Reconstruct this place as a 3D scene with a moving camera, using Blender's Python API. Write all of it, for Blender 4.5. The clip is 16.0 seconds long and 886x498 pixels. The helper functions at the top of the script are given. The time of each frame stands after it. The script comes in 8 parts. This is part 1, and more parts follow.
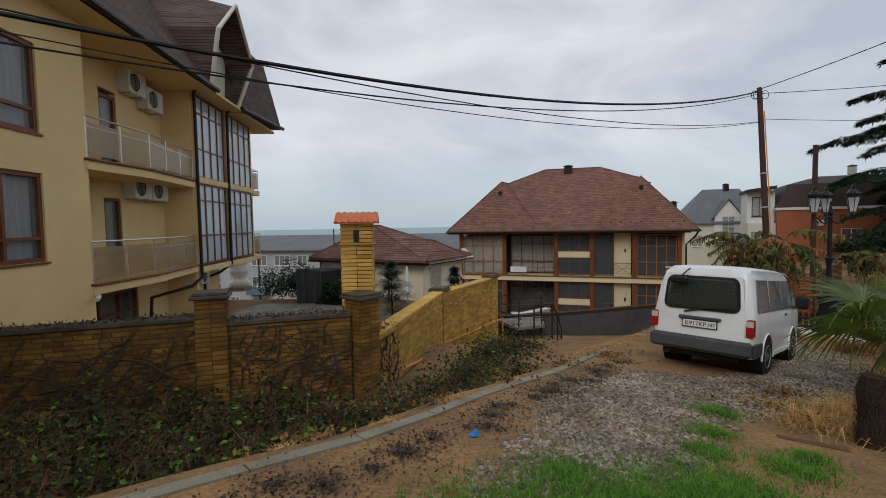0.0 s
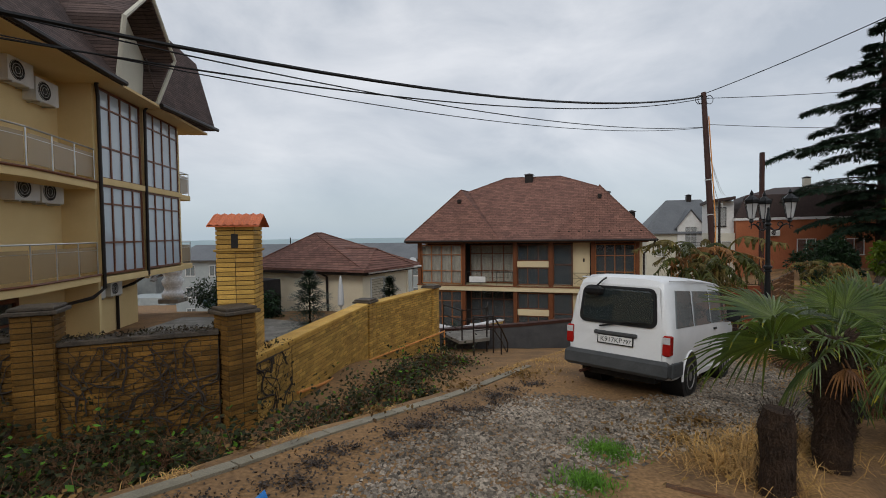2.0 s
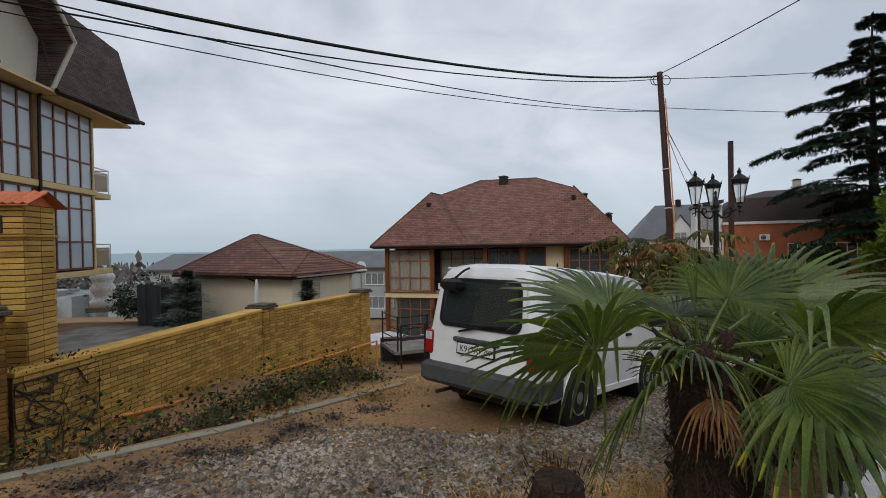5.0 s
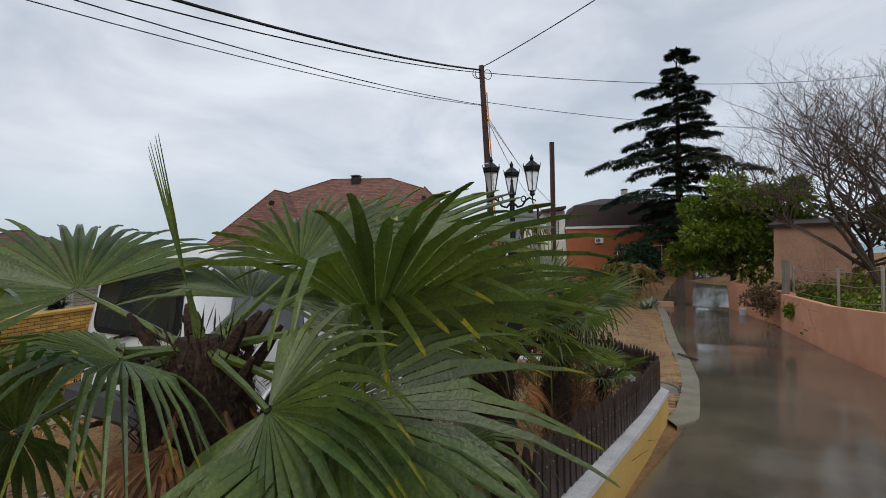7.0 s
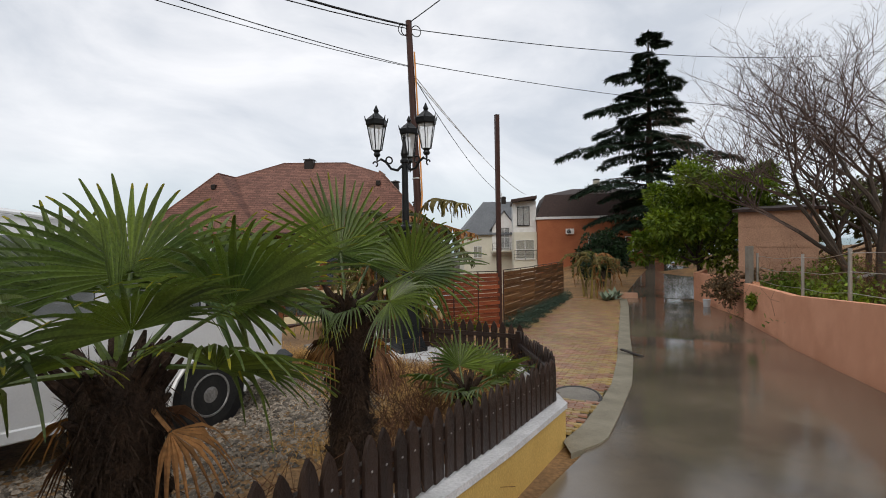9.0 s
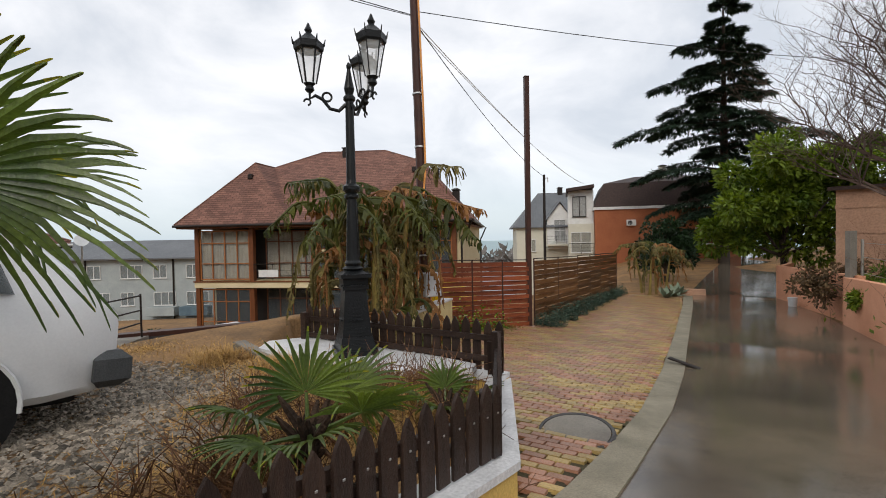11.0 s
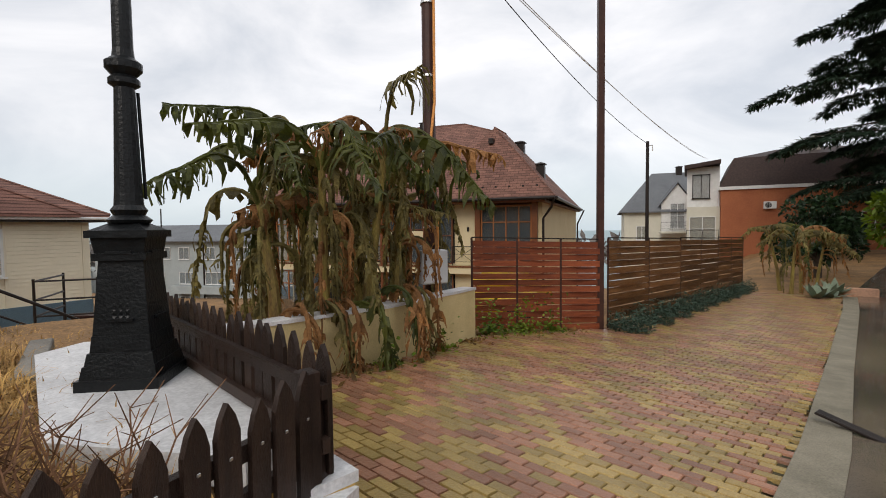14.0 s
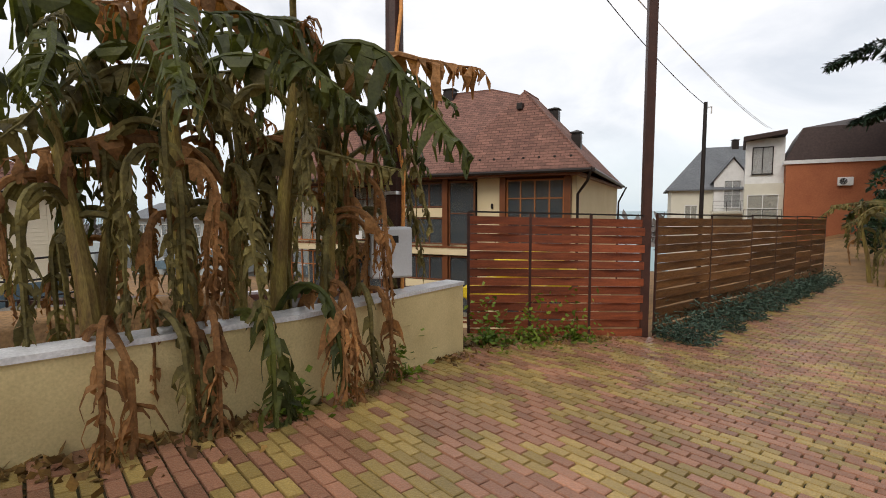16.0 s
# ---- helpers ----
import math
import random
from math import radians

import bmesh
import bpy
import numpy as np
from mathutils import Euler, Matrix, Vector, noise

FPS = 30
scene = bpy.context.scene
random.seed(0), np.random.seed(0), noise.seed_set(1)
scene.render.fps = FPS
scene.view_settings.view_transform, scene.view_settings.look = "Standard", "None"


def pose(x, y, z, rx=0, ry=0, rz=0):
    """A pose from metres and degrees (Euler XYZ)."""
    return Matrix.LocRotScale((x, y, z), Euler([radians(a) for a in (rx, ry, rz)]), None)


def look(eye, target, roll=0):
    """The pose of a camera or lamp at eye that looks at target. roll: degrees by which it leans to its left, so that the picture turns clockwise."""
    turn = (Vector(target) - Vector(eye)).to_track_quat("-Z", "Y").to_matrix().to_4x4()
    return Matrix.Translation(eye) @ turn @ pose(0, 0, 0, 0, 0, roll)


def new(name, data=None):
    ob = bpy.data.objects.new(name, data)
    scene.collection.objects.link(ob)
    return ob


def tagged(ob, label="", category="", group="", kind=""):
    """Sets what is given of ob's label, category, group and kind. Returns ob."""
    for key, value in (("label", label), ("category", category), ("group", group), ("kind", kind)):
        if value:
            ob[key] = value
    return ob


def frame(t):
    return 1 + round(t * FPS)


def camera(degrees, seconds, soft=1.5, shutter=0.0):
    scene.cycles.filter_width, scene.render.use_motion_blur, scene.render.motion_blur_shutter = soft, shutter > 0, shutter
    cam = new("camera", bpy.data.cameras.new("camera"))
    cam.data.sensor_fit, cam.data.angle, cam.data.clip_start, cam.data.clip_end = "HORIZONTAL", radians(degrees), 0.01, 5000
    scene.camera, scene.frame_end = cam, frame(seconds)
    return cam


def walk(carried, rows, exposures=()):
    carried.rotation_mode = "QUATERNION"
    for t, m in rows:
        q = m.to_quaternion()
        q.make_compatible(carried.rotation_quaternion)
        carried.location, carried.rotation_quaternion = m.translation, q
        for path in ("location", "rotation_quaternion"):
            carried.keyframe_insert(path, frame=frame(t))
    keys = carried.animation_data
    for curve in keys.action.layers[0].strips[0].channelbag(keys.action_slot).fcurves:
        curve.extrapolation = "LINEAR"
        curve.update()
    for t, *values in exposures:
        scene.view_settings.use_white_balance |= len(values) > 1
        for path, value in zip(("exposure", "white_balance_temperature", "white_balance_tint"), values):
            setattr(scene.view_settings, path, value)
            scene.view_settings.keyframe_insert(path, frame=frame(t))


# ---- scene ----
# ---------- camera and walk ----------
cam = camera(86.6, 16.0, 0.95)
PATH = [
    (0.0, (-0.201, -0.582, 1.762), (-0.288, 1.413, 1.652), -1.0),
    (0.5, (0.155, -0.325, 1.730), (0.061, 1.670, 1.624), -1.0),
    (1.0, (0.515, -0.070, 1.721), (0.460, 1.927, 1.622), -0.9),
    (1.5, (0.801, 0.235, 1.685), (0.789, 2.233, 1.592), -0.9),
    (2.0, (1.207, 0.496, 1.627), (1.219, 2.495, 1.559), -0.8),
    (2.5, (1.542, 0.801, 1.556), (1.524, 2.800, 1.500), -0.9),
    (3.0, (1.912, 1.082, 1.507), (1.810, 3.078, 1.437), -0.9),
    (5.5, (3.961, 2.593, 1.110), (4.076, 4.589, 1.093), -1.3),
    (6.0, (4.406, 2.889, 1.056), (4.711, 4.866, 1.035), -1.2),
    (6.5, (4.931, 3.160, 0.954), (5.354, 5.114, 0.941), -1.2),
    (7.0, (5.431, 3.367, 0.839), (5.956, 5.297, 0.831), -1.2),
    (7.5, (5.923, 3.647, 0.748), (6.507, 5.559, 0.740), -1.1),
    (8.0, (6.490, 3.900, 0.659), (7.075, 5.812, 0.647), -1.1),
    (8.5, (7.008, 4.220, 0.573), (7.617, 6.125, 0.542), -1.0),
    (9.0, (7.504, 4.613, 0.479), (8.097, 6.522, 0.443), -1.0),
    (9.5, (8.000, 5.046, 0.367), (8.573, 6.961, 0.324), -1.1),
    (10.0, (8.411, 5.492, 0.258), (8.929, 7.423, 0.223), -1.2),
    (12.5, (10.428, 7.413, -0.084), (10.526, 9.409, -0.157), -0.7),
    (13.0, (10.734, 7.949, -0.153), (10.791, 9.948, -0.214), -0.7),
    (13.5, (10.987, 8.474, -0.226), (10.968, 10.473, -0.281), -0.7),
    (14.0, (11.237, 9.039, -0.309), (11.118, 11.034, -0.398), -0.6),
    (14.5, (11.376, 9.648, -0.383), (11.152, 11.630, -0.526), -0.6),
    (15.0, (11.551, 10.320, -0.414), (11.253, 12.290, -0.592), -0.4),
    (15.5, (11.680, 10.890, -0.445), (11.396, 12.862, -0.616), -0.4),
    (16.0, (11.839, 11.431, -0.443), (11.563, 13.404, -0.617), -0.3),
]
walk(cam, [(t, look(e, g, r)) for t, e, g, r in PATH],
     exposures=((0.0, -0.16, 6550, 11), (3.0, -0.15, 6550, 11), (5.5, -0.12, 6400, 11), (7.5, -0.02, 6500, 11), (9.0, 0.20, 6800, 12), (10.0, 0.40, 6850, 12), (12.5, 0.22, 6850, 12), (14.0, 0.30, 6950, 13), (16.0, 0.44, 7000, 13)))

# ---------- sky and sun ----------
world = bpy.data.worlds.new("overcast_sky")
scene.world = world
world.use_nodes = True
wn, wl = world.node_tree.nodes, world.node_tree.links
wn.clear()
SUN_EL, SUN_ROT = radians(38), radians(200)
w_out = wn.new("ShaderNodeOutputWorld")
w_bg = wn.new("ShaderNodeBackground")
w_sky = wn.new("ShaderNodeTexSky")
w_sky.sky_type, w_sky.sun_disc, w_sky.sun_elevation, w_sky.sun_rotation = "NISHITA", False, SUN_EL, SUN_ROT
w_scale = wn.new("ShaderNodeVectorMath")
w_scale.operation = "SCALE"
w_scale.inputs["Scale"].default_value = 0.10
w_co = wn.new("ShaderNodeTexCoord")
w_map = wn.new("ShaderNodeMapping")
w_map.inputs["Scale"].default_value = (1.6, 1.6, 3.4)
w_n = wn.new("ShaderNodeTexNoise")
w_n.inputs["Scale"].default_value, w_n.inputs["Detail"].default_value, w_n.inputs["Roughness"].default_value = 1.5, 7.0, 0.55
w_n.inputs["Distortion"].default_value = 0.5
w_r = wn.new("ShaderNodeValToRGB")
w_r.color_ramp.elements[0].position, w_r.color_ramp.elements[0].color = 0.34, (0.49, 0.54, 0.605, 1)
w_r.color_ramp.elements[1].position, w_r.color_ramp.elements[1].color = 0.66, (0.78, 0.81, 0.85, 1)
# the cloud deck is thinner and bluer low over the sea
w_sep = wn.new("ShaderNodeSeparateXYZ")
w_h = wn.new("ShaderNodeMapRange")
w_h.inputs["From Min"].default_value, w_h.inputs["From Max"].default_value = 0.0, 0.16
w_low = wn.new("ShaderNodeMixRGB")
w_low.inputs[1].default_value = (0.44, 0.54, 0.62, 1)
w_mix = wn.new("ShaderNodeMixRGB")
w_mix.inputs[0].default_value = 0.88
wl.new(w_co.outputs["Generated"], w_map.inputs["Vector"])
wl.new(w_map.outputs["Vector"], w_n.inputs["Vector"])
wl.new(w_n.outputs["Fac"], w_r.inputs["Fac"])
wl.new(w_co.outputs["Generated"], w_sep.inputs[0])
wl.new(w_sep.outputs["Z"], w_h.inputs["Value"])
wl.new(w_h.outputs["Result"], w_low.inputs[0])
wl.new(w_r.outputs["Color"], w_low.inputs[2])
wl.new(w_sky.outputs["Color"], w_scale.inputs[0])
wl.new(w_scale.outputs["Vector"], w_mix.inputs[1])
wl.new(w_low.outputs["Color"], w_mix.inputs[2])
wl.new(w_mix.outputs["Color"], w_bg.inputs["Color"])
w_bg.inputs["Strength"].default_value = 1.15
wl.new(w_bg.outputs["Background"], w_out.inputs["Surface"])

sun_data = bpy.data.lights.new("sun", "SUN")
sun_data.energy, sun_data.angle, sun_data.color = 1.0, radians(30), (1.0, 0.97, 0.92)
sun_ob = new("sun", sun_data)
sun_ob.matrix_world = look((0, 0, 40), (0.35 * 40, 0.95 * 40, 40 - 40 * math.tan(SUN_EL)))

# ---------- materials ----------
MATS = {}


def mat(name, c1, c2=None, scale=3.0, rough=0.7, bump=0.15, bscale=60.0, metal=0.0, rand=0.0, island=False,
        grain=0.25, rough2=None, coords="world", stretch=(1, 1, 1), spec=0.22):
    """A surface with two colours mixed by a large noise, a fine grain over them and a fine relief."""
    if name in MATS:
        return MATS[name]
    m = bpy.data.materials.new(name)
    m.use_nodes = True
    nt = m.node_tree
    n, l = nt.nodes, nt.links
    b = n["Principled BSDF"]
    if coords == "world":
        co = n.new("ShaderNodeNewGeometry").outputs["Position"]
    else:
        co = n.new("ShaderNodeTexCoord").outputs["Object"]
    mp = n.new("ShaderNodeMapping")
    mp.inputs["Scale"].default_value = stretch
    l.new(co, mp.inputs["Vector"])
    a = n.new("ShaderNodeTexNoise")
    a.inputs["Scale"].default_value, a.inputs["Detail"].default_value, a.inputs["Roughness"].default_value = scale, 6.0, 0.6
    l.new(mp.outputs["Vector"], a.inputs["Vector"])
    r = n.new("ShaderNodeValToRGB")
    c2 = c2 or tuple(v * 0.75 for v in c1)
    if max(c1) < 0.5:
        c1, c2 = tuple(v * 0.86 for v in c1), tuple(v * 0.86 for v in c2)
    r.color_ramp.elements[0].position, r.color_ramp.elements[0].color = 0.33, (*c1, 1)
    r.color_ramp.elements[1].position, r.color_ramp.elements[1].color = 0.67, (*c2, 1)
    l.new(a.outputs["Fac"], r.inputs["Fac"])
    g = n.new("ShaderNodeTexNoise")
    g.inputs["Scale"].default_value, g.inputs["Detail"].default_value = bscale, 4.0
    l.new(mp.outputs["Vector"], g.inputs["Vector"])
    gm = n.new("ShaderNodeMapRange")
    gm.inputs["From Min"].default_value, gm.inputs["From Max"].default_value = 0.3, 0.7
    gm.inputs["To Min"].default_value, gm.inputs["To Max"].default_value = 1 - grain, 1 + grain
    l.new(g.outputs["Fac"], gm.inputs["Value"])
    val = gm.outputs["Result"]
    if rand:
        src = n.new("ShaderNodeNewGeometry").outputs["Random Per Island"] if island else n.new("ShaderNodeObjectInfo").outputs["Random"]
        rm = n.new("ShaderNodeMapRange")
        rm.inputs["To Min"].default_value, rm.inputs["To Max"].default_value = 1 - rand, 1 + rand
        l.new(src, rm.inputs["Value"])
        mu = n.new("ShaderNodeMath")
        mu.operation = "MULTIPLY"
        l.new(val, mu.inputs[0]), l.new(rm.outputs["Result"], mu.inputs[1])
        val = mu.outputs[0]
    hs = n.new("ShaderNodeHueSaturation")
    l.new(r.outputs["Color"], hs.inputs["Color"])
    l.new(val, hs.inputs["Value"])
    l.new(hs.outputs["Color"], b.inputs["Base Color"])
    if rough2 is None:
        b.inputs["Roughness"].default_value = rough
    else:
        rr = n.new("ShaderNodeMapRange")
        rr.inputs["From Min"].default_value, rr.inputs["From Max"].default_value = 0.35, 0.65
        rr.inputs["To Min"].default_value, rr.inputs["To Max"].default_value = rough, rough2
        l.new(a.outputs["Fac"], rr.inputs["Value"]), l.new(rr.outputs["Result"], b.inputs["Roughness"])
    b.inputs["Metallic"].default_value = metal
    b.inputs["Specular IOR Level"].default_value = spec
    if bump:
        bp = n.new("ShaderNodeBump")
        bp.inputs["Strength"].default_value, bp.inputs["Distance"].default_value = bump, 0.02
        l.new(g.outputs["Fac"], bp.inputs["Height"]), l.new(bp.outputs["Normal"], b.inputs["Normal"])
    MATS[name] = m
    return m


def glass(name, tint=(0.55, 0.62, 0.65), rough=0.03, alpha=0.35):
    """Window glass: a thin pane that lets part of the light through and mirrors the sky."""
    if name in MATS:
        return MATS[name]
    m = bpy.data.materials.new(name)
    m.use_nodes = True
    n, l = m.node_tree.nodes, m.node_tree.links
    b = n["Principled BSDF"]
    b.inputs["Base Color"].default_value = (*tint, 1)
    b.inputs["Roughness"].default_value = rough
    b.inputs["Specular IOR Level"].default_value = 0.8
    b.inputs["Alpha"].default_value = alpha
    MATS[name] = m
    return m


def leafy(m, share=0.35):
    """Lets part of the light through a thin leaf."""
    n, l = m.node_tree.nodes, m.node_tree.links
    b = n["Principled BSDF"]
    t = n.new("ShaderNodeBsdfTranslucent")
    hs = n.new("ShaderNodeHueSaturation")
    hs.inputs["Saturation"].default_value, hs.inputs["Value"].default_value = 1.15, 1.5
    l.new(b.inputs["Base Color"].links[0].from_socket, hs.inputs["Color"])
    l.new(hs.outputs["Color"], t.inputs["Color"])
    mx = n.new("ShaderNodeMixShader")
    mx.inputs[0].default_value = share
    l.new(b.outputs[0], mx.inputs[1]), l.new(t.outputs[0], mx.inputs[2])
    l.new(mx.outputs[0], n["Material Output"].inputs["Surface"])
    return m


STUCCO = mat("cream_stucco", (0.72, 0.55, 0.28), (0.66, 0.49, 0.24), 0.7, 0.9, 0.25, 90, grain=0.08)
STUCCO2 = mat("cream_house_stucco", (0.66, 0.56, 0.36), (0.60, 0.50, 0.31), 0.7, 0.9, 0.2, 90, grain=0.06)
PLANTER = mat("cream_planter_render", (0.64, 0.52, 0.27), (0.50, 0.40, 0.20), 1.4, 0.85, 0.3, 60, grain=0.1)
WALLYEL = mat("yellow_render", (0.62, 0.42, 0.13), (0.52, 0.34, 0.10), 1.2, 0.8, 0.3, 60, grain=0.12)
PINK = mat("salmon_render", (0.74, 0.37, 0.23), (0.62, 0.29, 0.17), 0.9, 0.85, 0.3, 70, grain=0.1)
WHITECAP = mat("white_wet_paint", (0.72, 0.72, 0.72), (0.5, 0.5, 0.5), 2.5, 0.35, 0.2, 50, grain=0.15)
CONCRETE = mat("wet_concrete", (0.27, 0.25, 0.21), (0.17, 0.155, 0.135), 1.8, 0.45, 0.35, 70, rough2=0.7, grain=0.2)
DARKCONC = mat("dark_retaining_concrete", (0.10, 0.10, 0.10), (0.06, 0.06, 0.065), 1.2, 0.8, 0.3, 50)
ASPHALT = mat("wet_asphalt", (0.10, 0.084, 0.068), (0.20, 0.16, 0.115), 0.55, 0.015, 0.025, 140, rough2=0.14, grain=0.35, spec=0.55)
EARTH = mat("lot_earth", (0.36, 0.205, 0.088), (0.18, 0.108, 0.055), 0.9, 0.85, 0.6, 26, grain=0.35)
GRAVEL = mat("grey_gravel", (0.34, 0.29, 0.23), (0.15, 0.122, 0.092), 1.1, 0.6, 0.8, 45, rand=0.7, island=True, grain=0.4)
BRICK = mat("yellow_brick", (0.58, 0.36, 0.09), (0.42, 0.24, 0.06), 1.6, 0.75, 0.4, 70, rand=0.28, grain=0.2)
BRICKJ = mat("yellow_brick_far", (0.58, 0.36, 0.09), (0.42, 0.24, 0.06), 1.6, 0.75, 0.4, 70, rand=0.28, island=True, grain=0.2)
OLDBRICK = mat("stained_yellow_brick", (0.31, 0.155, 0.032), (0.10, 0.052, 0.014), 1.3, 0.8, 0.5, 60, rand=0.35, grain=0.3)
OLDBRICKJ = mat("stained_yellow_brick_far", (0.31, 0.155, 0.032), (0.10, 0.052, 0.014), 1.3, 0.8, 0.5, 60, rand=0.35, island=True, grain=0.3)
MORTAR = mat("dark_mortar", (0.16, 0.12, 0.07), (0.09, 0.07, 0.05), 3, 0.95, 0.4, 60)
WETSTONE = mat("dark_cap_stone", (0.12, 0.095, 0.07), (0.06, 0.05, 0.04), 3, 0.6, 0.5, 40, grain=0.3)
SHINGLE = None
TERRA = mat("orange_metal_tile", (0.62, 0.17, 0.07), (0.5, 0.13, 0.05), 3, 0.45, 0.1, 40)
ORANGEPAINT = mat("orange_pipe_paint", (0.70, 0.30, 0.08), (0.6, 0.25, 0.07), 3, 0.5, 0.1, 40)
WOODFENCE = mat("dark_brown_picket_paint", (0.050, 0.030, 0.022), (0.026, 0.017, 0.014), 4, 0.4, 0.35, 70, rand=0.3, stretch=(6, 6, 0.7), grain=0.35)
GATEWOOD = mat("red_brown_gate_wood", (0.30, 0.078, 0.03), (0.16, 0.042, 0.02), 3, 0.42, 0.3, 50, rand=0.3, stretch=(0.8, 0.8, 7), grain=0.3)
FENCEWOOD = mat("brown_woven_wood", (0.21, 0.095, 0.032), (0.10, 0.045, 0.018), 3, 0.5, 0.3, 50, rand=0.35, stretch=(0.8, 0.8, 7), grain=0.35)
BROWNFRAME = mat("brown_window_frame", (0.20, 0.072, 0.03), (0.15, 0.052, 0.022), 3, 0.4, 0.1, 60, grain=0.12)
ORANGEFRAME = mat("orange_brown_frame", (0.42, 0.15, 0.045), (0.34, 0.12, 0.036), 3, 0.4, 0.1, 60, grain=0.12)
DARKMETAL = mat("dark_brown_metal", (0.028, 0.020, 0.017), (0.018, 0.014, 0.012), 5, 0.4, 0.1, 80)
BLACKIRON = mat("black_cast_iron", (0.013, 0.015, 0.016), (0.008, 0.009, 0.010), 6, 0.32, 0.25, 50, grain=0.2)
RUSTPOST = mat("brown_painted_steel", (0.075, 0.032, 0.022), (0.045, 0.02, 0.016), 4, 0.45, 0.2, 60)
STEEL = mat("brushed_steel", (0.55, 0.55, 0.54), (0.45, 0.45, 0.44), 5, 0.3, 0.05, 90, metal=0.9, grain=0.1)
WHITEPLASTIC = mat("white_plastic", (0.70, 0.70, 0.68), (0.60, 0.60, 0.58), 3, 0.5, 0.05, 60, grain=0.06)
GREYBOX = mat("light_grey_box_paint", (0.60, 0.62, 0.63), (0.52, 0.54, 0.55), 3, 0.4, 0.05, 60, grain=0.05)
VANPAINT = mat("white_van_paint", (0.74, 0.75, 0.75), (0.66, 0.67, 0.67), 1.5, 0.22, 0.02, 60, grain=0.03, spec=0.5)
VANGREY = mat("grey_bumper_plastic", (0.085, 0.09, 0.092), (0.06, 0.064, 0.066), 4, 0.6, 0.15, 120)
RUBBER = mat("black_rubber", (0.018, 0.018, 0.018), (0.03, 0.03, 0.028), 9, 0.75, 0.2, 90)
BLACK = mat("black_plastic", (0.010, 0.010, 0.011), (0.018, 0.018, 0.018), 6, 0.45, 0.05, 90)
RIM = mat("grey_steel_rim", (0.42, 0.42, 0.41), (0.24, 0.23, 0.22), 12, 0.4, 0.1, 60, metal=0.5)
REDLENS = mat("red_lens", (0.42, 0.015, 0.012), (0.33, 0.012, 0.01), 20, 0.12, 0.05, 60, grain=0.1)
CLEARLENS = mat("clear_lens", (0.55, 0.55, 0.55), (0.42, 0.42, 0.42), 20, 0.12, 0.05, 60, grain=0.1)
CURTAIN = mat("white_curtain", (0.68, 0.68, 0.67), (0.5, 0.5, 0.5), 2.0, 0.9, 0.1, 30, stretch=(5, 5, 0.3), grain=0.12)
CREAMBLIND = mat("cream_blind", (0.62, 0.57, 0.46), (0.52, 0.47, 0.37), 2.0, 0.9, 0.1, 30, grain=0.06)
# near-black colour painted wherever an inside or hollow would lie in shade
INSIDESHADE = mat("painted_inside_shade", (0.035, 0.032, 0.03), (0.02, 0.018, 0.018), 1, 0.9, 0)
PANE = glass("window_glass", (0.10, 0.12, 0.13), 0.02, 0.28)
VANGLASS = glass("van_glass", (0.030, 0.042, 0.042), 0.02, 0.60)
KERBMAT = mat("weathered_kerb_concrete", (0.32, 0.285, 0.21), (0.20, 0.18, 0.13), 2.2, 0.6, 0.35, 70, grain=0.2)
# pale blue-grey base colour paints the sky's reflection into the bay panes
BAYPANE = glass("sky_painted_glass", (0.50, 0.57, 0.62), 0.03, 0.82)
LANTERNGLASS = glass("lantern_glass", (0.75, 0.78, 0.78), 0.08, 0.35)
SIDING = mat("cream_siding", (0.78, 0.70, 0.53), (0.72, 0.64, 0.48), 1.5, 0.55, 0.05, 60, grain=0.05)
BLUEBASE = mat("blue_grey_plinth", (0.13, 0.20, 0.24), (0.10, 0.15, 0.19), 1.5, 0.7, 0.2, 60)
LEAF = mat("palm_leaf", (0.145, 0.195, 0.036), (0.050, 0.088, 0.026), 2.2, 0.32, 0.2, 90, rand=0.35, island=True, grain=0.25, spec=0.5)
LEAFTIP = mat("yellowing_palm_leaf", (0.34, 0.29, 0.03), (0.20, 0.22, 0.025), 4, 0.5, 0.2, 90, rand=0.3, island=True)
TRUNKFIBRE = mat("palm_trunk_fibre", (0.060, 0.036, 0.022), (0.028, 0.018, 0.013), 7, 0.9, 0.9, 55, grain=0.5)
BANANAGREEN = mat("banana_leaf_green", (0.125, 0.135, 0.030), (0.038, 0.050, 0.016), 2.5, 0.45, 0.25, 40, rand=0.35, island=True, grain=0.3)
BANANADRY = mat("dead_banana_leaf", (0.42, 0.215, 0.085), (0.17, 0.080, 0.032), 3, 0.75, 0.4, 40, rand=0.4, island=True, grain=0.3)
BANANAOLIVE = mat("withered_banana_leaf", (0.25, 0.205, 0.07), (0.085, 0.070, 0.027), 3, 0.65, 0.35, 40, rand=0.4, island=True, grain=0.3)
BANANASTEM = mat("banana_stem", (0.34, 0.27, 0.07), (0.16, 0.10, 0.04), 3, 0.6, 0.3, 40, grain=0.3, stretch=(3, 3, 0.6))
CEDAR = mat("cedar_needles", (0.042, 0.078, 0.045), (0.020, 0.044, 0.026), 2, 0.8, 0.2, 40, rand=0.4, island=True)
BARK = mat("grey_brown_bark", (0.085, 0.065, 0.05), (0.045, 0.035, 0.028), 5, 0.9, 0.6, 40)
TWIG = mat("bare_twig_bark", (0.15, 0.105, 0.085), (0.09, 0.065, 0.055), 5, 0.9, 0.3, 40)
OLIVELEAF = mat("evergreen_leaf", (0.20, 0.265, 0.03), (0.07, 0.125, 0.018), 1.2, 0.5, 0.2, 50, rand=0.5, island=True)
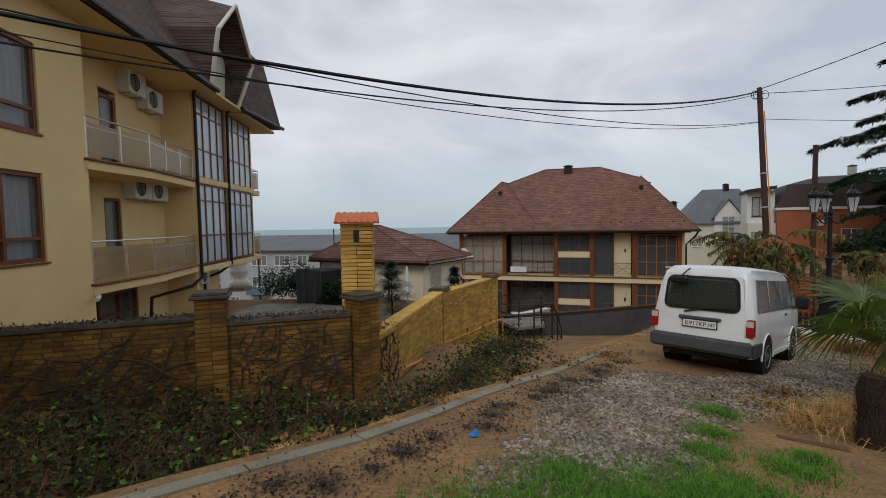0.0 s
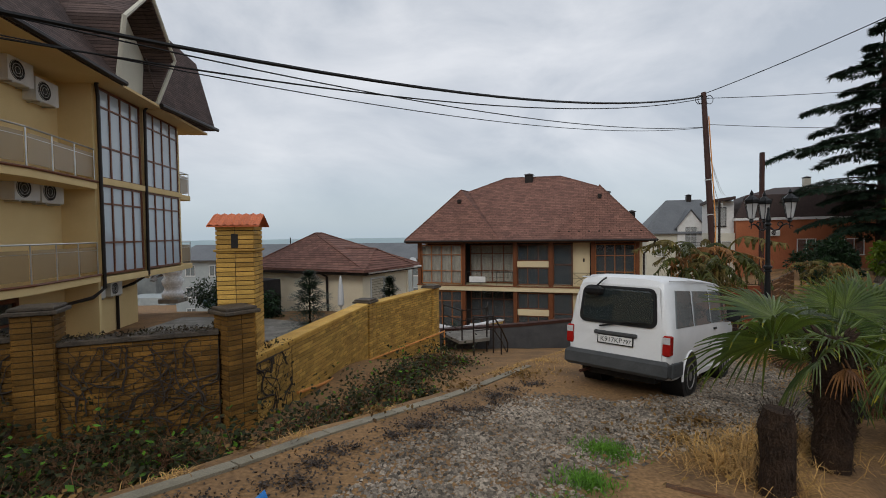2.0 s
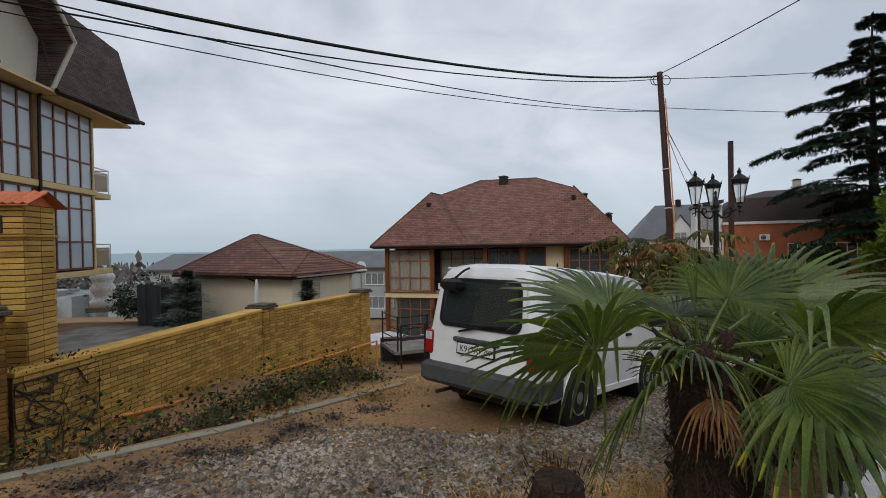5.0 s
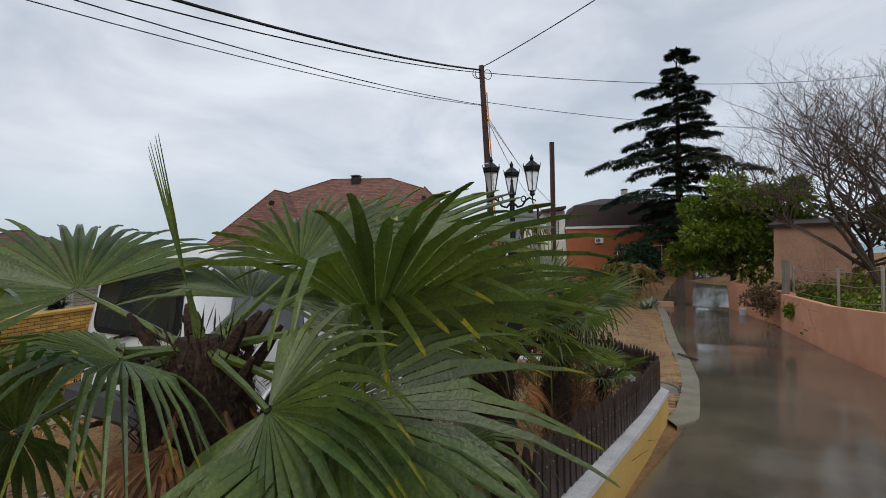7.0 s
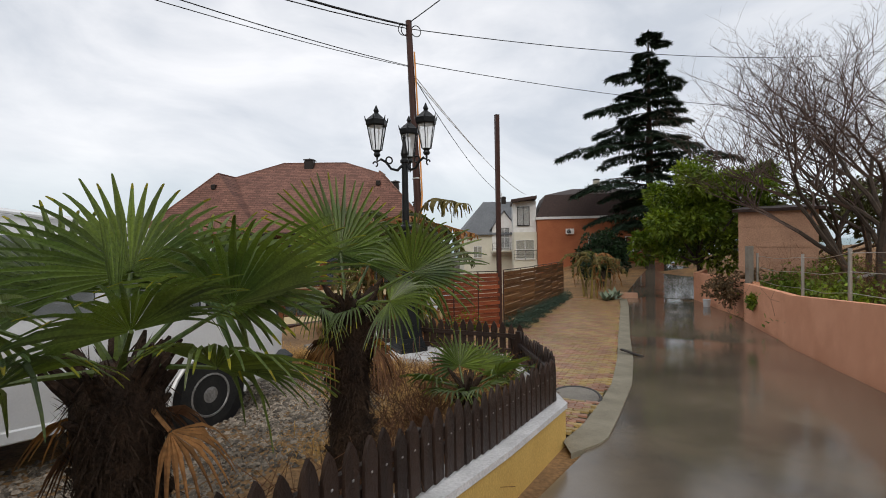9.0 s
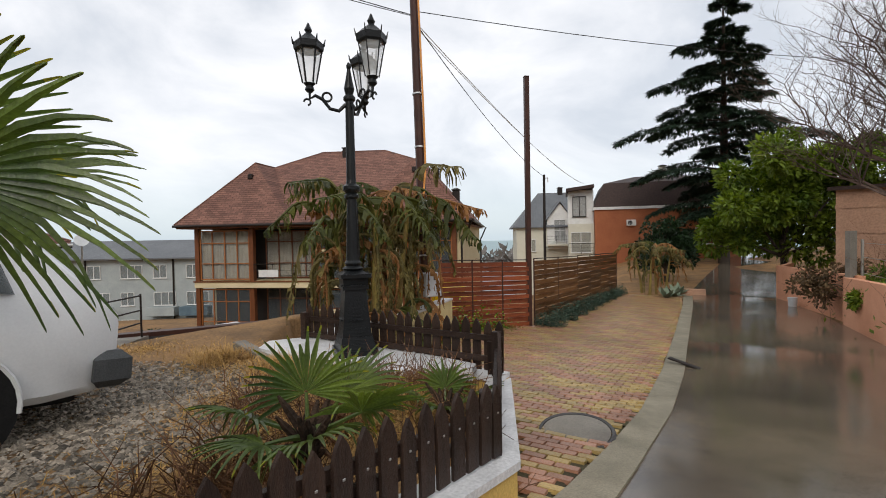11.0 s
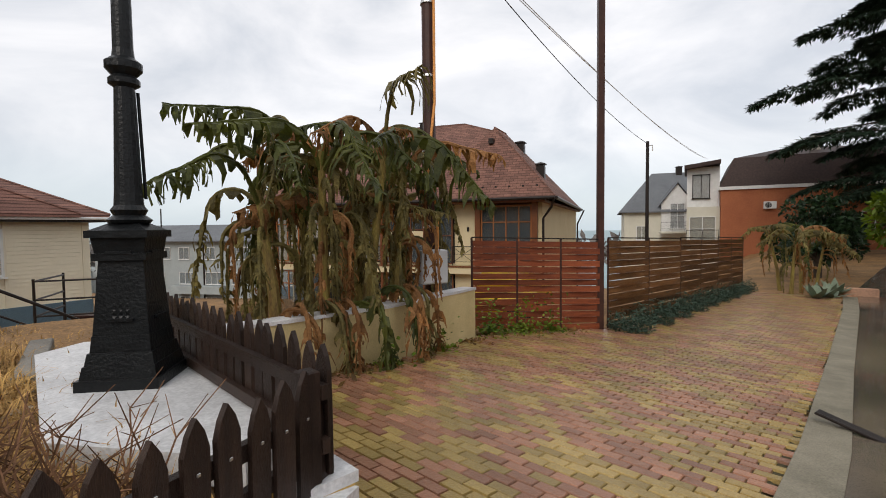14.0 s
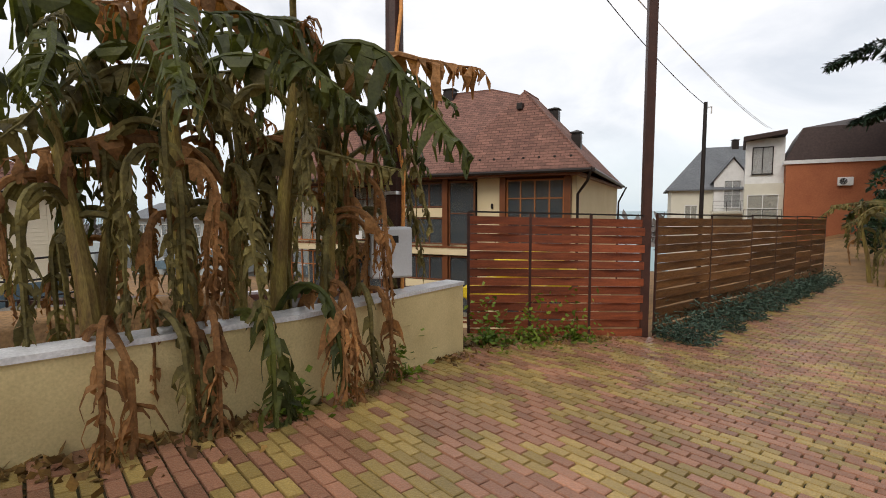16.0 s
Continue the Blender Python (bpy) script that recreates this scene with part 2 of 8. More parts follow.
DARKLEAF = mat("dark_shrub_leaf", (0.020, 0.048, 0.016), (0.013, 0.030, 0.012), 2, 0.5, 0.2, 50, rand=0.5, island=True)
BLUELEAF = mat("blue_green_shrub_leaf", (0.060, 0.10, 0.070), (0.035, 0.062, 0.042), 2, 0.6, 0.2, 50, rand=0.45, island=True)
IVY = mat("ivy_leaf", (0.018, 0.026, 0.007), (0.036, 0.038, 0.011), 3, 0.65, 0.2, 50, rand=0.55, island=True)
DEADLEAF = mat("fallen_leaf", (0.26, 0.15, 0.04), (0.12, 0.065, 0.025), 3, 0.7, 0.2, 50, rand=0.5, island=True)
STRAW = mat("dry_grass", (0.52, 0.32, 0.11), (0.33, 0.185, 0.065), 3, 0.8, 0.2, 50, rand=0.4, island=True)
BRAMBLE = mat("red_brown_dry_stalk", (0.20, 0.10, 0.05), (0.13, 0.065, 0.035), 3, 0.8, 0.2, 50, rand=0.4, island=True)
GRASS = mat("green_grass", (0.13, 0.28, 0.03), (0.08, 0.19, 0.022), 3, 0.6, 0.2, 50, rand=0.4, island=True)
WRAP = mat("white_plastic_wrap", (0.72, 0.73, 0.74), (0.55, 0.56, 0.57), 8, 0.3, 0.5, 14, grain=0.15)
DISTTREE = mat("distant_bare_trees", (0.20, 0.18, 0.165), (0.14, 0.13, 0.12), 0.15, 0.95, 0.3, 2)

for thin in (LEAF, LEAFTIP, BANANAGREEN, BANANADRY, BANANAOLIVE, OLIVELEAF, GRASS):
    leafy(thin, 0.25)


def shingles(name, c1, c2, u=(1, 0), w=0.30, h=0.145):
    """Bitumen shingles: offset tabs laid in courses, with mottled colour. u: the plan direction along the courses."""
    if name in MATS:
        return MATS[name]
    m = mat(name, c1, c2, 1.2, 0.85, 0.0, 40, grain=0.25)
    n, l = m.node_tree.nodes, m.node_tree.links
    geo = n.new("ShaderNodeNewGeometry")
    rot = n.new("ShaderNodeVectorRotate")
    rot.rotation_type = "Z_AXIS"
    rot.inputs["Angle"].default_value = -math.atan2(u[1], u[0])
    l.new(geo.outputs["Position"], rot.inputs["Vector"])
    sp = n.new("ShaderNodeSeparateXYZ")
    l.new(rot.outputs["Vector"], sp.inputs[0])
    ad = n.new("ShaderNodeMath")
    ad.operation = "ADD"
    l.new(sp.outputs["Z"], ad.inputs[0])
    mz = n.new("ShaderNodeMath")
    mz.operation = "MULTIPLY"
    mz.inputs[1].default_value = 0.0
    l.new(sp.outputs["Y"], mz.inputs[0]), l.new(mz.outputs[0], ad.inputs[1])
    cb = n.new("ShaderNodeCombineXYZ")
    l.new(sp.outputs["X"], cb.inputs["X"]), l.new(ad.outputs[0], cb.inputs["Y"])
    br = n.new("ShaderNodeTexBrick")
    br.offset = 0.5
    br.inputs["Scale"].default_value = 1.0
    br.inputs["Brick Width"].default_value, br.inputs["Row Height"].default_value = w, h * 0.62
    br.inputs["Mortar Size"].default_value, br.inputs["Mortar Smooth"].default_value = 0.012, 0.3
    br.inputs["Color1"].default_value, br.inputs["Color2"].default_value, br.inputs["Mortar"].default_value = (1.15, 1.1, 1.1, 1), (0.72, 0.72, 0.74, 1), (0.38, 0.36, 0.36, 1)
    l.new(cb.outputs[0], br.inputs["Vector"])
    b = n["Principled BSDF"]
    src = b.inputs["Base Color"].links[0].from_socket
    mx = n.new("ShaderNodeMixRGB")
    mx.blend_type, mx.inputs[0].default_value = "MULTIPLY", 1.0
    l.new(src, mx.inputs[1]), l.new(br.outputs["Color"], mx.inputs[2]), l.new(mx.outputs[0], b.inputs["Base Color"])
    bp = n.new("ShaderNodeBump")
    bp.inputs["Strength"].default_value, bp.inputs["Distance"].default_value = 0.5, 0.02
    l.new(br.outputs["Fac"], bp.inputs["Height"])
    bp.invert = True
    l.new(bp.outputs["Normal"], b.inputs["Normal"])
    return m


SHINGLE = shingles("red_brown_shingles", (0.275, 0.145, 0.108), (0.20, 0.105, 0.082), (0.951, -0.309), 0.36, 0.20)
SHINGLE2 = shingles("red_brown_garage_shingles", (0.275, 0.145, 0.11), (0.20, 0.105, 0.085), (0.862, -0.508))
SHINGLE3 = shingles("dark_brown_mansard_shingles", (0.165, 0.118, 0.102), (0.11, 0.082, 0.075), (0.1, -0.99))
GREYROOF = mat("grey_sheet_roof", (0.17, 0.18, 0.19), (0.13, 0.14, 0.15), 0.5, 0.6, 0.1, 8)
BROWNROOF = mat("brown_sheet_roof", (0.060, 0.036, 0.030), (0.045, 0.028, 0.024), 0.5, 0.6, 0.1, 8)
ORANGEBRICK = mat("orange_brick", (0.44, 0.155, 0.072), (0.36, 0.12, 0.058), 0.8, 0.85, 0.3, 14, grain=0.12)
PALEWALL = mat("pale_facade", (0.62, 0.60, 0.50), (0.55, 0.53, 0.44), 0.8, 0.85, 0.1, 30, grain=0.06)
GREYWALL = mat("pale_grey_panel", (0.42, 0.46, 0.46), (0.34, 0.38, 0.38), 0.8, 0.85, 0.1, 30, grain=0.1)
SALMONBRICK = mat("salmon_block_wall", (0.50, 0.30, 0.20), (0.40, 0.235, 0.16), 0.9, 0.9, 0.3, 20, grain=0.15)
SEA = mat("sea_water", (0.20, 0.33, 0.34), (0.16, 0.28, 0.31), 0.004, 0.35, 0.3, 0.2, grain=0.06)


# ---------- mesh helpers ----------
class Mesh:
    """Collects vertices and faces of one mesh."""

    def __init__(self):
        self.v, self.f = [], []

    def add(self, verts, faces, m=None):
        k = len(self.v)
        self.v += [tuple(m @ Vector(p)) if m is not None else tuple(p) for p in verts]
        self.f += [tuple(i + k for i in f) for f in faces]
        return self

    def box(self, x0, x1, y0, y1, z0, z1, m=None, bev=0.0):
        if not bev:
            v = [(x, y, z) for z in (z0, z1) for y in (y0, y1) for x in (x0, x1)]
            return self.add(v, [(0, 2, 3, 1), (4, 5, 7, 6), (0, 1, 5, 4), (2, 6, 7, 3), (0, 4, 6, 2), (1, 3, 7, 5)], m)
        b = min(bev, (x1 - x0) / 2.01, (y1 - y0) / 2.01, (z1 - z0) / 2.01)
        v = []
        for z, o in ((z0, b), (z0 + b, 0), (z1 - b, 0), (z1, b)):
            v += [(x0 + o, y0 + o, z), (x1 - o, y0 + o, z), (x1 - o, y1 - o, z), (x0 + o, y1 - o, z)]
        f = [(3, 2, 1, 0), (12, 13, 14, 15)]
        for k in (0, 4, 8):
            f += [(k + i, k + (i + 1) % 4, k + 4 + (i + 1) % 4, k + 4 + i) for i in range(4)]
        return self.add(v, f, m)

    def tube(self, pts, radii, n=8, caps=True, m=None):
        pts = [Vector(p) for p in pts]
        if not hasattr(radii, "__len__"):
            radii = [radii] * len(pts)
        v, f = [], []
        up = None
        for i, p in enumerate(pts):
            d = pts[min(i + 1, len(pts) - 1)] - pts[max(i - 1, 0)]
            d = d.normalized() if d.length > 1e-9 else Vector((0, 0, 1))
            if up is None:
                up = Vector((1, 0, 0)) if abs(d.x) < 0.8 else Vector((0, 1, 0))
            a = (up - d * up.dot(d)).normalized()
            up = a
            c = d.cross(a)
            v += [p + (a * math.cos(2 * math.pi * k / n) + c * math.sin(2 * math.pi * k / n)) * radii[i] for k in range(n)]
        for i in range(len(pts) - 1):
            f += [(i * n + k, i * n + (k + 1) % n, (i + 1) * n + (k + 1) % n, (i + 1) * n + k) for k in range(n)]
        if caps:
            f += [tuple(range(n - 1, -1, -1)), tuple((len(pts) - 1) * n + k for k in range(n))]
        return self.add(v, f, m)

    def lathe(self, prof, n=16, m=None):
        """prof: (radius, z) rows from bottom to top."""
        v = [(r * math.cos(2 * math.pi * k / n), r * math.sin(2 * math.pi * k / n), z) for r, z in prof for k in range(n)]
        f = [(i * n + k, i * n + (k + 1) % n, (i + 1) * n + (k + 1) % n, (i + 1) * n + k) for i in range(len(prof) - 1) for k in range(n)]
        f += [tuple(range(n - 1, -1, -1)), tuple((len(prof) - 1) * n + k for k in range(n))]
        return self.add(v, f, m)

    def prism(self, poly, z0, z1, m=None):
        """A plan outline (counter-clockwise) raised from z0 to z1."""
        n = len(poly)
        v = [(x, y, z0) for x, y in poly] + [(x, y, z1) for x, y in poly]
        return self.add(v, [tuple(range(n - 1, -1, -1)), tuple(range(n, 2 * n))] + [(i, (i + 1) % n, n + (i + 1) % n, n + i) for i in range(n)], m)

    def data(self, name, material, smooth=False):
        d = bpy.data.meshes.new(name)
        d.from_pydata(self.v, [], self.f)
        d.materials.append(material)
        if smooth:
            d.polygons.foreach_set("use_smooth", [True] * len(d.polygons))
        d.update()
        return d


def part(name, me, material, parent=None, label="", smooth=False, m=None):
    ob = new(name, me if isinstance(me, bpy.types.Mesh) else me.data(name, material, smooth))
    if parent is not None:
        ob.parent = parent
    if m is not None:
        ob.matrix_basis = m
    if label:
        ob["label"] = label
    return ob


def thing(name, label, category, m=None, group="", kind=""):
    ob = new(name)
    ob.empty_display_size = 0.2
    if m is not None:
        ob.matrix_basis = m
    return tagged(ob, label, category, group, kind)


def structure(name, me, material, label="", category="", smooth=False):
    return tagged(part(name, me, material, None, "", smooth), label, category or name.split("_")[0], "", "structure")


def along(a, b, z=0.0):
    """Pose at plan point a whose x axis runs towards b."""
    return pose(a[0], a[1], z, 0, 0, math.degrees(math.atan2(b[1] - a[1], b[0] - a[0])))


def dist(a, b):
    return math.hypot(b[0] - a[0], b[1] - a[1])


def smooth01(x):
    x = min(1.0, max(0.0, x))
    return x * x * (3 - 2 * x)


RNG = random.Random(7)
# ---------- ground ----------
KERB = [(-14, -11.5), (-6, -1.8), (-2.26, 2.49), (-0.97, 3.85), (0.17, 5.6), (1.45, 7.2), (2.9, 9.6), (5.6, 13.2), (6.8, 14.9), (8.4, 17.0)]
W0, W1, W2, W3 = (6.4, 5.43), (10.12, 8.86), (10.74, 10.95), (8.55, 12.95)
ROAD_L = [(-14, -13.6), (-8, -8.0), (5.2, 4.25), (8.03, 6.85), (10.2, 8.6), (11.15, 9.47), (12.5, 10.9), (14.1, 12.78), (16.8, 16.15), (21.75, 22.35), (25.55, 27.3), (30.7, 32.5), (38.4, 40.0), (43.0, 43.4), (56, 46)]
ROAD_R = [(-9, -19), (-3, -12.7), (7.5, -0.6), (11.8, 4.4), (14, 6.95), (15.2, 8.4), (16.19, 9.57), (18.2, 11.9), (20.4, 14.39), (23.4, 18.3), (26.9, 23.6), (28.4, 25.2), (33.7, 30.4), (41.0, 37.8), (45.2, 40.6), (56, 42)]


def road_z(x, y):
    s = -(0.085 * x + 0.095 * y)
    z = s
    if s < -1.5:
        z = -1.5 + (s + 1.5) * 0.66
    if s < -3:
        z = -2.49 + (s + 3) * 0.2
    if s < -4.6:
        z = -2.81 - (s + 4.6) * 0.3
    return min(z, -1.5) if s < -3 else z


def lot_z(x, y):
    s = -(0.07 * x + 0.083 * y)
    return s if s > -1.25 else -1.25 + (s + 1.25) * 0.3


def side(p, line):
    """Signed distance to a polyline, positive on its left."""
    best, sign = 1e9, 1
    for a, b in zip(line, line[1:]):
        ux, uy = b[0] - a[0], b[1] - a[1]
        k = ((p[0] - a[0]) * ux + (p[1] - a[1]) * uy) / (ux * ux + uy * uy)
        k = min(1, max(0, k))
        d = math.hypot(p[0] - a[0] - k * ux, p[1] - a[1] - k * uy)
        if d < best - 1e-9:
            best, sign = d, 1 if ux * (p[1] - a[1]) - uy * (p[0] - a[0]) > 0 else -1
    return best * sign


FRONT = [(-12, -11.55), (6.25, 5.6), (9.88, 8.95), (10.46, 10.85), (8.42, 12.75), (7.8, 14.1), (8.5, 17.5)]
BACK = [(8.2, 12.45), (9.2, 13.62), (10.2, 14.9), (11.25, 16.95), (11.2, 18.4), (14.1, 19.0), (20.9, 26.6), (26, 33.8), (30, 40), (38, 56), (56, 70)]


def ground_z(x, y):
    far = max(0.0, y - 45, abs(x - 8) * 0.6 - 45)
    slope = -min(46.0, 0.13 * far)
    n = 0.03 * noise.noise((x * 0.7, y * 0.7, 0)) if -10 < x < 30 and -5 < y < 40 else 0
    if side((x, y), FRONT) > 0 or (x < 8 and y > 13):
        z = lot_z(x, y)
        dk = side((x, y), KERB)
        if dk > 0:
            near = 1 - smooth01((y - 9.0 + x * 0.3) / 5.0)
            z -= 0.95 * smooth01(dk / 2.2) * near
            low = -1.55 if x < -3 else -2.1
            yard = smooth01((y - 9.0 + 0.3 * x) / 5.0)
            z -= yard * (0.25 + 0.16 * max(0, y - 10)) * smooth01(dk / 1.6)
            z = max(z, -1.5 - 0.13 * max(0, y - 8) if x < 0.3 else -6.2)
        if x < -2.2:
            z = max(z, -1.6)
        if y > 20:
            z = min(z, -1.6 - smooth01((y - 20) / 12) * 4.4)
        return max(z, -6.2) + slope + n
    z = road_z(x, y)
    db = side((x, y), BACK)
    if db > 0.12 and y > 12.5:
        z -= smooth01((db - 0.1) / 1.6) * 0.5 + smooth01((db - 0.3) / 9.0) * 3.2
        return z + slope + n
    dr = -side((x, y), ROAD_R)
    if dr > 0.45:
        z += 0.62 * smooth01((dr - 0.45) / 0.4) + 0.02 * dr
    return z - 0.025 + slope


def steps(*rows):
    out = []
    for a, b, s in rows:
        k = max(1, round((b - a) / s))
        out += [a + (b - a) * i / k for i in range(k)]
    return out + [rows[-1][1]]


gx = steps((-4000, -600, 850), (-600, -100, 100), (-100, -30, 12), (-30, -8, 1.6), (-8, 18, 0.26), (18, 30, 0.4), (30, 34, 1.0), (34, 80, 5), (80, 400, 60), (400, 4000, 900))
gy = steps((-400, -40, 90), (-40, -5, 5), (-5, 20, 0.26), (20, 30, 0.45), (30, 40, 1.0), (40, 120, 8), (120, 520, 50), (520, 4800, 900))
g_ground = Mesh()
g_ground.v = [(x, y, ground_z(x, y)) for y in gy for x in gx]
nx = len(gx)
g_ground.f = [(j * nx + i, j * nx + i + 1, (j + 1) * nx + i + 1, (j + 1) * nx + i) for j in range(len(gy) - 1) for i in range(nx - 1)]
ground = structure("ground", g_ground, EARTH, "trodden brown earth with dead grass and damp patches", "ground", smooth=True)

# open sea down the slope
sea = Mesh().add([(-4900, 330, -42), (4900, 330, -42), (4900, 4990, -42), (-4900, 4990, -42)], [(0, 1, 2, 3)])
structure("water", sea, SEA, "pale turquoise sea under a grey sky", "sea")


def resample(line, k):
    """k+1 points evenly along a polyline."""
    ds = [0.0]
    for a, b in zip(line, line[1:]):
        ds.append(ds[-1] + dist(a, b))
    out = []
    for i in range(k + 1):
        t = ds[-1] * i / k
        j = min(len(line) - 2, max(0, sum(1 for d in ds if d <= t) - 1))
        w = (t - ds[j]) / (ds[j + 1] - ds[j])
        out.append((line[j][0] * (1 - w) + line[j + 1][0] * w, line[j][1] * (1 - w) + line[j + 1][1] * w))
    return out


def ribbon(left, right, zf, k, across=4, lift=0.0):
    me = Mesh()
    la, ra = resample(left, k), resample(right, k)
    for a, b in zip(la, ra):
        for j in range(across + 1):
            w = j / across
            x, y = a[0] * (1 - w) + b[0] * w, a[1] * (1 - w) + b[1] * w
            me.v.append((x, y, zf(x, y) + lift))
    n = across + 1
    me.f = [(i * n + j, i * n + j + 1, (i + 1) * n + j + 1, (i + 1) * n + j) for i in range(k) for j in range(across)]
    return me


road = structure("road", ribbon(ROAD_L, ROAD_R, lambda x, y: road_z(x, y) + 0.012 * noise.noise((x * 0.5, y * 0.5, 3)) - (min(46, 0.13 * max(0, y - 45))), 240, 8, 0.012), ASPHALT,
                 "wet dark asphalt lane with puddles", "road", smooth=True)

# flush concrete strip between paving and lane
K_OUT = [(9.95, 8.5), (10.51, 8.72), (11.25, 9.47), (12.6, 10.9), (14.14, 12.75), (16.8, 16.15), (21.75, 22.35), (24.0, 25.3)]
K_IN = [(10.06, 8.82), (10.53, 9.19), (11.34, 9.99), (12.25, 10.95), (13.88, 12.93), (16.53, 16.33), (21.48, 22.57), (23.7, 25.52)]


def sweep_strip(name, inner, outer, k, h, material, label):
    me = Mesh()
    for a, b in zip(resample(inner, k), resample(outer, k)):
        za, zb = road_z(*a), road_z(*b)
        me.v += [(*a, za - 0.2), (*a, za + h), (*b, zb + h * 0.8), (*b, zb - 0.2)]
    me.f = [(i * 4 + j, i * 4 + (j + 1) % 4, i * 4 + 4 + (j + 1) % 4, i * 4 + 4 + j) for i in range(k) for j in range(4)]
    return structure(name, me, material, label, "kerb")


sweep_strip("kerb_lane", K_IN, K_OUT, 90, 0.04, KERBMAT, "wet grey concrete edging strip beside the lane")

# low concrete kerb along the lot
for i, (a, b) in enumerate(zip(resample(KERB[1:7], 14), resample(KERB[1:7], 14)[1:])):
    w = 0.07
    d = dist(a, b)
    za, zb = lot_z(*a), lot_z(*b)
    m = along(a, b)
    me = Mesh().add([(0.008, -w, za - 0.25), (d - 0.008, -w, zb - 0.25), (d - 0.008, w, zb - 0.3), (0.008, w, za - 0.3),
                     (0.008, -w, za + 0.022), (d - 0.008, -w, zb + 0.022), (d - 0.008, w, zb + 0.02), (0.008, w, za + 0.02)],
                    [(0, 3, 2, 1), (4, 5, 6, 7), (0, 1, 5, 4), (1, 2, 6, 5), (2, 3, 7, 6), (3, 0, 4, 7)], m)
    tagged(part("kerb_stone", me, KERBMAT), "weathered grey concrete kerb stone edging the gravel lot", "kerb", "kerb stones of the lot", "structure")


# ---------- walls ----------
def brick_wall(name, label, a, b, z0, z1, flip, one, many, thick=0.25, cap=True, near=300, capmat=None):
    """A straight brick wall from a to b: a mortar core with single bricks proud of it on the side that faces the lot (flip: left side)."""
    L = dist(a, b)
    m = along(a, b)
    root = structure(name, Mesh().box(0, L, -thick / 2, thick / 2, z0, z1 - 0.002, m), MORTAR, label, "wall")
    bw, bh, j = 0.245, 0.066, 0.012
    s = 1 if flip else -1
    y0 = s * thick / 2
    shared = {}
    rest = Mesh()
    rows, n = int((z1 - z0) / (bh + j)), 0
    rng = random.Random(name)
    for r in range(rows - 1, -1, -1):
        zb = z1 - (rows - r) * (bh + j)
        off = (r % 2) * (bw + j) / 2
        x = -off
        while x < L - 0.03:
            xa, xb = max(0.004, x), min(L - 0.004, x + bw)
            x += bw + j
            if xb - xa < 0.04:
                continue
            p = 0.012 + rng.random() * 0.006
            lo, hi = sorted((y0 - s * 0.004, y0 + s * p))
            if n < near:
                key = round(xb - xa, 3)
                if key not in shared:
                    w = xb - xa
                    shared[key] = Mesh().box(-w / 2, w / 2, -0.011, 0.011, -bh / 2, bh / 2, bev=0.005).data("brick", one)
                ob = new("brick", shared[key])
                ob.parent = root
                ob.matrix_basis = m @ pose((xa + xb) / 2, (lo + hi) / 2 + s * 0.002, zb + bh / 2, rng.uniform(-1, 1), rng.uniform(-.4, .4), rng.uniform(-1, 1))
                n += 1
            else:
                rest.box(xa, xb, lo, hi, zb, zb + bh, m)
    if rest.f:
        o = part("brickwork", rest, many, root)
        o["kind"] = "stuff"
    if cap:
        part("coping", Mesh().box(-0.01, L + 0.01, -thick / 2 - 0.06, thick / 2 + 0.06, z1, z1 + 0.075, m, bev=0.012), capmat or WETSTONE, root, "dark damp coping")
    return root


def brick_pillar(name, label, c, ang, w, z0, z1, one, many, captop=True):
    """A square brick pillar with bricks on all faces and a two-step cap."""
    root = thing(name, label, "pillar", pose(c[0], c[1], z0, 0, 0, ang))
    h = z1 - z0
    part("core", Mesh().box(-w / 2 + .01, w / 2 - .01, -w / 2 + .01, w / 2 - .01, 0, h), MORTAR, root)
    bh, j = 0.066, 0.012
    half = w / 2
    d = Mesh().box(-half / 2 + 0.006, half / 2 - 0.006, -0.012, 0.012, 0, bh, bev=0.005).data("brick", one)
    rows = int(h / (bh + j))
    for r in range(rows):
        for f in range(4):
            for k in (-1, 1):
                q = 1 if (r + f) % 2 else -1
                o = new("brick", d)
                o.parent = root
                o.matrix_basis = pose(0, 0, 0, 0, 0, 90 * f) @ pose(k * half / 2 + q * 0.0, -half, h - (r + 1) * (bh + j))
    if captop:
        part("cap", Mesh().box(-half - .07, half + .07, -half - .07, half + .07, h, h + .06, bev=.012).box(-half - .03, half + .03, -half - .03, half + .03, h + .06, h + .11, bev=.012), WETSTONE, root, "dark damp stone cap")
    return root


P1, P2 = (-4.45, 7.1), (-2.1, 8.0)
P3, P4 = (-0.98, 14.1), (0.85, 17.9)
PA = (-9.0, 5.35)
brick_wall("wall_old_west", "stained yellow brick garden wall with bare creepers", PA, (-4.68, 7.01), -1.95, 0.22, False, OLDBRICK, OLDBRICKJ, near=240)
brick_wall("wall_old_middle", "stained yellow brick garden wall under ivy and bare creepers", (-4.22, 7.19), (-2.32, 7.92), -1.95, 0.10, False, OLDBRICK, OLDBRICKJ, near=300)
brick_wall("wall_yellow_lower", "clean yellow brick garden wall with a brick coping", (-2.02, 8.24), (-1.02, 13.88), -2.5, -0.42, False, BRICK, BRICKJ, near=300, capmat=BRICK)
brick_wall("wall_yellow_upper", "clean yellow brick garden wall with a brick coping", (-0.88, 14.32), (0.74, 17.68), -3.0, -0.47, False, BRICK, BRICKJ, near=260, capmat=BRICK)
brick_pillar("brick_pillar", "stained yellow brick pillar with a dark cap", P1, 22, 0.46, -1.95, 0.58, OLDBRICK, OLDBRICKJ)
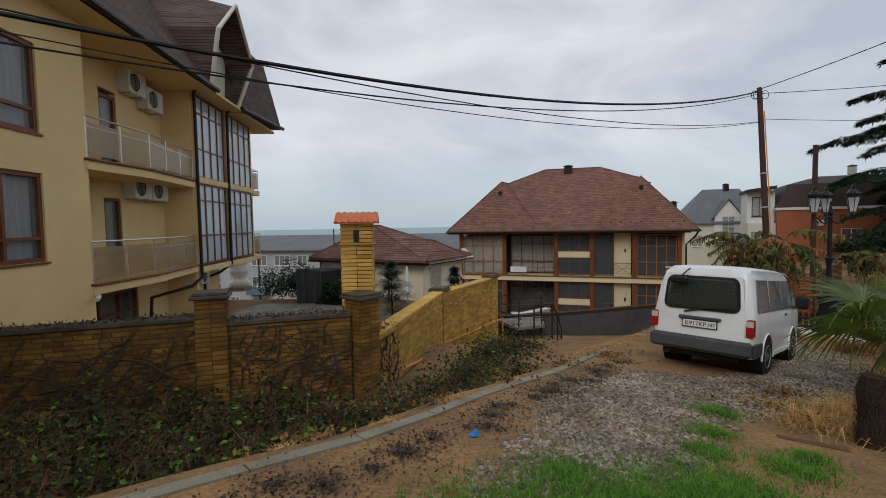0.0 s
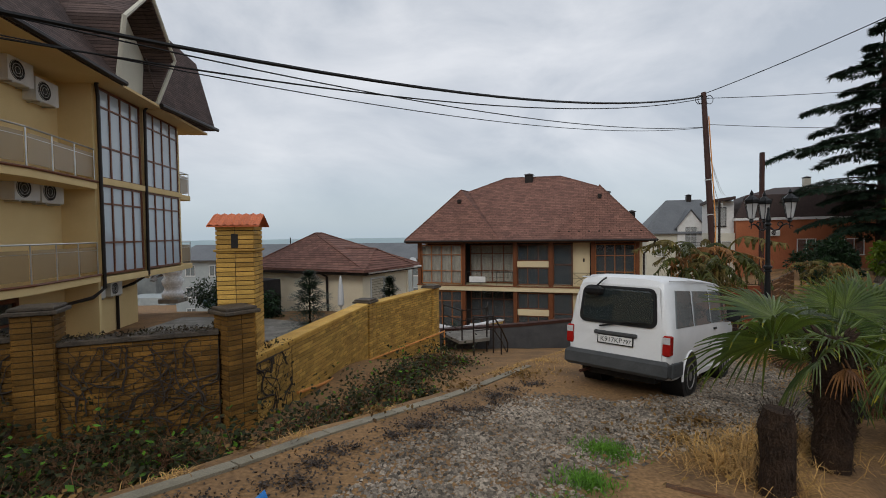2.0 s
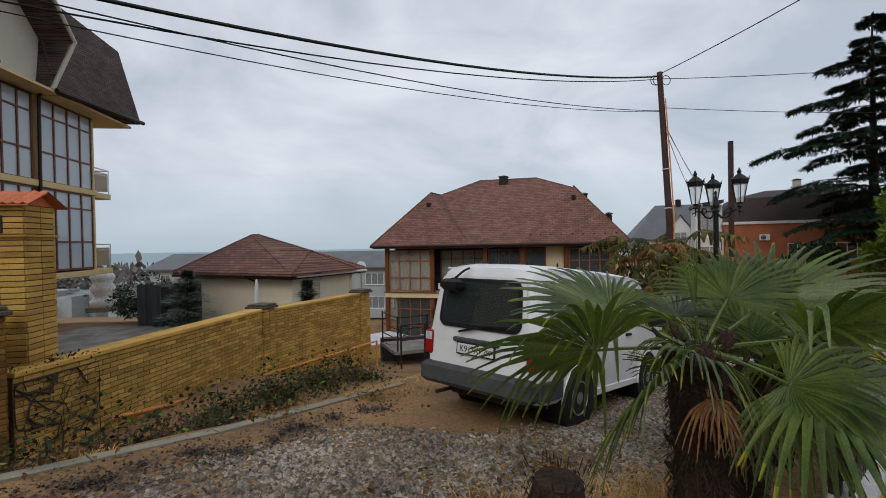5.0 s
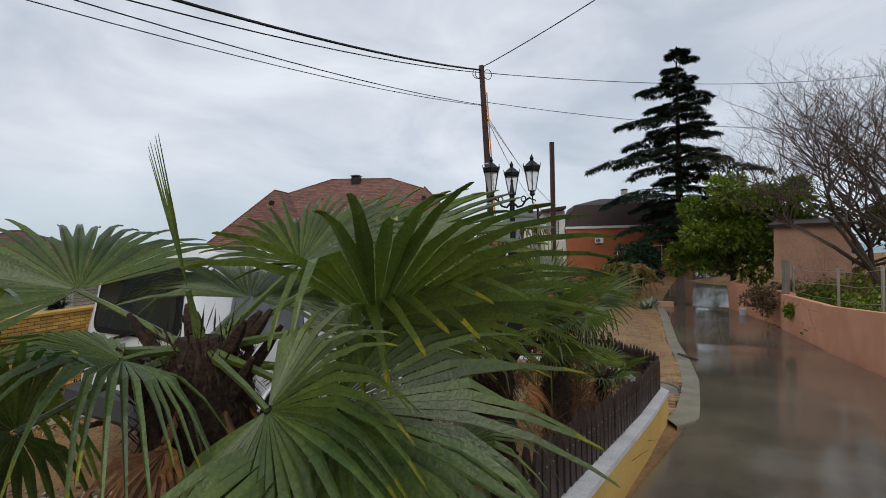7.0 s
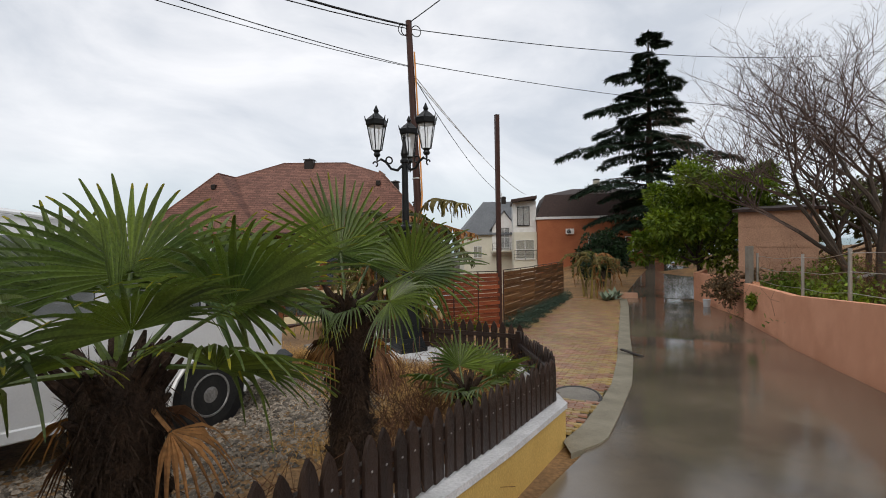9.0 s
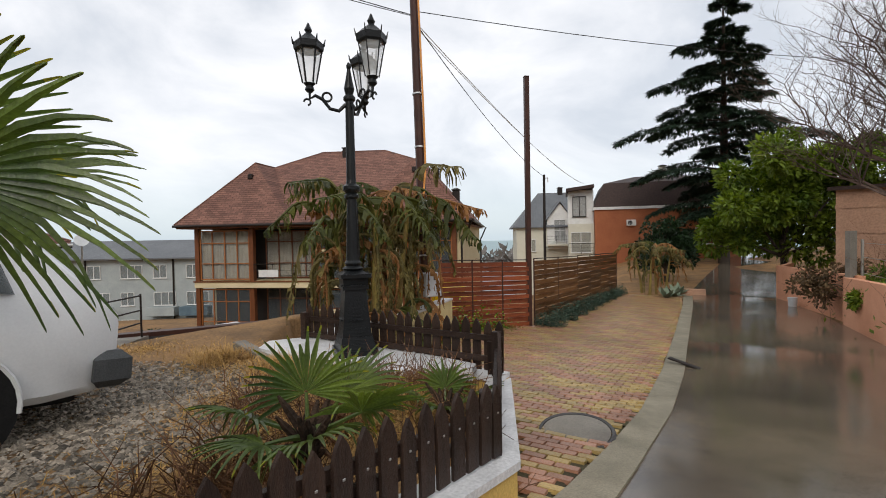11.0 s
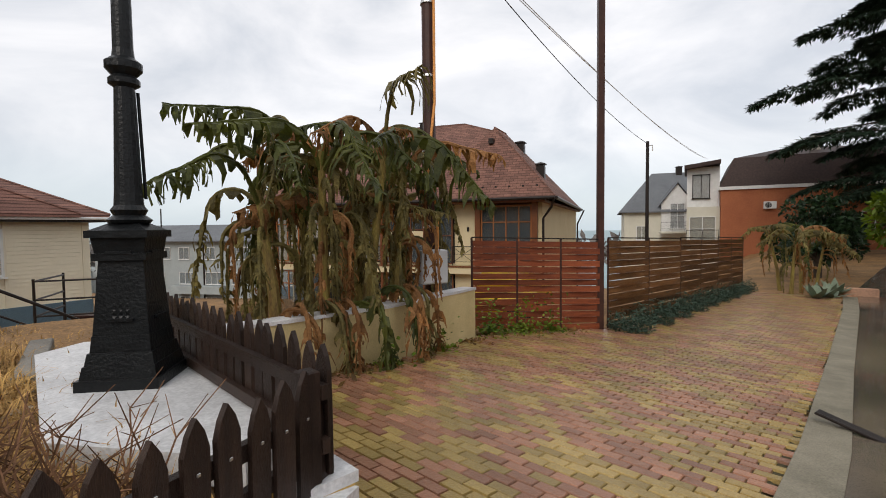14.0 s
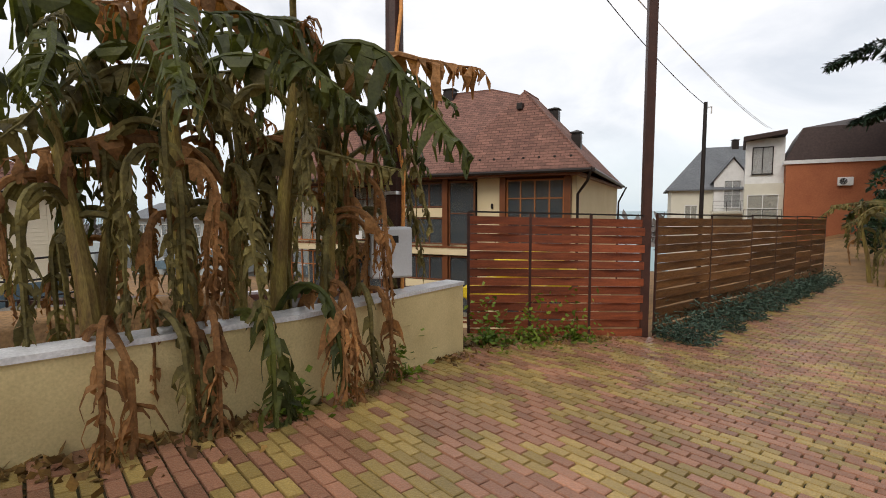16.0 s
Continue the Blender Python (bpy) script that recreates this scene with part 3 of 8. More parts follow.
brick_pillar("brick_pillar", "stained yellow brick pillar wound with creepers", P2, 50, 0.44, -1.95, 0.40, OLDBRICK, OLDBRICKJ)
brick_pillar("brick_pillar", "yellow brick pillar with a stone cap", P3, 72, 0.42, -2.6, -0.36, BRICK, BRICKJ)
brick_pillar("brick_pillar", "yellow brick pillar at the end of the garden wall", P4, 64, 0.42, -3.0, -0.40, BRICK, BRICKJ)


def low_wall(name, label, line, h0, h1, thick, zf, material, capmat, cat="wall", side_sign=1, foot=0.5):
    """A rendered garden wall along a plan line: its road face lies on the line."""
    body, top = Mesh(), Mesh()
    for a, b in zip(line, line[1:]):
        d = dist(a, b)
        k = max(1, round(d / 0.5))
        m = along(a, b)
        for i in range(k):
            x0, x1 = d * i / k, d * (i + 1) / k
            p0, p1 = m @ Vector((x0, 0, 0)), m @ Vector((x1, 0, 0))
            z0, z1 = zf(p0.x, p0.y), zf(p1.x, p1.y)
            y0, y1 = (0, thick) if side_sign > 0 else (-thick, 0)
            body.add([(x0, y0, z0 - foot), (x1, y0, z1 - foot), (x1, y1, z1 - foot), (x0, y1, z0 - foot),
                      (x0, y0, z0 + h0), (x1, y0, z1 + h0), (x1, y1, z1 + h0), (x0, y1, z0 + h0)],
                     [(0, 3, 2, 1), (4, 5, 6, 7), (0, 1, 5, 4), (1, 2, 6, 5), (2, 3, 7, 6), (3, 0, 4, 7)], m)
            if capmat:
                top.add([(x0, y0 - .02, z0 + h0 + .001), (x1, y0 - .02, z1 + h0 + .001), (x1, y1 + .02, z1 + h0 + .001), (x0, y1 + .02, z0 + h0 + .001),
                         (x0, y0 - .02, z0 + h0 + h1), (x1, y0 - .02, z1 + h0 + h1), (x1, y1 + .02, z1 + h0 + h1), (x0, y1 + .02, z0 + h0 + h1)],
                        [(0, 3, 2, 1), (4, 5, 6, 7), (0, 1, 5, 4), (1, 2, 6, 5), (2, 3, 7, 6), (3, 0, 4, 7)], m)
    root = structure(name, body, material, label, cat)
    if capmat:
        part("coping", top, capmat, root, "white painted wet coping")
    return root


low_wall("wall_planting_bed", "yellow rendered low wall with a white coping under the picket fence", [W0, W1, W2], 0.36, 0.05, 0.22, road_z, WALLYEL, WHITECAP)
low_wall("wall_planting_bed_back", "yellow rendered low wall with a white coping", [W2, W3], 0.42, 0.05, 0.22, road_z, WALLYEL, WHITECAP)
low_wall("wall_pink_lane", "salmon rendered low wall along the lane", [(-3, -12.75), (7.5, -0.65), (15.2, 8.35), (16.24, 9.55), (20.45, 14.35), (22.9, 17.6)], 1.36, 0, 0.2, road_z, PINK, None, side_sign=-1)
low_wall("wall_pink_lane_far", "salmon rendered low wall that bends away from the lane", [(23.0, 17.3), (24.2, 19.2), (26.4, 22.9), (27.0, 23.9), (28.6, 24.8)], 1.42, 0, 0.2, road_z, PINK, None, side_sign=-1)
# planter of the banana plants
low_wall("wall_banana_bed", "cream rendered planter wall with a mossy white coping", [(8.68, 13.0), (9.2, 13.62), (10.2, 14.87), (11.3, 17.0)], 0.82, 0.04, 0.22, lambda x, y: -2.18 + .25 * (road_z(x, y) + 2.21), PLANTER, WHITECAP)
# dark retaining wall below the lot
low_wall("wall_retaining", "dark concrete retaining wall with a red-brown coping", [(1.2, 20.2), (5.0, 21.2), (9.8, 23.0)], 0, 0.12, 0.3, lambda x, y: -2.55, DARKCONC, RUSTPOST, side_sign=1, foot=3.5)
# ---------- fences and gate ----------
def picket_run(label, a, b, zf, base, h, thing_name="picket_fence", inner=0.11):
    """Pointed boards on two rails between posts, standing on the low wall."""
    root = thing(thing_name, label, "fence", along(a, b, 0))
    L = dist(a, b)
    m = along(a, b)
    k = int(L / 0.128)

    def gz(x):
        p = m @ Vector((x, 0, 0))
        return zf(p.x, p.y) + base
    for rz in (0.12, h - 0.20):
        part("rail", Mesh().add([(0, inner, gz(0) + rz), (L, inner, gz(L) + rz), (L, inner + .035, gz(L) + rz), (0, inner + .035, gz(0) + rz),
                                 (0, inner, gz(0) + rz + .06), (L, inner, gz(L) + rz + .06), (L, inner + .035, gz(L) + rz + .06), (0, inner + .035, gz(0) + rz + .06)],
                                [(0, 3, 2, 1), (4, 5, 6, 7), (0, 1, 5, 4), (1, 2, 6, 5), (2, 3, 7, 6), (3, 0, 4, 7)]), WOODFENCE, root)
    shapes = []
    for v in range(4):
        w, hh = 0.044 + 0.002 * v, h + 0.012 * (v - 1.5)
        prof = [(-w, 0), (w, 0), (w, hh - 0.10), (w * 0.62, hh - 0.045), (0, hh), (-w * 0.62, hh - 0.045), (-w, hh - 0.10)]
        me = Mesh()
        me.v = [(x, 0.0, z) for x, z in prof] + [(x, 0.02, z) for x, z in prof]
        n = len(prof)
        me.f = [tuple(range(n)), tuple(range(2 * n - 1, n - 1, -1))] + [(i, n + i, n + (i + 1) % n, (i + 1) % n) for i in range(n)]
        shapes.append(me.data("picket", WOODFENCE))
    screw = Mesh().box(-0.006, 0.006, -0.004, 0.0, -0.006, 0.006, bev=0.003).data("screw", STEEL)
    rng = random.Random(label)
    for i in range(k):
        x = (i + 0.5) * L / k
        o = new("picket", rng.choice(shapes))
        o.parent = root
        o.matrix_basis = pose(x, inner - 0.022, gz(x) + 0.02, rng.uniform(-1, 1), rng.uniform(-1.4, 1.4), rng.uniform(-2, 2))
        s = new("screw", screw)
        s.parent = o
        s.matrix_basis = pose(0, -0.001, h - 0.17)
    for x in (0.05, L - 0.05) if L < 3 else (0.05, L / 2, L - 0.05):
        part("post", Mesh().box(x - .04, x + .04, inner + .036, inner + .11, gz(x), gz(x) + h - .08, bev=.006), WOODFENCE, root)
    return root


picket_run("dark brown pointed picket fence on a low yellow wall", W0, W1, road_z, 0.41, 0.43)
picket_run("dark brown pointed picket fence bending back from the lane", W1, W2, road_z, 0.41, 0.48)
picket_run("dark brown pointed picket fence beside the street lamp", W2, W3, road_z, 0.47, 0.54)

# woven board gate and fence
GP = (13.93, 19.03)
GL = (11.25, 18.35)


def woven_panel(name, label, category, a, b, z0a, z0b, h, material, nb, posts, wave=1, gap=0.012):
    """Horizontal boards woven in front of and behind the uprights."""
    root = thing(name, label, category, along(a, b))
    L = dist(a, b)
    bh = h / nb
    for k in range(nb):
        n = 24
        me = Mesh()
        for i in range(n + 1):
            x = L * i / n
            z0 = z0a + (z0b - z0a) * i / n + k * bh
            ph = math.pi * posts * i / n
            y = 0.030 * math.sin(ph) * (1 if k % 2 else -1) * wave
            me.v += [(x, y - .009, z0 + gap), (x, y + .009, z0 + gap), (x, y + .009, z0 + bh), (x, y - .009, z0 + bh)]
        me.f = [(i * 4 + j, i * 4 + 4 + j, i * 4 + 4 + (j + 1) % 4, i * 4 + (j + 1) % 4) for i in range(n) for j in range(4)] + [(0, 1, 2, 3), (n * 4 + 3, n * 4 + 2, n * 4 + 1, n * 4)]
        part("board", me, material, root)
    for i in range(posts + 1):
        x = L * i / posts
        z0 = z0a + (z0b - z0a) * i / posts
        part("upright", Mesh().box(x - .02, x + .02, -.012, .012, z0 - .25, z0 + h + .06, bev=.004), RUSTPOST, root)
    part("top_rail", Mesh().add([(0, -.015, z0a + h + .05), (L, -.015, z0b + h + .05), (L, .015, z0b + h + .05), (0, .015, z0a + h + .05),
                                 (0, -.015, z0a + h + .075), (L, -.015, z0b + h + .075), (L, .015, z0b + h + .075), (0, .015, z0a + h + .075)],
                                [(0, 3, 2, 1), (4, 5, 6, 7), (0, 1, 5, 4), (1, 2, 6, 5), (2, 3, 7, 6), (3, 0, 4, 7)]), DARKMETAL, root)
    return root


woven_panel("sliding_gate", "red-brown gate of woven horizontal boards, shut", "gate", GL, (13.98, 19.0), -2.38, -2.46, 1.82, GATEWOOD, 14, 3)
FF = [(14.12, 19.12), (16.9, 22.1), (19.2, 24.7), (21.2, 26.9)]
for a, b in zip(FF, FF[1:]):
    woven_panel("woven_fence", "brown fence of woven horizontal boards with thin gaps", "fence", a, b, road_z(*a) + 0.02, road_z(*b) + 0.02, 1.86 + 0.05 * (a[0] - 14) / 7, FENCEWOOD, 13, 2)
gp = thing("gate_post", "tall brown painted square steel post beside the gate", "post", pose(*GP, -2.6))
part("post", Mesh().box(-.065, .065, -.065, .065, -.3, 7.2, bev=.01), RUSTPOST, gp)
part("cap", Mesh().box(-.07, .07, -.07, .07, 7.2, 7.22, bev=.005), RUSTPOST, gp)


# ---------- building parts ----------
def window(parent, m, w, h, cols, rows, frame=BROWNFRAME, pane=PANE, back=None, name="window", depth=0.07, bar=0.06, splits=None, sill=True, backd=0.12):
    """A framed window at m (x along the wall, y inwards, z up): frame and bars, one pane a field, optional curtain behind."""
    fr = Mesh()
    for y in (-.02, depth):
        fr.v += [(0, y, 0), (w, y, 0), (w, y, h), (0, y, h), (bar, y, bar), (w - bar, y, bar), (w - bar, y, h - bar), (bar, y, h - bar)]
    for i in range(4):
        j = (i + 1) % 4
        fr.f += [(i, j, 4 + j, 4 + i), (8 + j, 8 + i, 12 + i, 12 + j), (j, i, 8 + i, 8 + j), (4 + i, 4 + j, 12 + j, 12 + i)]
    zs = [0.0] + list(splits or [h * (i + 1) / rows for i in range(rows - 1)]) + [h]
    ob = part(name, fr, frame, parent, m=m)
    for z in zs[1:-1]:
        part("transom", Mesh().box(bar - .002, w - bar + .002, -.012, depth - .002, z - bar * .4, z + bar * .4), frame, ob)
    for i in range(1, cols):
        x = w * i / cols
        part("mullion", Mesh().box(x - bar * .45, x + bar * .45, -.016, depth - .004, bar - .002, h - bar + .002), frame, ob)
    for i in range(cols):
        for za, zb in zip(zs, zs[1:]):
            p = part("pane", Mesh().box(w * i / cols + bar * .4, w * (i + 1) / cols - bar * .4, .02, .03, za + bar * .35, zb - bar * .35), pane, ob)
            p.visible_shadow = False
    if back is not None:
        n = max(8, int(w / 0.09))
        me = Mesh()
        for i in range(n + 1):
            x = bar + (w - 2 * bar) * i / n
            y = backd + 0.03 * math.sin(i * 1.9) + 0.012 * math.sin(i * 0.7)
            me.v += [(x, y, bar), (x, y, h - bar)]
        me.f = [(2 * i, 2 * i + 2, 2 * i + 3, 2 * i + 1) for i in range(n)]
        part("curtain", me, back, ob)
    if sill:
        part("sill", Mesh().box(-.05, w + .05, -.09, .02, -.045, -.002), frame, ob)
    return ob


def wall_with_holes(x0, x1, z0, z1, holes, thick=0.25):
    """A wall in the x-z plane (y from 0 to thick) with rectangular openings (xa, xb, za, zb) right through it."""
    xs = sorted({x0, x1, *[v for h in holes for v in h[:2]]})
    zs = sorted({z0, z1, *[v for h in holes for v in h[2:]]})
    me = Mesh()
    for xa, xb in zip(xs, xs[1:]):
        za = None
        for a, b in zip(zs, zs[1:]):
            cx, cz = (xa + xb) / 2, (a + b) / 2
            solid = not any(h[0] < cx < h[1] and h[2] < cz < h[3] for h in holes)
            if solid and za is None:
                za = a
            if not solid and za is not None:
                me.box(xa, xb, 0, thick, za, a)
                za = None
        if za is not None:
            me.box(xa, xb, 0, thick, za, zs[-1])
    return me


def railing(parent, m, pts, h, post, infill=None, name="railing", rails=(0.45,), pr=0.018):
    """Posts, a hand rail and lower rails along plan points; infill: material of sheet panels."""
    ob = part(name, Mesh().tube([(x, y, h) for x, y in pts], pr * 1.3, 6), post, parent, m=m)
    for a, b in zip(pts, pts[1:]):
        d = dist(a, b)
        k = max(1, round(d / 1.1))
        for i in range(k + (1 if b == pts[-1] else 0)):
            x, y = a[0] + (b[0] - a[0]) * i / k, a[1] + (b[1] - a[1]) * i / k
            part("post", Mesh().tube([(x, y, 0), (x, y, h)], pr, 6), post, ob)
        for rz in rails:
            part("rail", Mesh().tube([(*a, h * rz * 2 if rz < .5 else h * rz), (*b, h * rz * 2 if rz < .5 else h * rz)], pr * .6, 5), post, ob)
        if infill is not None:
            ux, uy = (b[0] - a[0]) / d, (b[1] - a[1]) / d
            for i in range(k):
                s, e = d * i / k + .06, d * (i + 1) / k - .06
                p0, p1 = (a[0] + ux * s, a[1] + uy * s), (a[0] + ux * e, a[1] + uy * e)
                nx_, ny_ = -uy * .004, ux * .004
                part("panel", Mesh().prism([(p0[0] - nx_, p0[1] - ny_), (p1[0] - nx_, p1[1] - ny_), (p1[0] + nx_, p1[1] + ny_), (p0[0] + nx_, p0[1] + ny_)], .10, h - .13), infill, ob)
    return ob


def slab_roof(polys, t=0.14):
    """Roof planes with thickness from lists of 3D corners."""
    me = Mesh()
    for poly in polys:
        n = len(poly)
        me.add(list(poly) + [(x, y, z - t) for x, y, z in poly], [tuple(range(n)), tuple(range(2 * n - 1, n - 1, -1))] + [(i, n + i, n + (i + 1) % n, (i + 1) % n) for i in range(n)])
    return me


def chimney(parent, m, w, d, h, material=DARKMETAL):
    ob = part("chimney", Mesh().box(-w / 2, w / 2, -d / 2, d / 2, -0.6, h, bev=.01), material, parent, m=m)
    part("cowl", Mesh().box(-w / 2 - .06, w / 2 + .06, -d / 2 - .06, d / 2 + .06, h + .08, h + .12).box(-w / 2 + .02, w / 2 - .02, -d / 2 + .02, d / 2 - .02, h, h + .08)
         .add([(-w / 2 - .06, -d / 2 - .06, h + .12), (w / 2 + .06, -d / 2 - .06, h + .12), (w / 2 + .06, d / 2 + .06, h + .12), (-w / 2 - .06, d / 2 + .06, h + .12), (0, 0, h + .24)],
              [(0, 1, 4), (1, 2, 4), (2, 3, 4), (3, 0, 4)]), DARKMETAL, ob)
    return ob


# ---------- brown roofed guest house ----------
# local x along the lot front, y into the house, z up from the world's zero
hm = pose(-1.17, 35.65, 0, 0, 0, -18)
house = thing("guest_house", "cream house with red-brown shingled hip roof and brown glazed balconies", "house", hm)
EZ, HW, HD, FY = 1.10, 17.0, 17.5, 0.8
aL, aR, bL, bR = (3.46, 2.5, 4.92), (13.6, 2.4, 4.86), (3.46, 4.9, 4.97), (13.6, 4.9, 4.97)
rL, rR, rBL, rBR = (6.35, 6.15, 6.08), (10.7, 6.15, 6.04), (6.35, 10.5, 6.08), (10.7, 10.5, 6.04)
vL, vR = (6.9, 0.0, EZ), (10.3, 0.0, EZ)
e0, e1, e2, e3 = (-0.3, 0, EZ), (HW, 0, EZ), (HW - .4, HD, EZ), (-0.3, HD, EZ)
s1, s0 = (HW - .15, 6.0, EZ), (-0.3, 6.0, EZ)
for poly in ([e0, vL, aL], [vL, bL, aL], [vL, vR, bR, rR, rL, bL], [vR, e1, aR], [vR, aR, bR], [e1, s1, bR, aR], [s1, e2, rBR, rR, bR], [e2, e3, rBL, rBR], [e3, s0, bL, rL, rBL], [s0, e0, aL, bL], [rL, rR, rBR, rBL]):
    part("roof_plane", slab_roof([poly]), SHINGLE, house, "red-brown bitumen shingles")
for a, b in ((e0, aL), (vL, bL), (e1, aR), (aR, bR), (bR, rR), (aL, bL), (bL, rL), (rL, rR), (e2, rBR), (vR, bR)):
    part("ridge_cap", Mesh().tube([a, b], .05, 5), SHINGLE, house)
part("gutter", Mesh().tube([(e0[0], -.08, EZ - .09), (e1[0], -.08, EZ - .09)], .085, 6), DARKMETAL, house, "dark brown metal gutter")
part("gutter", Mesh().tube([(e1[0] + .06, 0, EZ - .09), (e2[0] + .06, e2[1], EZ - .09)], .085, 6), DARKMETAL, house)
part("soffit", Mesh().box(-.2, HW - .45, 0.05, HD - .1, EZ - .24, EZ - .15), BROWNFRAME, house)
chimney(house, pose(8.25, 5.9, 5.5), .62, .62, .62)
chimney(house, pose(14.2, 5.95, 3.4), .46, .46, 1.1)
chimney(house, pose(15.8, 3.4, 2.0), .42, .42, .85)
for x, y, z in ((3.5, 1.9, 3.95), (13.6, 1.85, 4.0)):
    part("roof_vent", Mesh().box(x - .13, x + .13, y - .2, y + .1, z - .1, z + .2, bev=.03), DARKMETAL, house)
for i in range(9):
    part("snow_guard", Mesh().box(10.9 + i * .65, 11.0 + i * .65, .30, .42, EZ + .42, EZ + .56, bev=.01), DARKMETAL, house)
part("wall_body", Mesh().box(0.5, HW - .9, FY + 1.6, HD - .8, -9, EZ - .24), STUCCO2, house)
COLS = (0.6, 4.05, 7.85, 10.35, 13.15, 15.95)
for x in COLS:
    part("column", Mesh().box(x - .13, x + .13, FY - .1, FY + .2, -9, EZ - .24, bev=.02), BROWNFRAME, house)
for zf_ in (-2.22, -5.66):
    part("floor_slab", Mesh().box(0.5, 16.1, FY - .25, FY + 1.7, zf_ - .40, zf_, bev=.02), STUCCO2, house, "cream balcony edge")
    part("edge_trim", Mesh().box(0.45, 16.15, FY - .30, FY - .252, zf_ - .06, zf_ + .02), BROWNFRAME, house)
for s, zf_ in enumerate((-2.2, -5.64, -9.0)):
    hgt = 3.0
    # glazed bay with blinds
    window(house, pose(.75, FY, zf_ + .05), 3.15, hgt - .1, 4, 3, ORANGEFRAME, PANE, CREAMBLIND if s == 0 else None, splits=(.95, 2.15), sill=False)
    # second bay, set back behind a railing
    window(house, pose(4.25, FY + 1.2, zf_ + .05), 3.4, hgt - .15, 4, 3, BROWNFRAME, PANE, CREAMBLIND if s == 0 else None, splits=(.9, 2.2), sill=False)
    railing(house, pose(4.2, FY - .12, zf_), [(0, 0), (3.5, 0)], .95, DARKMETAL, None, rails=(.15, .3))
    part("baluster_panel", Mesh().box(4.5, 5.7, FY - .14, FY - .12, zf_ + .2, zf_ + .62), WHITEPLASTIC, house, "pale ornament panel") if s < 2 else None
    # third bay with cream bands
    window(house, pose(8.0, FY + .05, zf_ + .05), 2.2, 1.25, 3, 1, BROWNFRAME, PANE, None, sill=False)
    part("spandrel", Mesh().box(8.0, 10.2, FY - .05, FY + .15, zf_ + 1.32, zf_ + 1.75, bev=.01), STUCCO2, house, "cream spandrel band")
    window(house, pose(8.0, FY + .05, zf_ + 1.78), 2.2, hgt - 1.85, 3, 1, BROWNFRAME, PANE, None, sill=False)
    # dark glazed bay, cream pier and a small balcony
    window(house, pose(10.5, FY + .05, zf_ + .05), 1.3, hgt - .1, 1, 2, BROWNFRAME, PANE, None, sill=False)
    part("pier", Mesh().box(11.82, 12.95, FY + .3, FY + .6, zf_, zf_ + hgt + .1), STUCCO2, house)
    part("wall_lamp", Mesh().lathe([(.03, 0), (.06, .04), (.06, .2), (.03, .24)], 8), DARKMETAL, house, m=pose(12.55, FY + .25, zf_ + 1.7))
    r = railing(house, pose(11.8, FY - .02, zf_), [(0, 0), (1.15, 0)], .95, DARKMETAL, None, rails=(.1, .3))
    part("brace", Mesh().tube([(.1, 0, .2), (1.05, 0, .88)], .014, 5), DARKMETAL, r)
    part("brace", Mesh().tube([(1.05, 0, .2), (.1, 0, .88)], .014, 5), DARKMETAL, r)
    # last bay
    window(house, pose(13.3, FY + .05, zf_ + .05), 2.5, hgt - .1, 4, 3, ORANGEFRAME, PANE, None, splits=(1.0, 2.1), sill=False)
# one near-black sheet behind the bays paints the unlit rooms
part("dark_room", Mesh().box(0.7, 15.9, FY + 1.5, FY + 1.58, -9, EZ - .3), INSIDESHADE, house)
# side that faces the lane
for s, zf_ in enumerate((-2.2, -5.64)):
    for y0 in (3.0, 7.0, 11.5):
        window(house, pose(HW - .80, y0, zf_ + .6, 0, 0, 90), 2.0, 1.9, 3, 2, ORANGEFRAME, PANE, CREAMBLIND if y0 > 5 else None, splits=(1.25,), backd=.06)
part("side_wall", Mesh().box(HW - .92, HW - .72, FY + .2, HD - .9, -9, EZ - .24), STUCCO2, house)
part("downpipe", Mesh().tube([(HW - .05, .0, EZ - .15), (HW - .2, .3, EZ - .5), (HW - .65, .8, EZ - 1.0), (HW - .65, .8, -8)], .06, 7), DARKMETAL, house)
part("downpipe", Mesh().tube([(HW - .15, HD - .5, EZ - .15), (HW - .6, HD - 1.0, EZ - 1.2), (HW - .6, HD - 1.0, -8)], .06, 7), DARKMETAL, house)

# ---------- garage with siding ----------
gm = pose(-7.80, 22.20, 0, 0, 0, -28)
garage = thing("garage", "low cream-sided annex with a red-brown shingled hip roof", "house", gm)
GW, GD, GE = 6.8, 4.3, 0.20
c0, c1, c2, c3 = (0, 0, GE), (GW, 0, GE), (GW, GD, GE), (0, GD, GE)
p0, p1 = (2.35, 2.1, 1.70), (2.65, 2.2, 1.70)
for poly in ([c0, c1, p0], [c1, c2, p1, p0], [c2, c3, p1], [c3, c0, p0, p1]):
    part("roof_plane", slab_roof([poly], .1), SHINGLE2, garage, "red-brown shingles")
for a, b in ((c0, p0), (c1, p0), (c2, p1), (p0, p1)):
    part("ridge_cap", Mesh().tube([a, b], .045, 5), SHINGLE2, garage)
# a lower hip leans on the side that faces the lot
q0, q1, q2, q3 = (GW - 2.3, -.12, GE + .01), (GW + .15, -.12, GE + .01), (GW + .15, 3.5, GE + .01), (GW - .65, 1.65, 1.00)
q4 = (GW - 3.2, 1.7, 1.03)
part("wing_roof", slab_roof([[q1, q2, q3]], .1), SHINGLE2, garage)
part("wing_roof", slab_roof([[q0, q1, q3, q4]], .1), SHINGLE2, garage)
part("wing_roof", slab_roof([[q3, q2, (GW - 2.2, 3.2, .75), q4]], .1), SHINGLE2, garage)
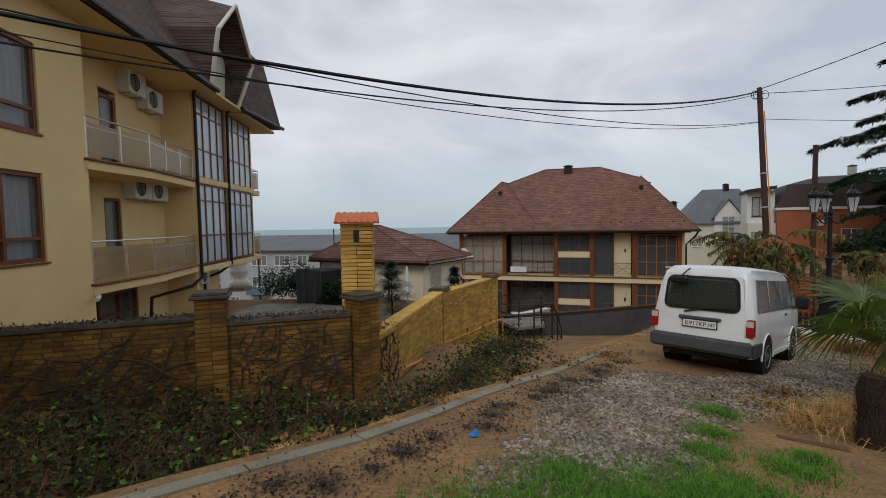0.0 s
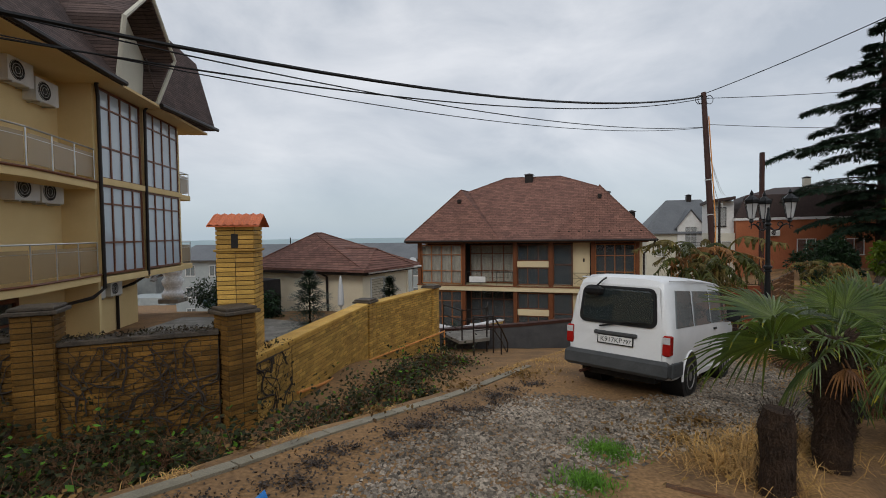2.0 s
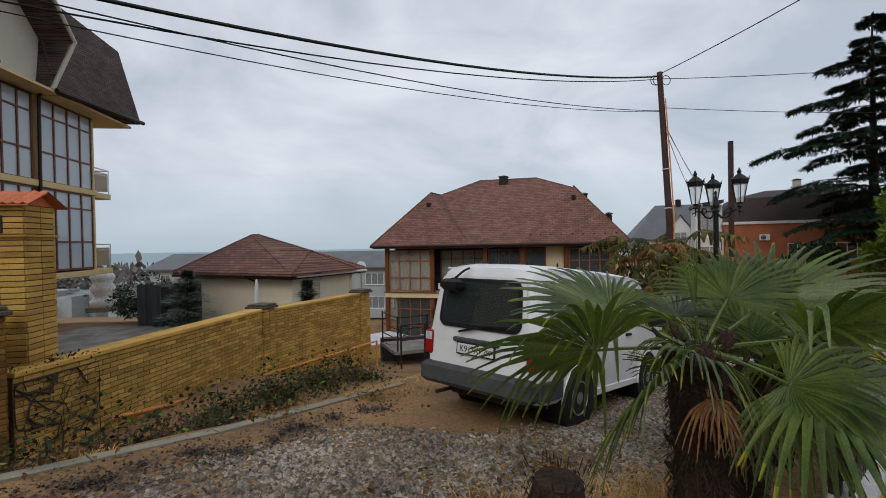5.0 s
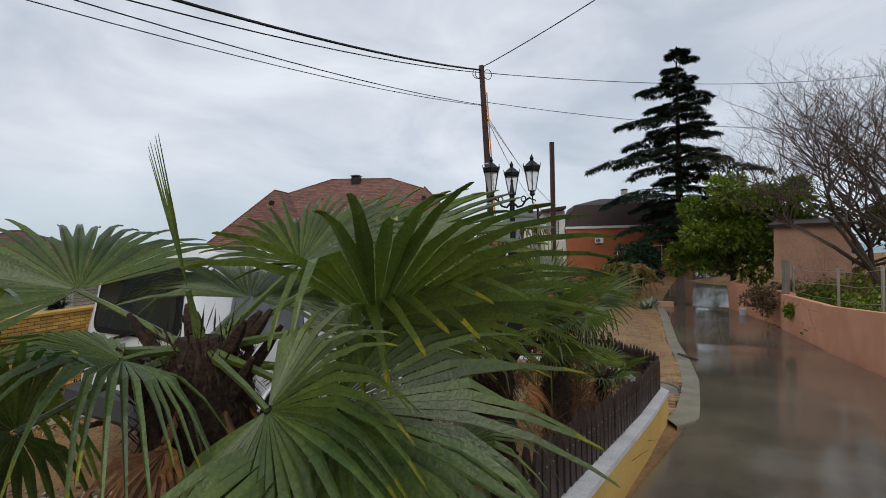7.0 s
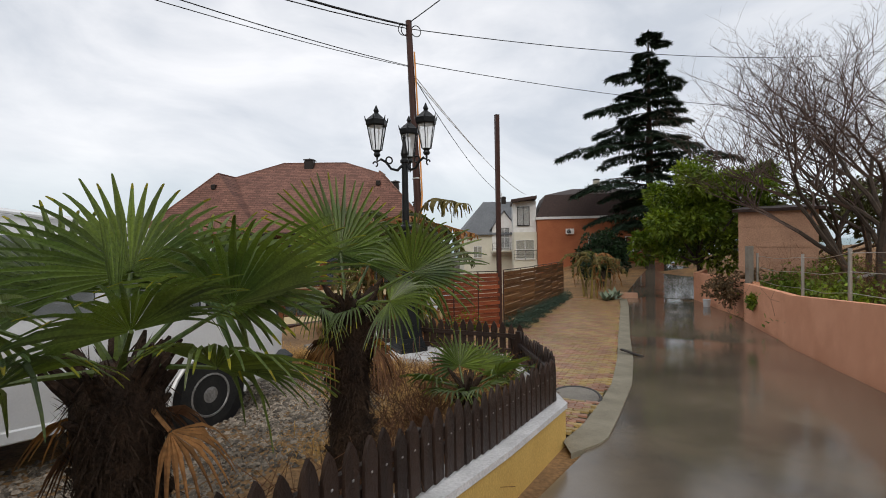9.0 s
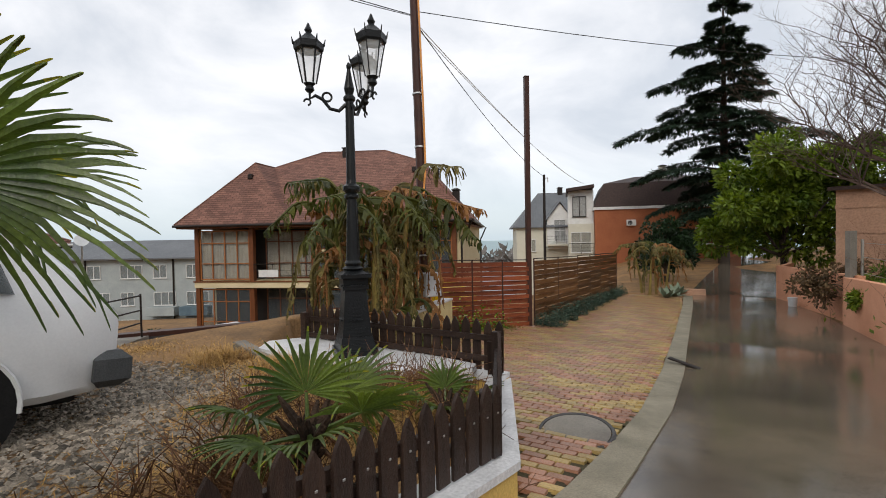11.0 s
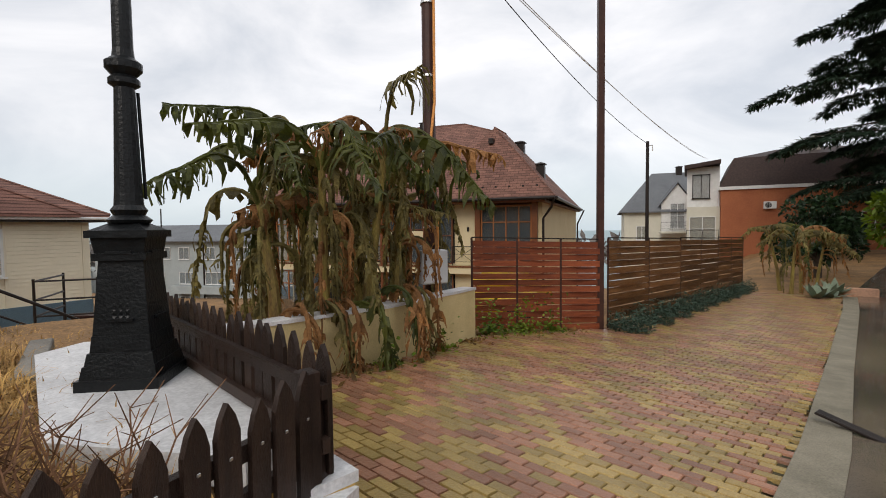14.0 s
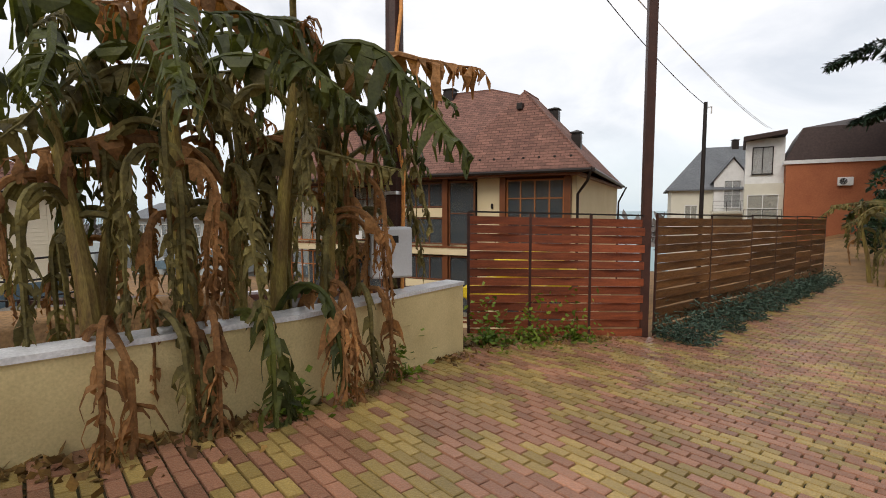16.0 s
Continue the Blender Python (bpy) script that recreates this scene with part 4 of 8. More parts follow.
for a, b in ((q1, q3), (q2, q3), (q3, q4)):
    part("ridge_cap", Mesh().tube([a, b], .045, 5), SHINGLE2, garage)
part("eave_board", Mesh().box(-.03, GW + .03, -.03, GD + .03, GE - .22, GE - .11), DARKMETAL, garage)
part("gutter", Mesh().tube([(GW + .06, .2, GE - .12), (GW + .06, GD, GE - .12)], .05, 6), WHITEPLASTIC, garage)
shf = Mesh().add([(0, .004, 0), (6.0, .004, 0), (6.0, -.012, -.108), (0, -.012, -.108), (6.0, 0.012, -.11), (0, .012, -.11)], [(0, 3, 2, 1), (3, 5, 4, 2)]).data("siding_board", SIDING)
shs = Mesh().add([(0, .004, 0), (3.5, .004, 0), (3.5, -.012, -.108), (0, -.012, -.108), (3.5, 0.012, -.11), (0, .012, -.11)], [(0, 3, 2, 1), (3, 5, 4, 2)]).data("siding_board", SIDING)
for i in range(26):
    o = new("siding_board", shf)
    o.parent, o.matrix_basis = garage, pose(.4, .4, GE - .24 - i * .11)
    o = new("siding_board", shs)
    o.parent, o.matrix_basis = garage, pose(GW - .4, .4, GE - .24 - i * .11, 0, 0, 90)
part("wall_body", Mesh().box(.415, GW - .415, .415, GD - .4, -4.6, GE - .2), SIDING, garage)
part("plinth", Mesh().box(GW - .6, GW - .36, .36, GD - .38, -6, -2.35, bev=.01), BLUEBASE, garage, "blue-grey plinth")
for y in (1.9, 3.7):
    part("corner_trim", Mesh().box(GW - .40, GW - .37, y, y + .05, -2.35, GE - .22), SIDING, garage)
window(garage, pose(GW - .37, .9, -1.5, 0, 0, 90), 1.0, 1.3, 1, 1, WHITEPLASTIC, PANE, CURTAIN)
part("downpipe", Mesh().tube([(GW - 2.4, -.05, GE - .12), (GW - 2.2, .3, GE - .35), (GW - 2.2, .34, -2.3)], .05, 6), DARKMETAL, garage)

# ---------- left guest house ----------
# local x runs away from the lot along the facade, y into the house
LBA = (-8.30, 8.35)
lm = along(LBA, (-9.07, 14.8))
hotel = thing("apartment_house", "tall cream stucco apartment house with balconies and a shingled mansard", "house", lm)
lx = dist(LBA, (-9.07, 14.8))           # 6.5: start of the glazed bays
WX0 = -9.0
holes = [(-1.95, -0.15, 1.15, 2.85), (-1.95, -0.15, 3.6, 5.3), (-5.5, -3.6, 1.15, 2.85), (-5.5, -3.6, 3.6, 5.3)]
part("wall", wall_with_holes(WX0, 1.18, -1.8, 6.45, holes, .3), STUCCO, hotel, "cream stucco front")
for xa, xb, za, zb in holes:
    window(hotel, pose(xa, .06, za), xb - xa, zb - za, 2, 2, BROWNFRAME, PANE, CURTAIN, splits=(.45,), bar=.08)
# no rooms are built: a near-black board gives their shade behind the panes
part("rooms", Mesh().box(WX0, 1.1, .9, 1.0, -1.8, 6.4), INSIDESHADE, hotel)
# recessed loggia with doors
part("wall", wall_with_holes(1.18, lx, -1.8, 6.45, [(3.3, 4.05, 0.55, 2.6), (3.3, 4.05, 3.33, 5.5), (1.9, 4.6, -1.8, 0.1)], .25), STUCCO, hotel, m=pose(0, 1.0, 0))
part("reveal", Mesh().box(1.18, 1.42, .3, 1.0, -1.8, 6.45), STUCCO, hotel)
part("reveal", Mesh().box(lx - .1, lx + .02, 0.05, 1.6, -1.8, 6.45), STUCCO, hotel)
for z in (0.55, 3.33):
    window(hotel, pose(3.3, 1.05, z), .75, 2.05, 1, 2, BROWNFRAME, PANE, CURTAIN, splits=(.6,), bar=.09, sill=False, name="balcony_door")
    poly = [(1.0, 1.0), (1.0, .22), (1.1, -.05), (3.3, -.28), (lx - .1, -.02), (lx - .1, 1.0)]
    part("balcony", Mesh().prism([(x, y) for x, y in poly][::-1], z - .25, z - .03), STUCCO, hotel, "cream balcony slab")
    part("balcony_edge", Mesh().tube([(1.0, .22, z - .03), (1.1, -.07, z - .03), (3.3, -.30, z - .03), (lx - .1, -.04, z - .03)], .035, 6), BROWNFRAME, hotel)
    railing(hotel, pose(0, 0, z - .02), [(1.05, .3), (1.15, .0), (3.3, -.22), (lx - .15, .02)], .95, STEEL, glass("beige_balcony_panel", (.34, .24, .12), .35, .55), rails=(.38,))
part("cellar_window", Mesh().box(1.9, 4.6, 1.03, 1.07, -1.8, .1), PANE, hotel)
part("cellar_frame", Mesh().box(1.9, 2.0, 0.98, 1.09, -1.8, .1).box(4.5, 4.6, 0.98, 1.09, -1.8, .1).box(2.8, 2.86, 0.98, 1.09, -1.8, .1).box(3.7, 3.76, 0.98, 1.09, -1.8, .1).box(1.9, 4.6, 0.98, 1.09, -.02, .1).box(1.9, 4.6, 0.98, 1.09, -.6, -.54), BROWNFRAME, hotel)
# glazed bays
for bx, bw in ((lx + .1, 2.45), (lx + 2.85, 2.75)):
    part("bay_side", Mesh().box(bx - .1, bx + .02, -.02, .5, .15, 6.3), STUCCO, hotel)
    for z in (.48, 3.42):
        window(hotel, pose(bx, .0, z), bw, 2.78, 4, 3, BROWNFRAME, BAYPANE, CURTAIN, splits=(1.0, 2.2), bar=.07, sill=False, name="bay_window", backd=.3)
    for z in (.22, 3.26):
        part("bay_band", Mesh().box(bx - .1, bx + bw + .12, -.08, .5, z, z + .2, bev=.01), STUCCO, hotel)
part("wall_lower", Mesh().box(lx, lx + 3.6, .9, 1.2, -1.8, .3), STUCCO, hotel)
part("wall_lower", Mesh().box(lx + 3.6, lx + 3.85, .9, 6, -1.8, .2), STUCCO, hotel)
part("soffit", Mesh().box(lx, lx + 5.5, .5, 6, .24, .40), STUCCO, hotel)
part("wall_far", Mesh().box(lx + 5.55, lx + 5.7, -.02, 6, .2, 6.3), STUCCO, hotel)
for z in (.45, 3.42):
    part("balcony", Mesh().box(lx + 5.6, lx + 6.8, .0, 4, z - .22, z, bev=.02), STUCCO, hotel)
    railing(hotel, pose(0, 0, z), [(lx + 5.7, .05), (lx + 6.75, .05), (lx + 6.75, 3.8)], .95, STEEL, glass("beige_balcony_panel", (.34, .24, .12), .35, .55), rails=(.38,))
part("downpipe", Mesh().tube([(lx - .28, -.55, 6.55), (lx - .15, -.12, 6.2), (lx, -.07, 5.9), (lx, -.07, .1), (lx - .3, .1, -.15), (lx - 1.5, .8, -.35), (lx - 1.6, .85, -1.7)], .055, 7), DARKMETAL, hotel)
part("downpipe", Mesh().tube([(lx + 2.6, -.5, 6.5), (lx + 2.7, -.12, 6.15), (lx + 2.7, -.07, .3), (lx + 2.4, .3, 0), (lx + 2.4, .85, -.2), (lx + 2.4, .85, -1.7)], .055, 7), DARKMETAL, hotel)
# mansard roof
ML = Mesh()
edge = [(WX0, -.75), (1.2, -.65), (lx - .2, -.65), (lx + 6.3, -.75)]
roofp = slab_roof([[(WX0, -.7, 6.35), (lx + .2, -.7, 6.35), (lx - .3, 1.5, 9.6), (WX0, 1.5, 9.6)],
                   [(lx + 2.6, -.7, 6.3), (lx + 7.2, -1.0, 6.5), (lx + 6.85, -.4, 9.25), (lx + 2.9, .4, 10.0)],
                   [(lx + 7.2, -1.0, 6.5), (lx + 7.2, 7, 6.5), (lx + 6.85, 6, 9.25), (lx + 6.85, -.4, 9.25)],
                   [(lx + 2.9, .4, 10.0), (lx + 6.85, -.4, 9.25), (lx + 6.85, 6, 9.25), (lx + 3.6, 4, 11.0)],
                   [(WX0, 1.5, 9.6), (lx - .3, 1.5, 9.6), (lx + 2.9, 1.5, 9.6), (lx + 5.7, 1.0, 9.2), (lx + 5.7, 6, 9.2), (WX0, 7, 11.5)]], .12)
part("roof", roofp, SHINGLE3, hotel, "dark brown shingled mansard")
part("gutter", Mesh().tube([(WX0, -.78, 6.32), (lx + .2, -.78, 6.32)], .08, 7).tube([(lx + 2.5, -.78, 6.28), (lx + 7.3, -1.08, 6.45)], .08, 7), DARKMETAL, hotel)
part("soffit", Mesh().box(WX0, lx + 2.8, -.7, 1.6, 6.22, 6.3).box(lx + 2.8, lx + 7.1, -.7, 1.6, 6.18, 6.26), STUCCO, hotel)
# dormer with a pointed gable above the glazed bay
dr = [[(lx - .2, -1.05, 8.2), (lx + 1.3, -1.05, 9.55), (lx + 1.3, 2.5, 10.4), (lx - .2, 2.0, 8.2)],
                [(lx + 1.3, -1.05, 9.55), (lx + 2.9, -1.05, 8.0), (lx + 2.9, 2.0, 8.0), (lx + 1.3, 2.5, 10.4)],
                [(lx - .3, -.95, 8.2), (lx - .3, 2, 8.2), (lx + .15, 2, 6.4), (lx + .15, -.5, 6.4)],
                [(lx + 2.9, -.95, 8.0), (lx + 2.55, -.5, 6.35), (lx + 2.55, 2, 6.35), (lx + 2.9, 2, 8.0)]]
[part("dormer_roof", slab_roof([q], .1), SHINGLE3, hotel) for q in dr]
part("dormer_front", Mesh().add([(lx + .15, -.1, 6.4), (lx + 2.6, -.1, 6.4), (lx + 2.8, -.1, 8.0), (lx + 1.3, -.1, 9.4), (lx - .1, -.1, 8.1)], [(0, 1, 2, 3, 4)]), PALEWALL, hotel)
part("dormer_edge", Mesh().tube([(lx + .1, -.6, 6.4), (lx - .3, -1.05, 8.15), (lx + 1.3, -1.08, 9.6), (lx + 2.95, -1.08, 8.0), (lx + 2.6, -.6, 6.35)], .07, 6), PALEWALL, hotel, "pale dormer fascia")
part("core", Mesh().box(WX0, lx + 5.5, 1.7, 8, -1.8, 6.4), STUCCO, hotel)
# ---------- van ----------
def build_van(m):
    van = thing("van", "white minivan with dark windows parked on the gravel lot", "van", m)
    # stations along the length (x forward from the tail): lower z, belt z, roof z, half widths at floor, belt, roof
    st = [(0.00, .42, .98, 1.12, .74, .77, .70), (0.05, .36, 1.02, 1.62, .77, .80, .68), (0.13, .33, 1.05, 1.80, .79, .815, .66), (0.35, .30, 1.06, 1.855, .80, .82, .68),
          (1.0, .28, 1.06, 1.87, .80, .82, .69), (2.2, .28, 1.06, 1.865, .80, .82, .69), (2.9, .28, 1.05, 1.84, .80, .82, .68), (3.3, .28, 1.03, 1.76, .80, .81, .66),
          (3.75, .29, 1.0, 1.36, .79, .80, .70), (4.05, .32, .95, 1.08, .76, .77, .72), (4.2, .38, .82, .92, .70, .70, .66)]
    me = Mesh()
    for x, zl, zb, zr, wf, wb, wr in st:
        half = [(wf * .93, zl), (wf, zl + .06), (wb, zl + .30), (wb, zb), (wb - .02, zb + .04), ((wb * .3 + wr * .7), zb + (zr - zb) * .72), (wr - .01, zr - .06), (wr - .08, zr - .012), (wr * .5, zr + .015 if zr > 1.7 else zr)]
        me.v += [(x, w, z) for w, z in half] + [(x, -w, z) for w, z in half[::-1]]
    n = 18
    for i in range(len(st) - 1):
        me.f += [(i * n + k, (i + 1) * n + k, (i + 1) * n + (k + 1) % n, i * n + (k + 1) % n) for k in range(n)]
    me.f += [tuple(range(n)), tuple((len(st) - 1) * n + k for k in range(n - 1, -1, -1))]
    body = part("body", me, VANPAINT, van, "white painted steel body", smooth=True)
    mod = body.modifiers.new("edge", "EDGE_SPLIT")
    mod.split_angle = radians(38)
    # wheel arches: solid black drums in the sides paint the shade of the hollows
    for wx in (0.98, 3.2):
        for sy in (-1, 1):
            arch = Mesh().tube([(wx, sy * .50, .31), (wx, sy * .825, .31)], .40, 24)
            part("wheel_arch", arch, BLACK, body)
            part("arch_lip", Mesh().tube([(wx + .40 * math.cos(a), sy * .825, .31 + .40 * math.sin(a)) for a in [math.pi * k / 16 - .1 + .2 * k / 16 for k in range(17)]], .018, 5), VANPAINT, body)
            w = part("wheel", Mesh().lathe([(.30, -.085), (.31, -.05), (.312, 0), (.31, .05), (.30, .085)], 28, pose(wx, sy * .745, .31, 90 * sy, 0, 0)), RUBBER, van, "black tyre on a steel rim", smooth=False)
            part("rim", Mesh().lathe([(.205, .04), (.205, .092), (.19, .094), (.175, .06), (.10, .055), (.075, .085), (.05, .09), (.0, .09)], 24, pose(wx, sy * .745, .31, -90 * sy, 0, 0)), RIM, w, "grey steel rim", smooth=False)
            # black discs on the rim paint the shade in its holes
            for k in range(8):
                a = k * math.pi / 4
                part("rim_hole", Mesh().tube([(wx + .138 * math.cos(a), sy * .799, .31 + .138 * math.sin(a)), (wx + .138 * math.cos(a), sy * .813, .31 + .138 * math.sin(a))], .024, 8), BLACK, w)
    # tailgate: glass, rubber, handle strip, wiper, plate
    def rear(y, z):
        # tail surface, leaning forward above the belt
        x = -.012 + (0.0 if z < 1.0 else (z - 1.0) * .075 + max(0, z - 1.6) * .25)
        return (x, y, z)

    def rear_panel(y0, y1, z0, z1, r, off, name, material, parent, label="", bow=0.0):
        pts = []
        for cy, cz, a0 in ((y1 - r, z0 + r, -90), (y1 - r, z1 - r, 0), (y0 + r, z1 - r, 90), (y0 + r, z0 + r, 180)):
            for k in range(5):
                a = radians(a0 + 22.5 * k)
                pts.append((cy + r * math.cos(a), cz + r * math.sin(a)))
        q = Mesh()
        nar = [(y * (1 - max(0, z - 1.05) * .12), z) for y, z in pts]
        q.v = [(rear(y, z)[0] - off, y, z) for y, z in nar] + [(rear(y, z)[0] - off + .02, y, z) for y, z in nar]
        k = len(pts)
        q.f = [tuple(range(k))[::-1], tuple(range(k, 2 * k))] + [(i, (i + 1) % k, k + (i + 1) % k, k + i) for i in range(k)]
        return part(name, q, material, parent, label)
    tg = rear_panel(-.70, .70, .50, 1.72, .10, .008, "tailgate", VANPAINT, van, "white tailgate")
    rear_panel(-.625, .625, 1.075, 1.675, .12, .016, "window_rubber", BLACK, tg)
    rear_panel(-.575, .575, 1.12, 1.63, .10, .022, "rear_glass", VANGLASS, tg, "dark rear window")
    part("wiper", Mesh().tube([(-.045, .05, 1.08), (-.05, -.15, 1.13), (-.05, -.5, 1.15)], .012, 5).tube([(-.052, .25, 1.03), (-.05, .05, 1.08)], .016, 5), BLACK, tg)
    part("mirror", Mesh().box(-.20, -.06, .20, .46, 1.52, 1.66, bev=.04), BLACK, tg, "black rear view mirror")
    part("mirror_arm", Mesh().tube([(-.12, .30, 1.66), (-.03, .24, 1.76), (.06, .22, 1.80)], .014, 5), BLACK, tg)
    part("handle_strip", Mesh().box(-.05, -.018, -.34, .34, .905, .965, bev=.015), VANGREY, tg, "grey plastic handle strip")
    pl_ = part("number_plate", Mesh().box(-.038, -.022, -.27, .27, .775, .895, bev=.004), WHITEPLASTIC, tg, "white number plate with black characters")
    part("plate_frame", Mesh().box(-.036, -.019, -.285, .285, .762, .908, bev=.004), BLACK, tg)
    for word, off_y, size in (("K917KP", .235, .105), ("797", -.125, .085)):
        cu = bpy.data.curves.new("plate_text", "FONT")
        cu.body, cu.size, cu.extrude = word, size, .001
        tx = new("tmp", cu)
        bpy.context.view_layer.update()
        mesh = bpy.data.meshes.new_from_object(tx.evaluated_get(bpy.context.evaluated_depsgraph_get()))
        bpy.data.objects.remove(tx)
        mesh.materials.clear()
        mesh.materials.append(BLACK)
        o = new("plate_text", mesh)
        o.parent = pl_
        o.matrix_basis = Matrix(((0, 0, -1, -.0395), (-1, 0, 0, off_y), (0, 1, 0, .80), (0, 0, 0, 1)))
    for sy in (-1, 1):
        lamp = part("tail_lamp", Mesh().box(-.03, .10, sy * .765 - .055, sy * .765 + .055, .70, 1.0, bev=.02), REDLENS, van, "red tail lamp with a clear upper lens")
        part("clear_lens", Mesh().box(-.034, .098, sy * .765 - .05, sy * .765 + .058, .865, .985, bev=.015), CLEARLENS, lamp)
        # side glass
        for x0, x1, lean in ((.30, 1.12, .06), (1.22, 2.15, 0), (2.25, 3.05, -.06)):
            q = Mesh()
            pts = [(x0 - lean * .4, 1.10), (x1, 1.10), (x1 - .02, 1.66), (x0 + .10, 1.66)] if x0 < 1 else [(x0, 1.10), (x1, 1.10), (x1 + lean * .5, 1.66), (x0 + .02, 1.66)]
            y_of = lambda z: sy * (.805 - (z - 1.10) * .13)
            q.v = [(x, y_of(z) + sy * .012, z) for x, z in pts] + [(x, y_of(z) - sy * .02, z) for x, z in pts]
            q.f = [(0, 1, 2, 3) if sy > 0 else (3, 2, 1, 0), (4, 5, 6, 7)[::-1] if sy > 0 else (4, 5, 6, 7)] + [(i, (i + 1) % 4, 4 + (i + 1) % 4, 4 + i) for i in range(4)]
            part("side_window", q, VANGLASS, van, "dark side window")
        q = Mesh()
        pts = [(3.15, 1.08), (3.52, 1.06), (3.30, 1.60), (3.12, 1.66)]
        q.v = [(x, sy * (.805 - (z - 1.10) * .13 + .012), z) for x, z in pts] + [(x, sy * (.785 - (z - 1.10) * .13), z) for x, z in pts]
        q.f = [(0, 1, 2, 3) if sy > 0 else (3, 2, 1, 0), (4, 5, 6, 7)] + [(i, (i + 1) % 4, 4 + (i + 1) % 4, 4 + i) for i in range(4)]
        part("quarter_window", q, VANGLASS, van)
        part("door_mirror", Mesh().box(3.05, 3.18, sy * .98 - .11, sy * .98 + .11, 1.10, 1.36, bev=.04), BLACK, van, "black door mirror")
        part("door_handle", Mesh().box(2.32, 2.5, sy * .826 - .015, sy * .826 + .015, .98, 1.02, bev=.01), BLACK, van)
        part("sill_trim", Mesh().box(1.42, 2.78, sy * .80 - .02, sy * .80 + .02, .27, .36, bev=.01), VANPAINT, van)
        part("roof_gutter", Mesh().tube([(.2, sy * .70, 1.80), (1.2, sy * .705, 1.825), (2.8, sy * .70, 1.80), (3.2, sy * .69, 1.74)], .012, 5), VANPAINT, van)
        part("headlamp", Mesh().box(4.0, 4.16, sy * .58 - .12, sy * .58 + .12, .78, .94, bev=.03), CLEARLENS, van)
    part("bumper", Mesh().box(-.10, .12, -.81, .81, .36, .62, bev=.05), VANGREY, van, "grey plastic rear bumper")
    part("bumper_end", Mesh().box(.08, .56, -.835, -.78, .36, .60, bev=.03), VANGREY, van)
    part("bumper_end", Mesh().box(.08, .56, .78, .835, .36, .60, bev=.03), VANGREY, van)
    part("front_bumper", Mesh().box(4.02, 4.28, -.80, .80, .34, .62, bev=.06), VANGREY, van)
    part("windscreen", Mesh().add([(4.0, .62, 1.10), (4.0, -.62, 1.10), (3.42, -.58, 1.74), (3.42, .58, 1.74), (3.97, .62, 1.07), (3.97, -.62, 1.07), (3.38, -.58, 1.72), (3.38, .58, 1.72)],
                                  [(0, 1, 2, 3), (7, 6, 5, 4), (0, 4, 5, 1), (2, 6, 7, 3)]), VANGLASS, van)
    part("exhaust_pipe", Mesh().tube([(-.10, .52, .27), (.6, .50, .30)], .025, 8), RUSTPOST, van)
    part("axle", Mesh().tube([(.98, -.7, .31), (.98, .7, .31)], .05, 8), BLACK, van)
    part("underbody", Mesh().box(.2, 4.0, -.55, .55, .22, .32, bev=.02), BLACK, van)
    part("parcel_shelf", Mesh().box(.3, 3.3, -.70, .70, .95, 1.0), BLACK, van)
    return van


# the van stands nose down the slope
van_yaw = 46.5
v0 = Vector((3.88, 7.74, 0))
vh = Vector((math.cos(radians(van_yaw)), math.sin(radians(van_yaw)), 0))
r0, r1 = v0 + vh * .98, v0 + vh * 3.2
pr, pf = lot_z(r0.x, r0.y), lot_z(r1.x, r1.y)
pit = math.degrees(math.atan2(pf - pr, 2.22))
build_van(Matrix.Translation((v0.x, v0.y, pr - (pf - pr) / 2.22 * .98)) @ pose(0, 0, 0, 0, 0, van_yaw) @ pose(0, 0, 0, 0, -pit, 0))

# ---------- street lamp ----------
sl = thing("street_lamp", "black cast iron street lamp with three glazed lanterns", "street lamp", pose(9.14, 11.82, -1.06, 0, 0, 12))
PZ = 1.225
for z0, z1, w0, w1 in ((0, .06, .36, .36), (.06, .12, .33, .31), (.12, .18, .30, .28), (.18, .26, .265, .25), (.26, .62, .245, .195), (.62, .655, .235, .235), (.655, .73, .215, .235), (.73, .765, .27, .27), (.765, .80, .25, .13)):
    z0, z1, w0, w1 = z0 * PZ - .18, z1 * PZ - .18, w0 * .63, w1 * .63
    part("pedestal_tier", Mesh().add([(-w0, -w0, z0), (w0, -w0, z0), (w0, w0, z0), (-w0, w0, z0), (-w1, -w1, z1), (w1, -w1, z1), (w1, w1, z1), (-w1, w1, z1)],
            [(0, 3, 2, 1), (4, 5, 6, 7), (0, 1, 5, 4), (1, 2, 6, 5), (2, 3, 7, 6), (3, 0, 4, 7)]), BLACKIRON, sl, "square iron pedestal tier")
for k in range(4):
    q = Mesh()
    for i in range(3):
        for j in range(8):
            x, z = -.045 + i * .045, .30 + j * .038
            q.add([(x - .02, -.236 + (z - .26) * .14, z), (x, -.246 + (z - .26) * .14, z - .018), (x + .02, -.236 + (z - .26) * .14, z), (x, -.246 + (z - .26) * .14, z + .018)], [(0, 1, 2, 3)])
    q.box(-.09, .09, -.24, -.20, .615, .63).box(-.09, .09, -.252, -.22, .27, .285)
    part("relief_panel", q, BLACKIRON, sl, "diamond relief panel", m=pose(0, .0, -.09, 0, 0, 90 * k) @ pose(0, .086, 0) @ Matrix.Diagonal((.8, 1, 1.15, 1)))
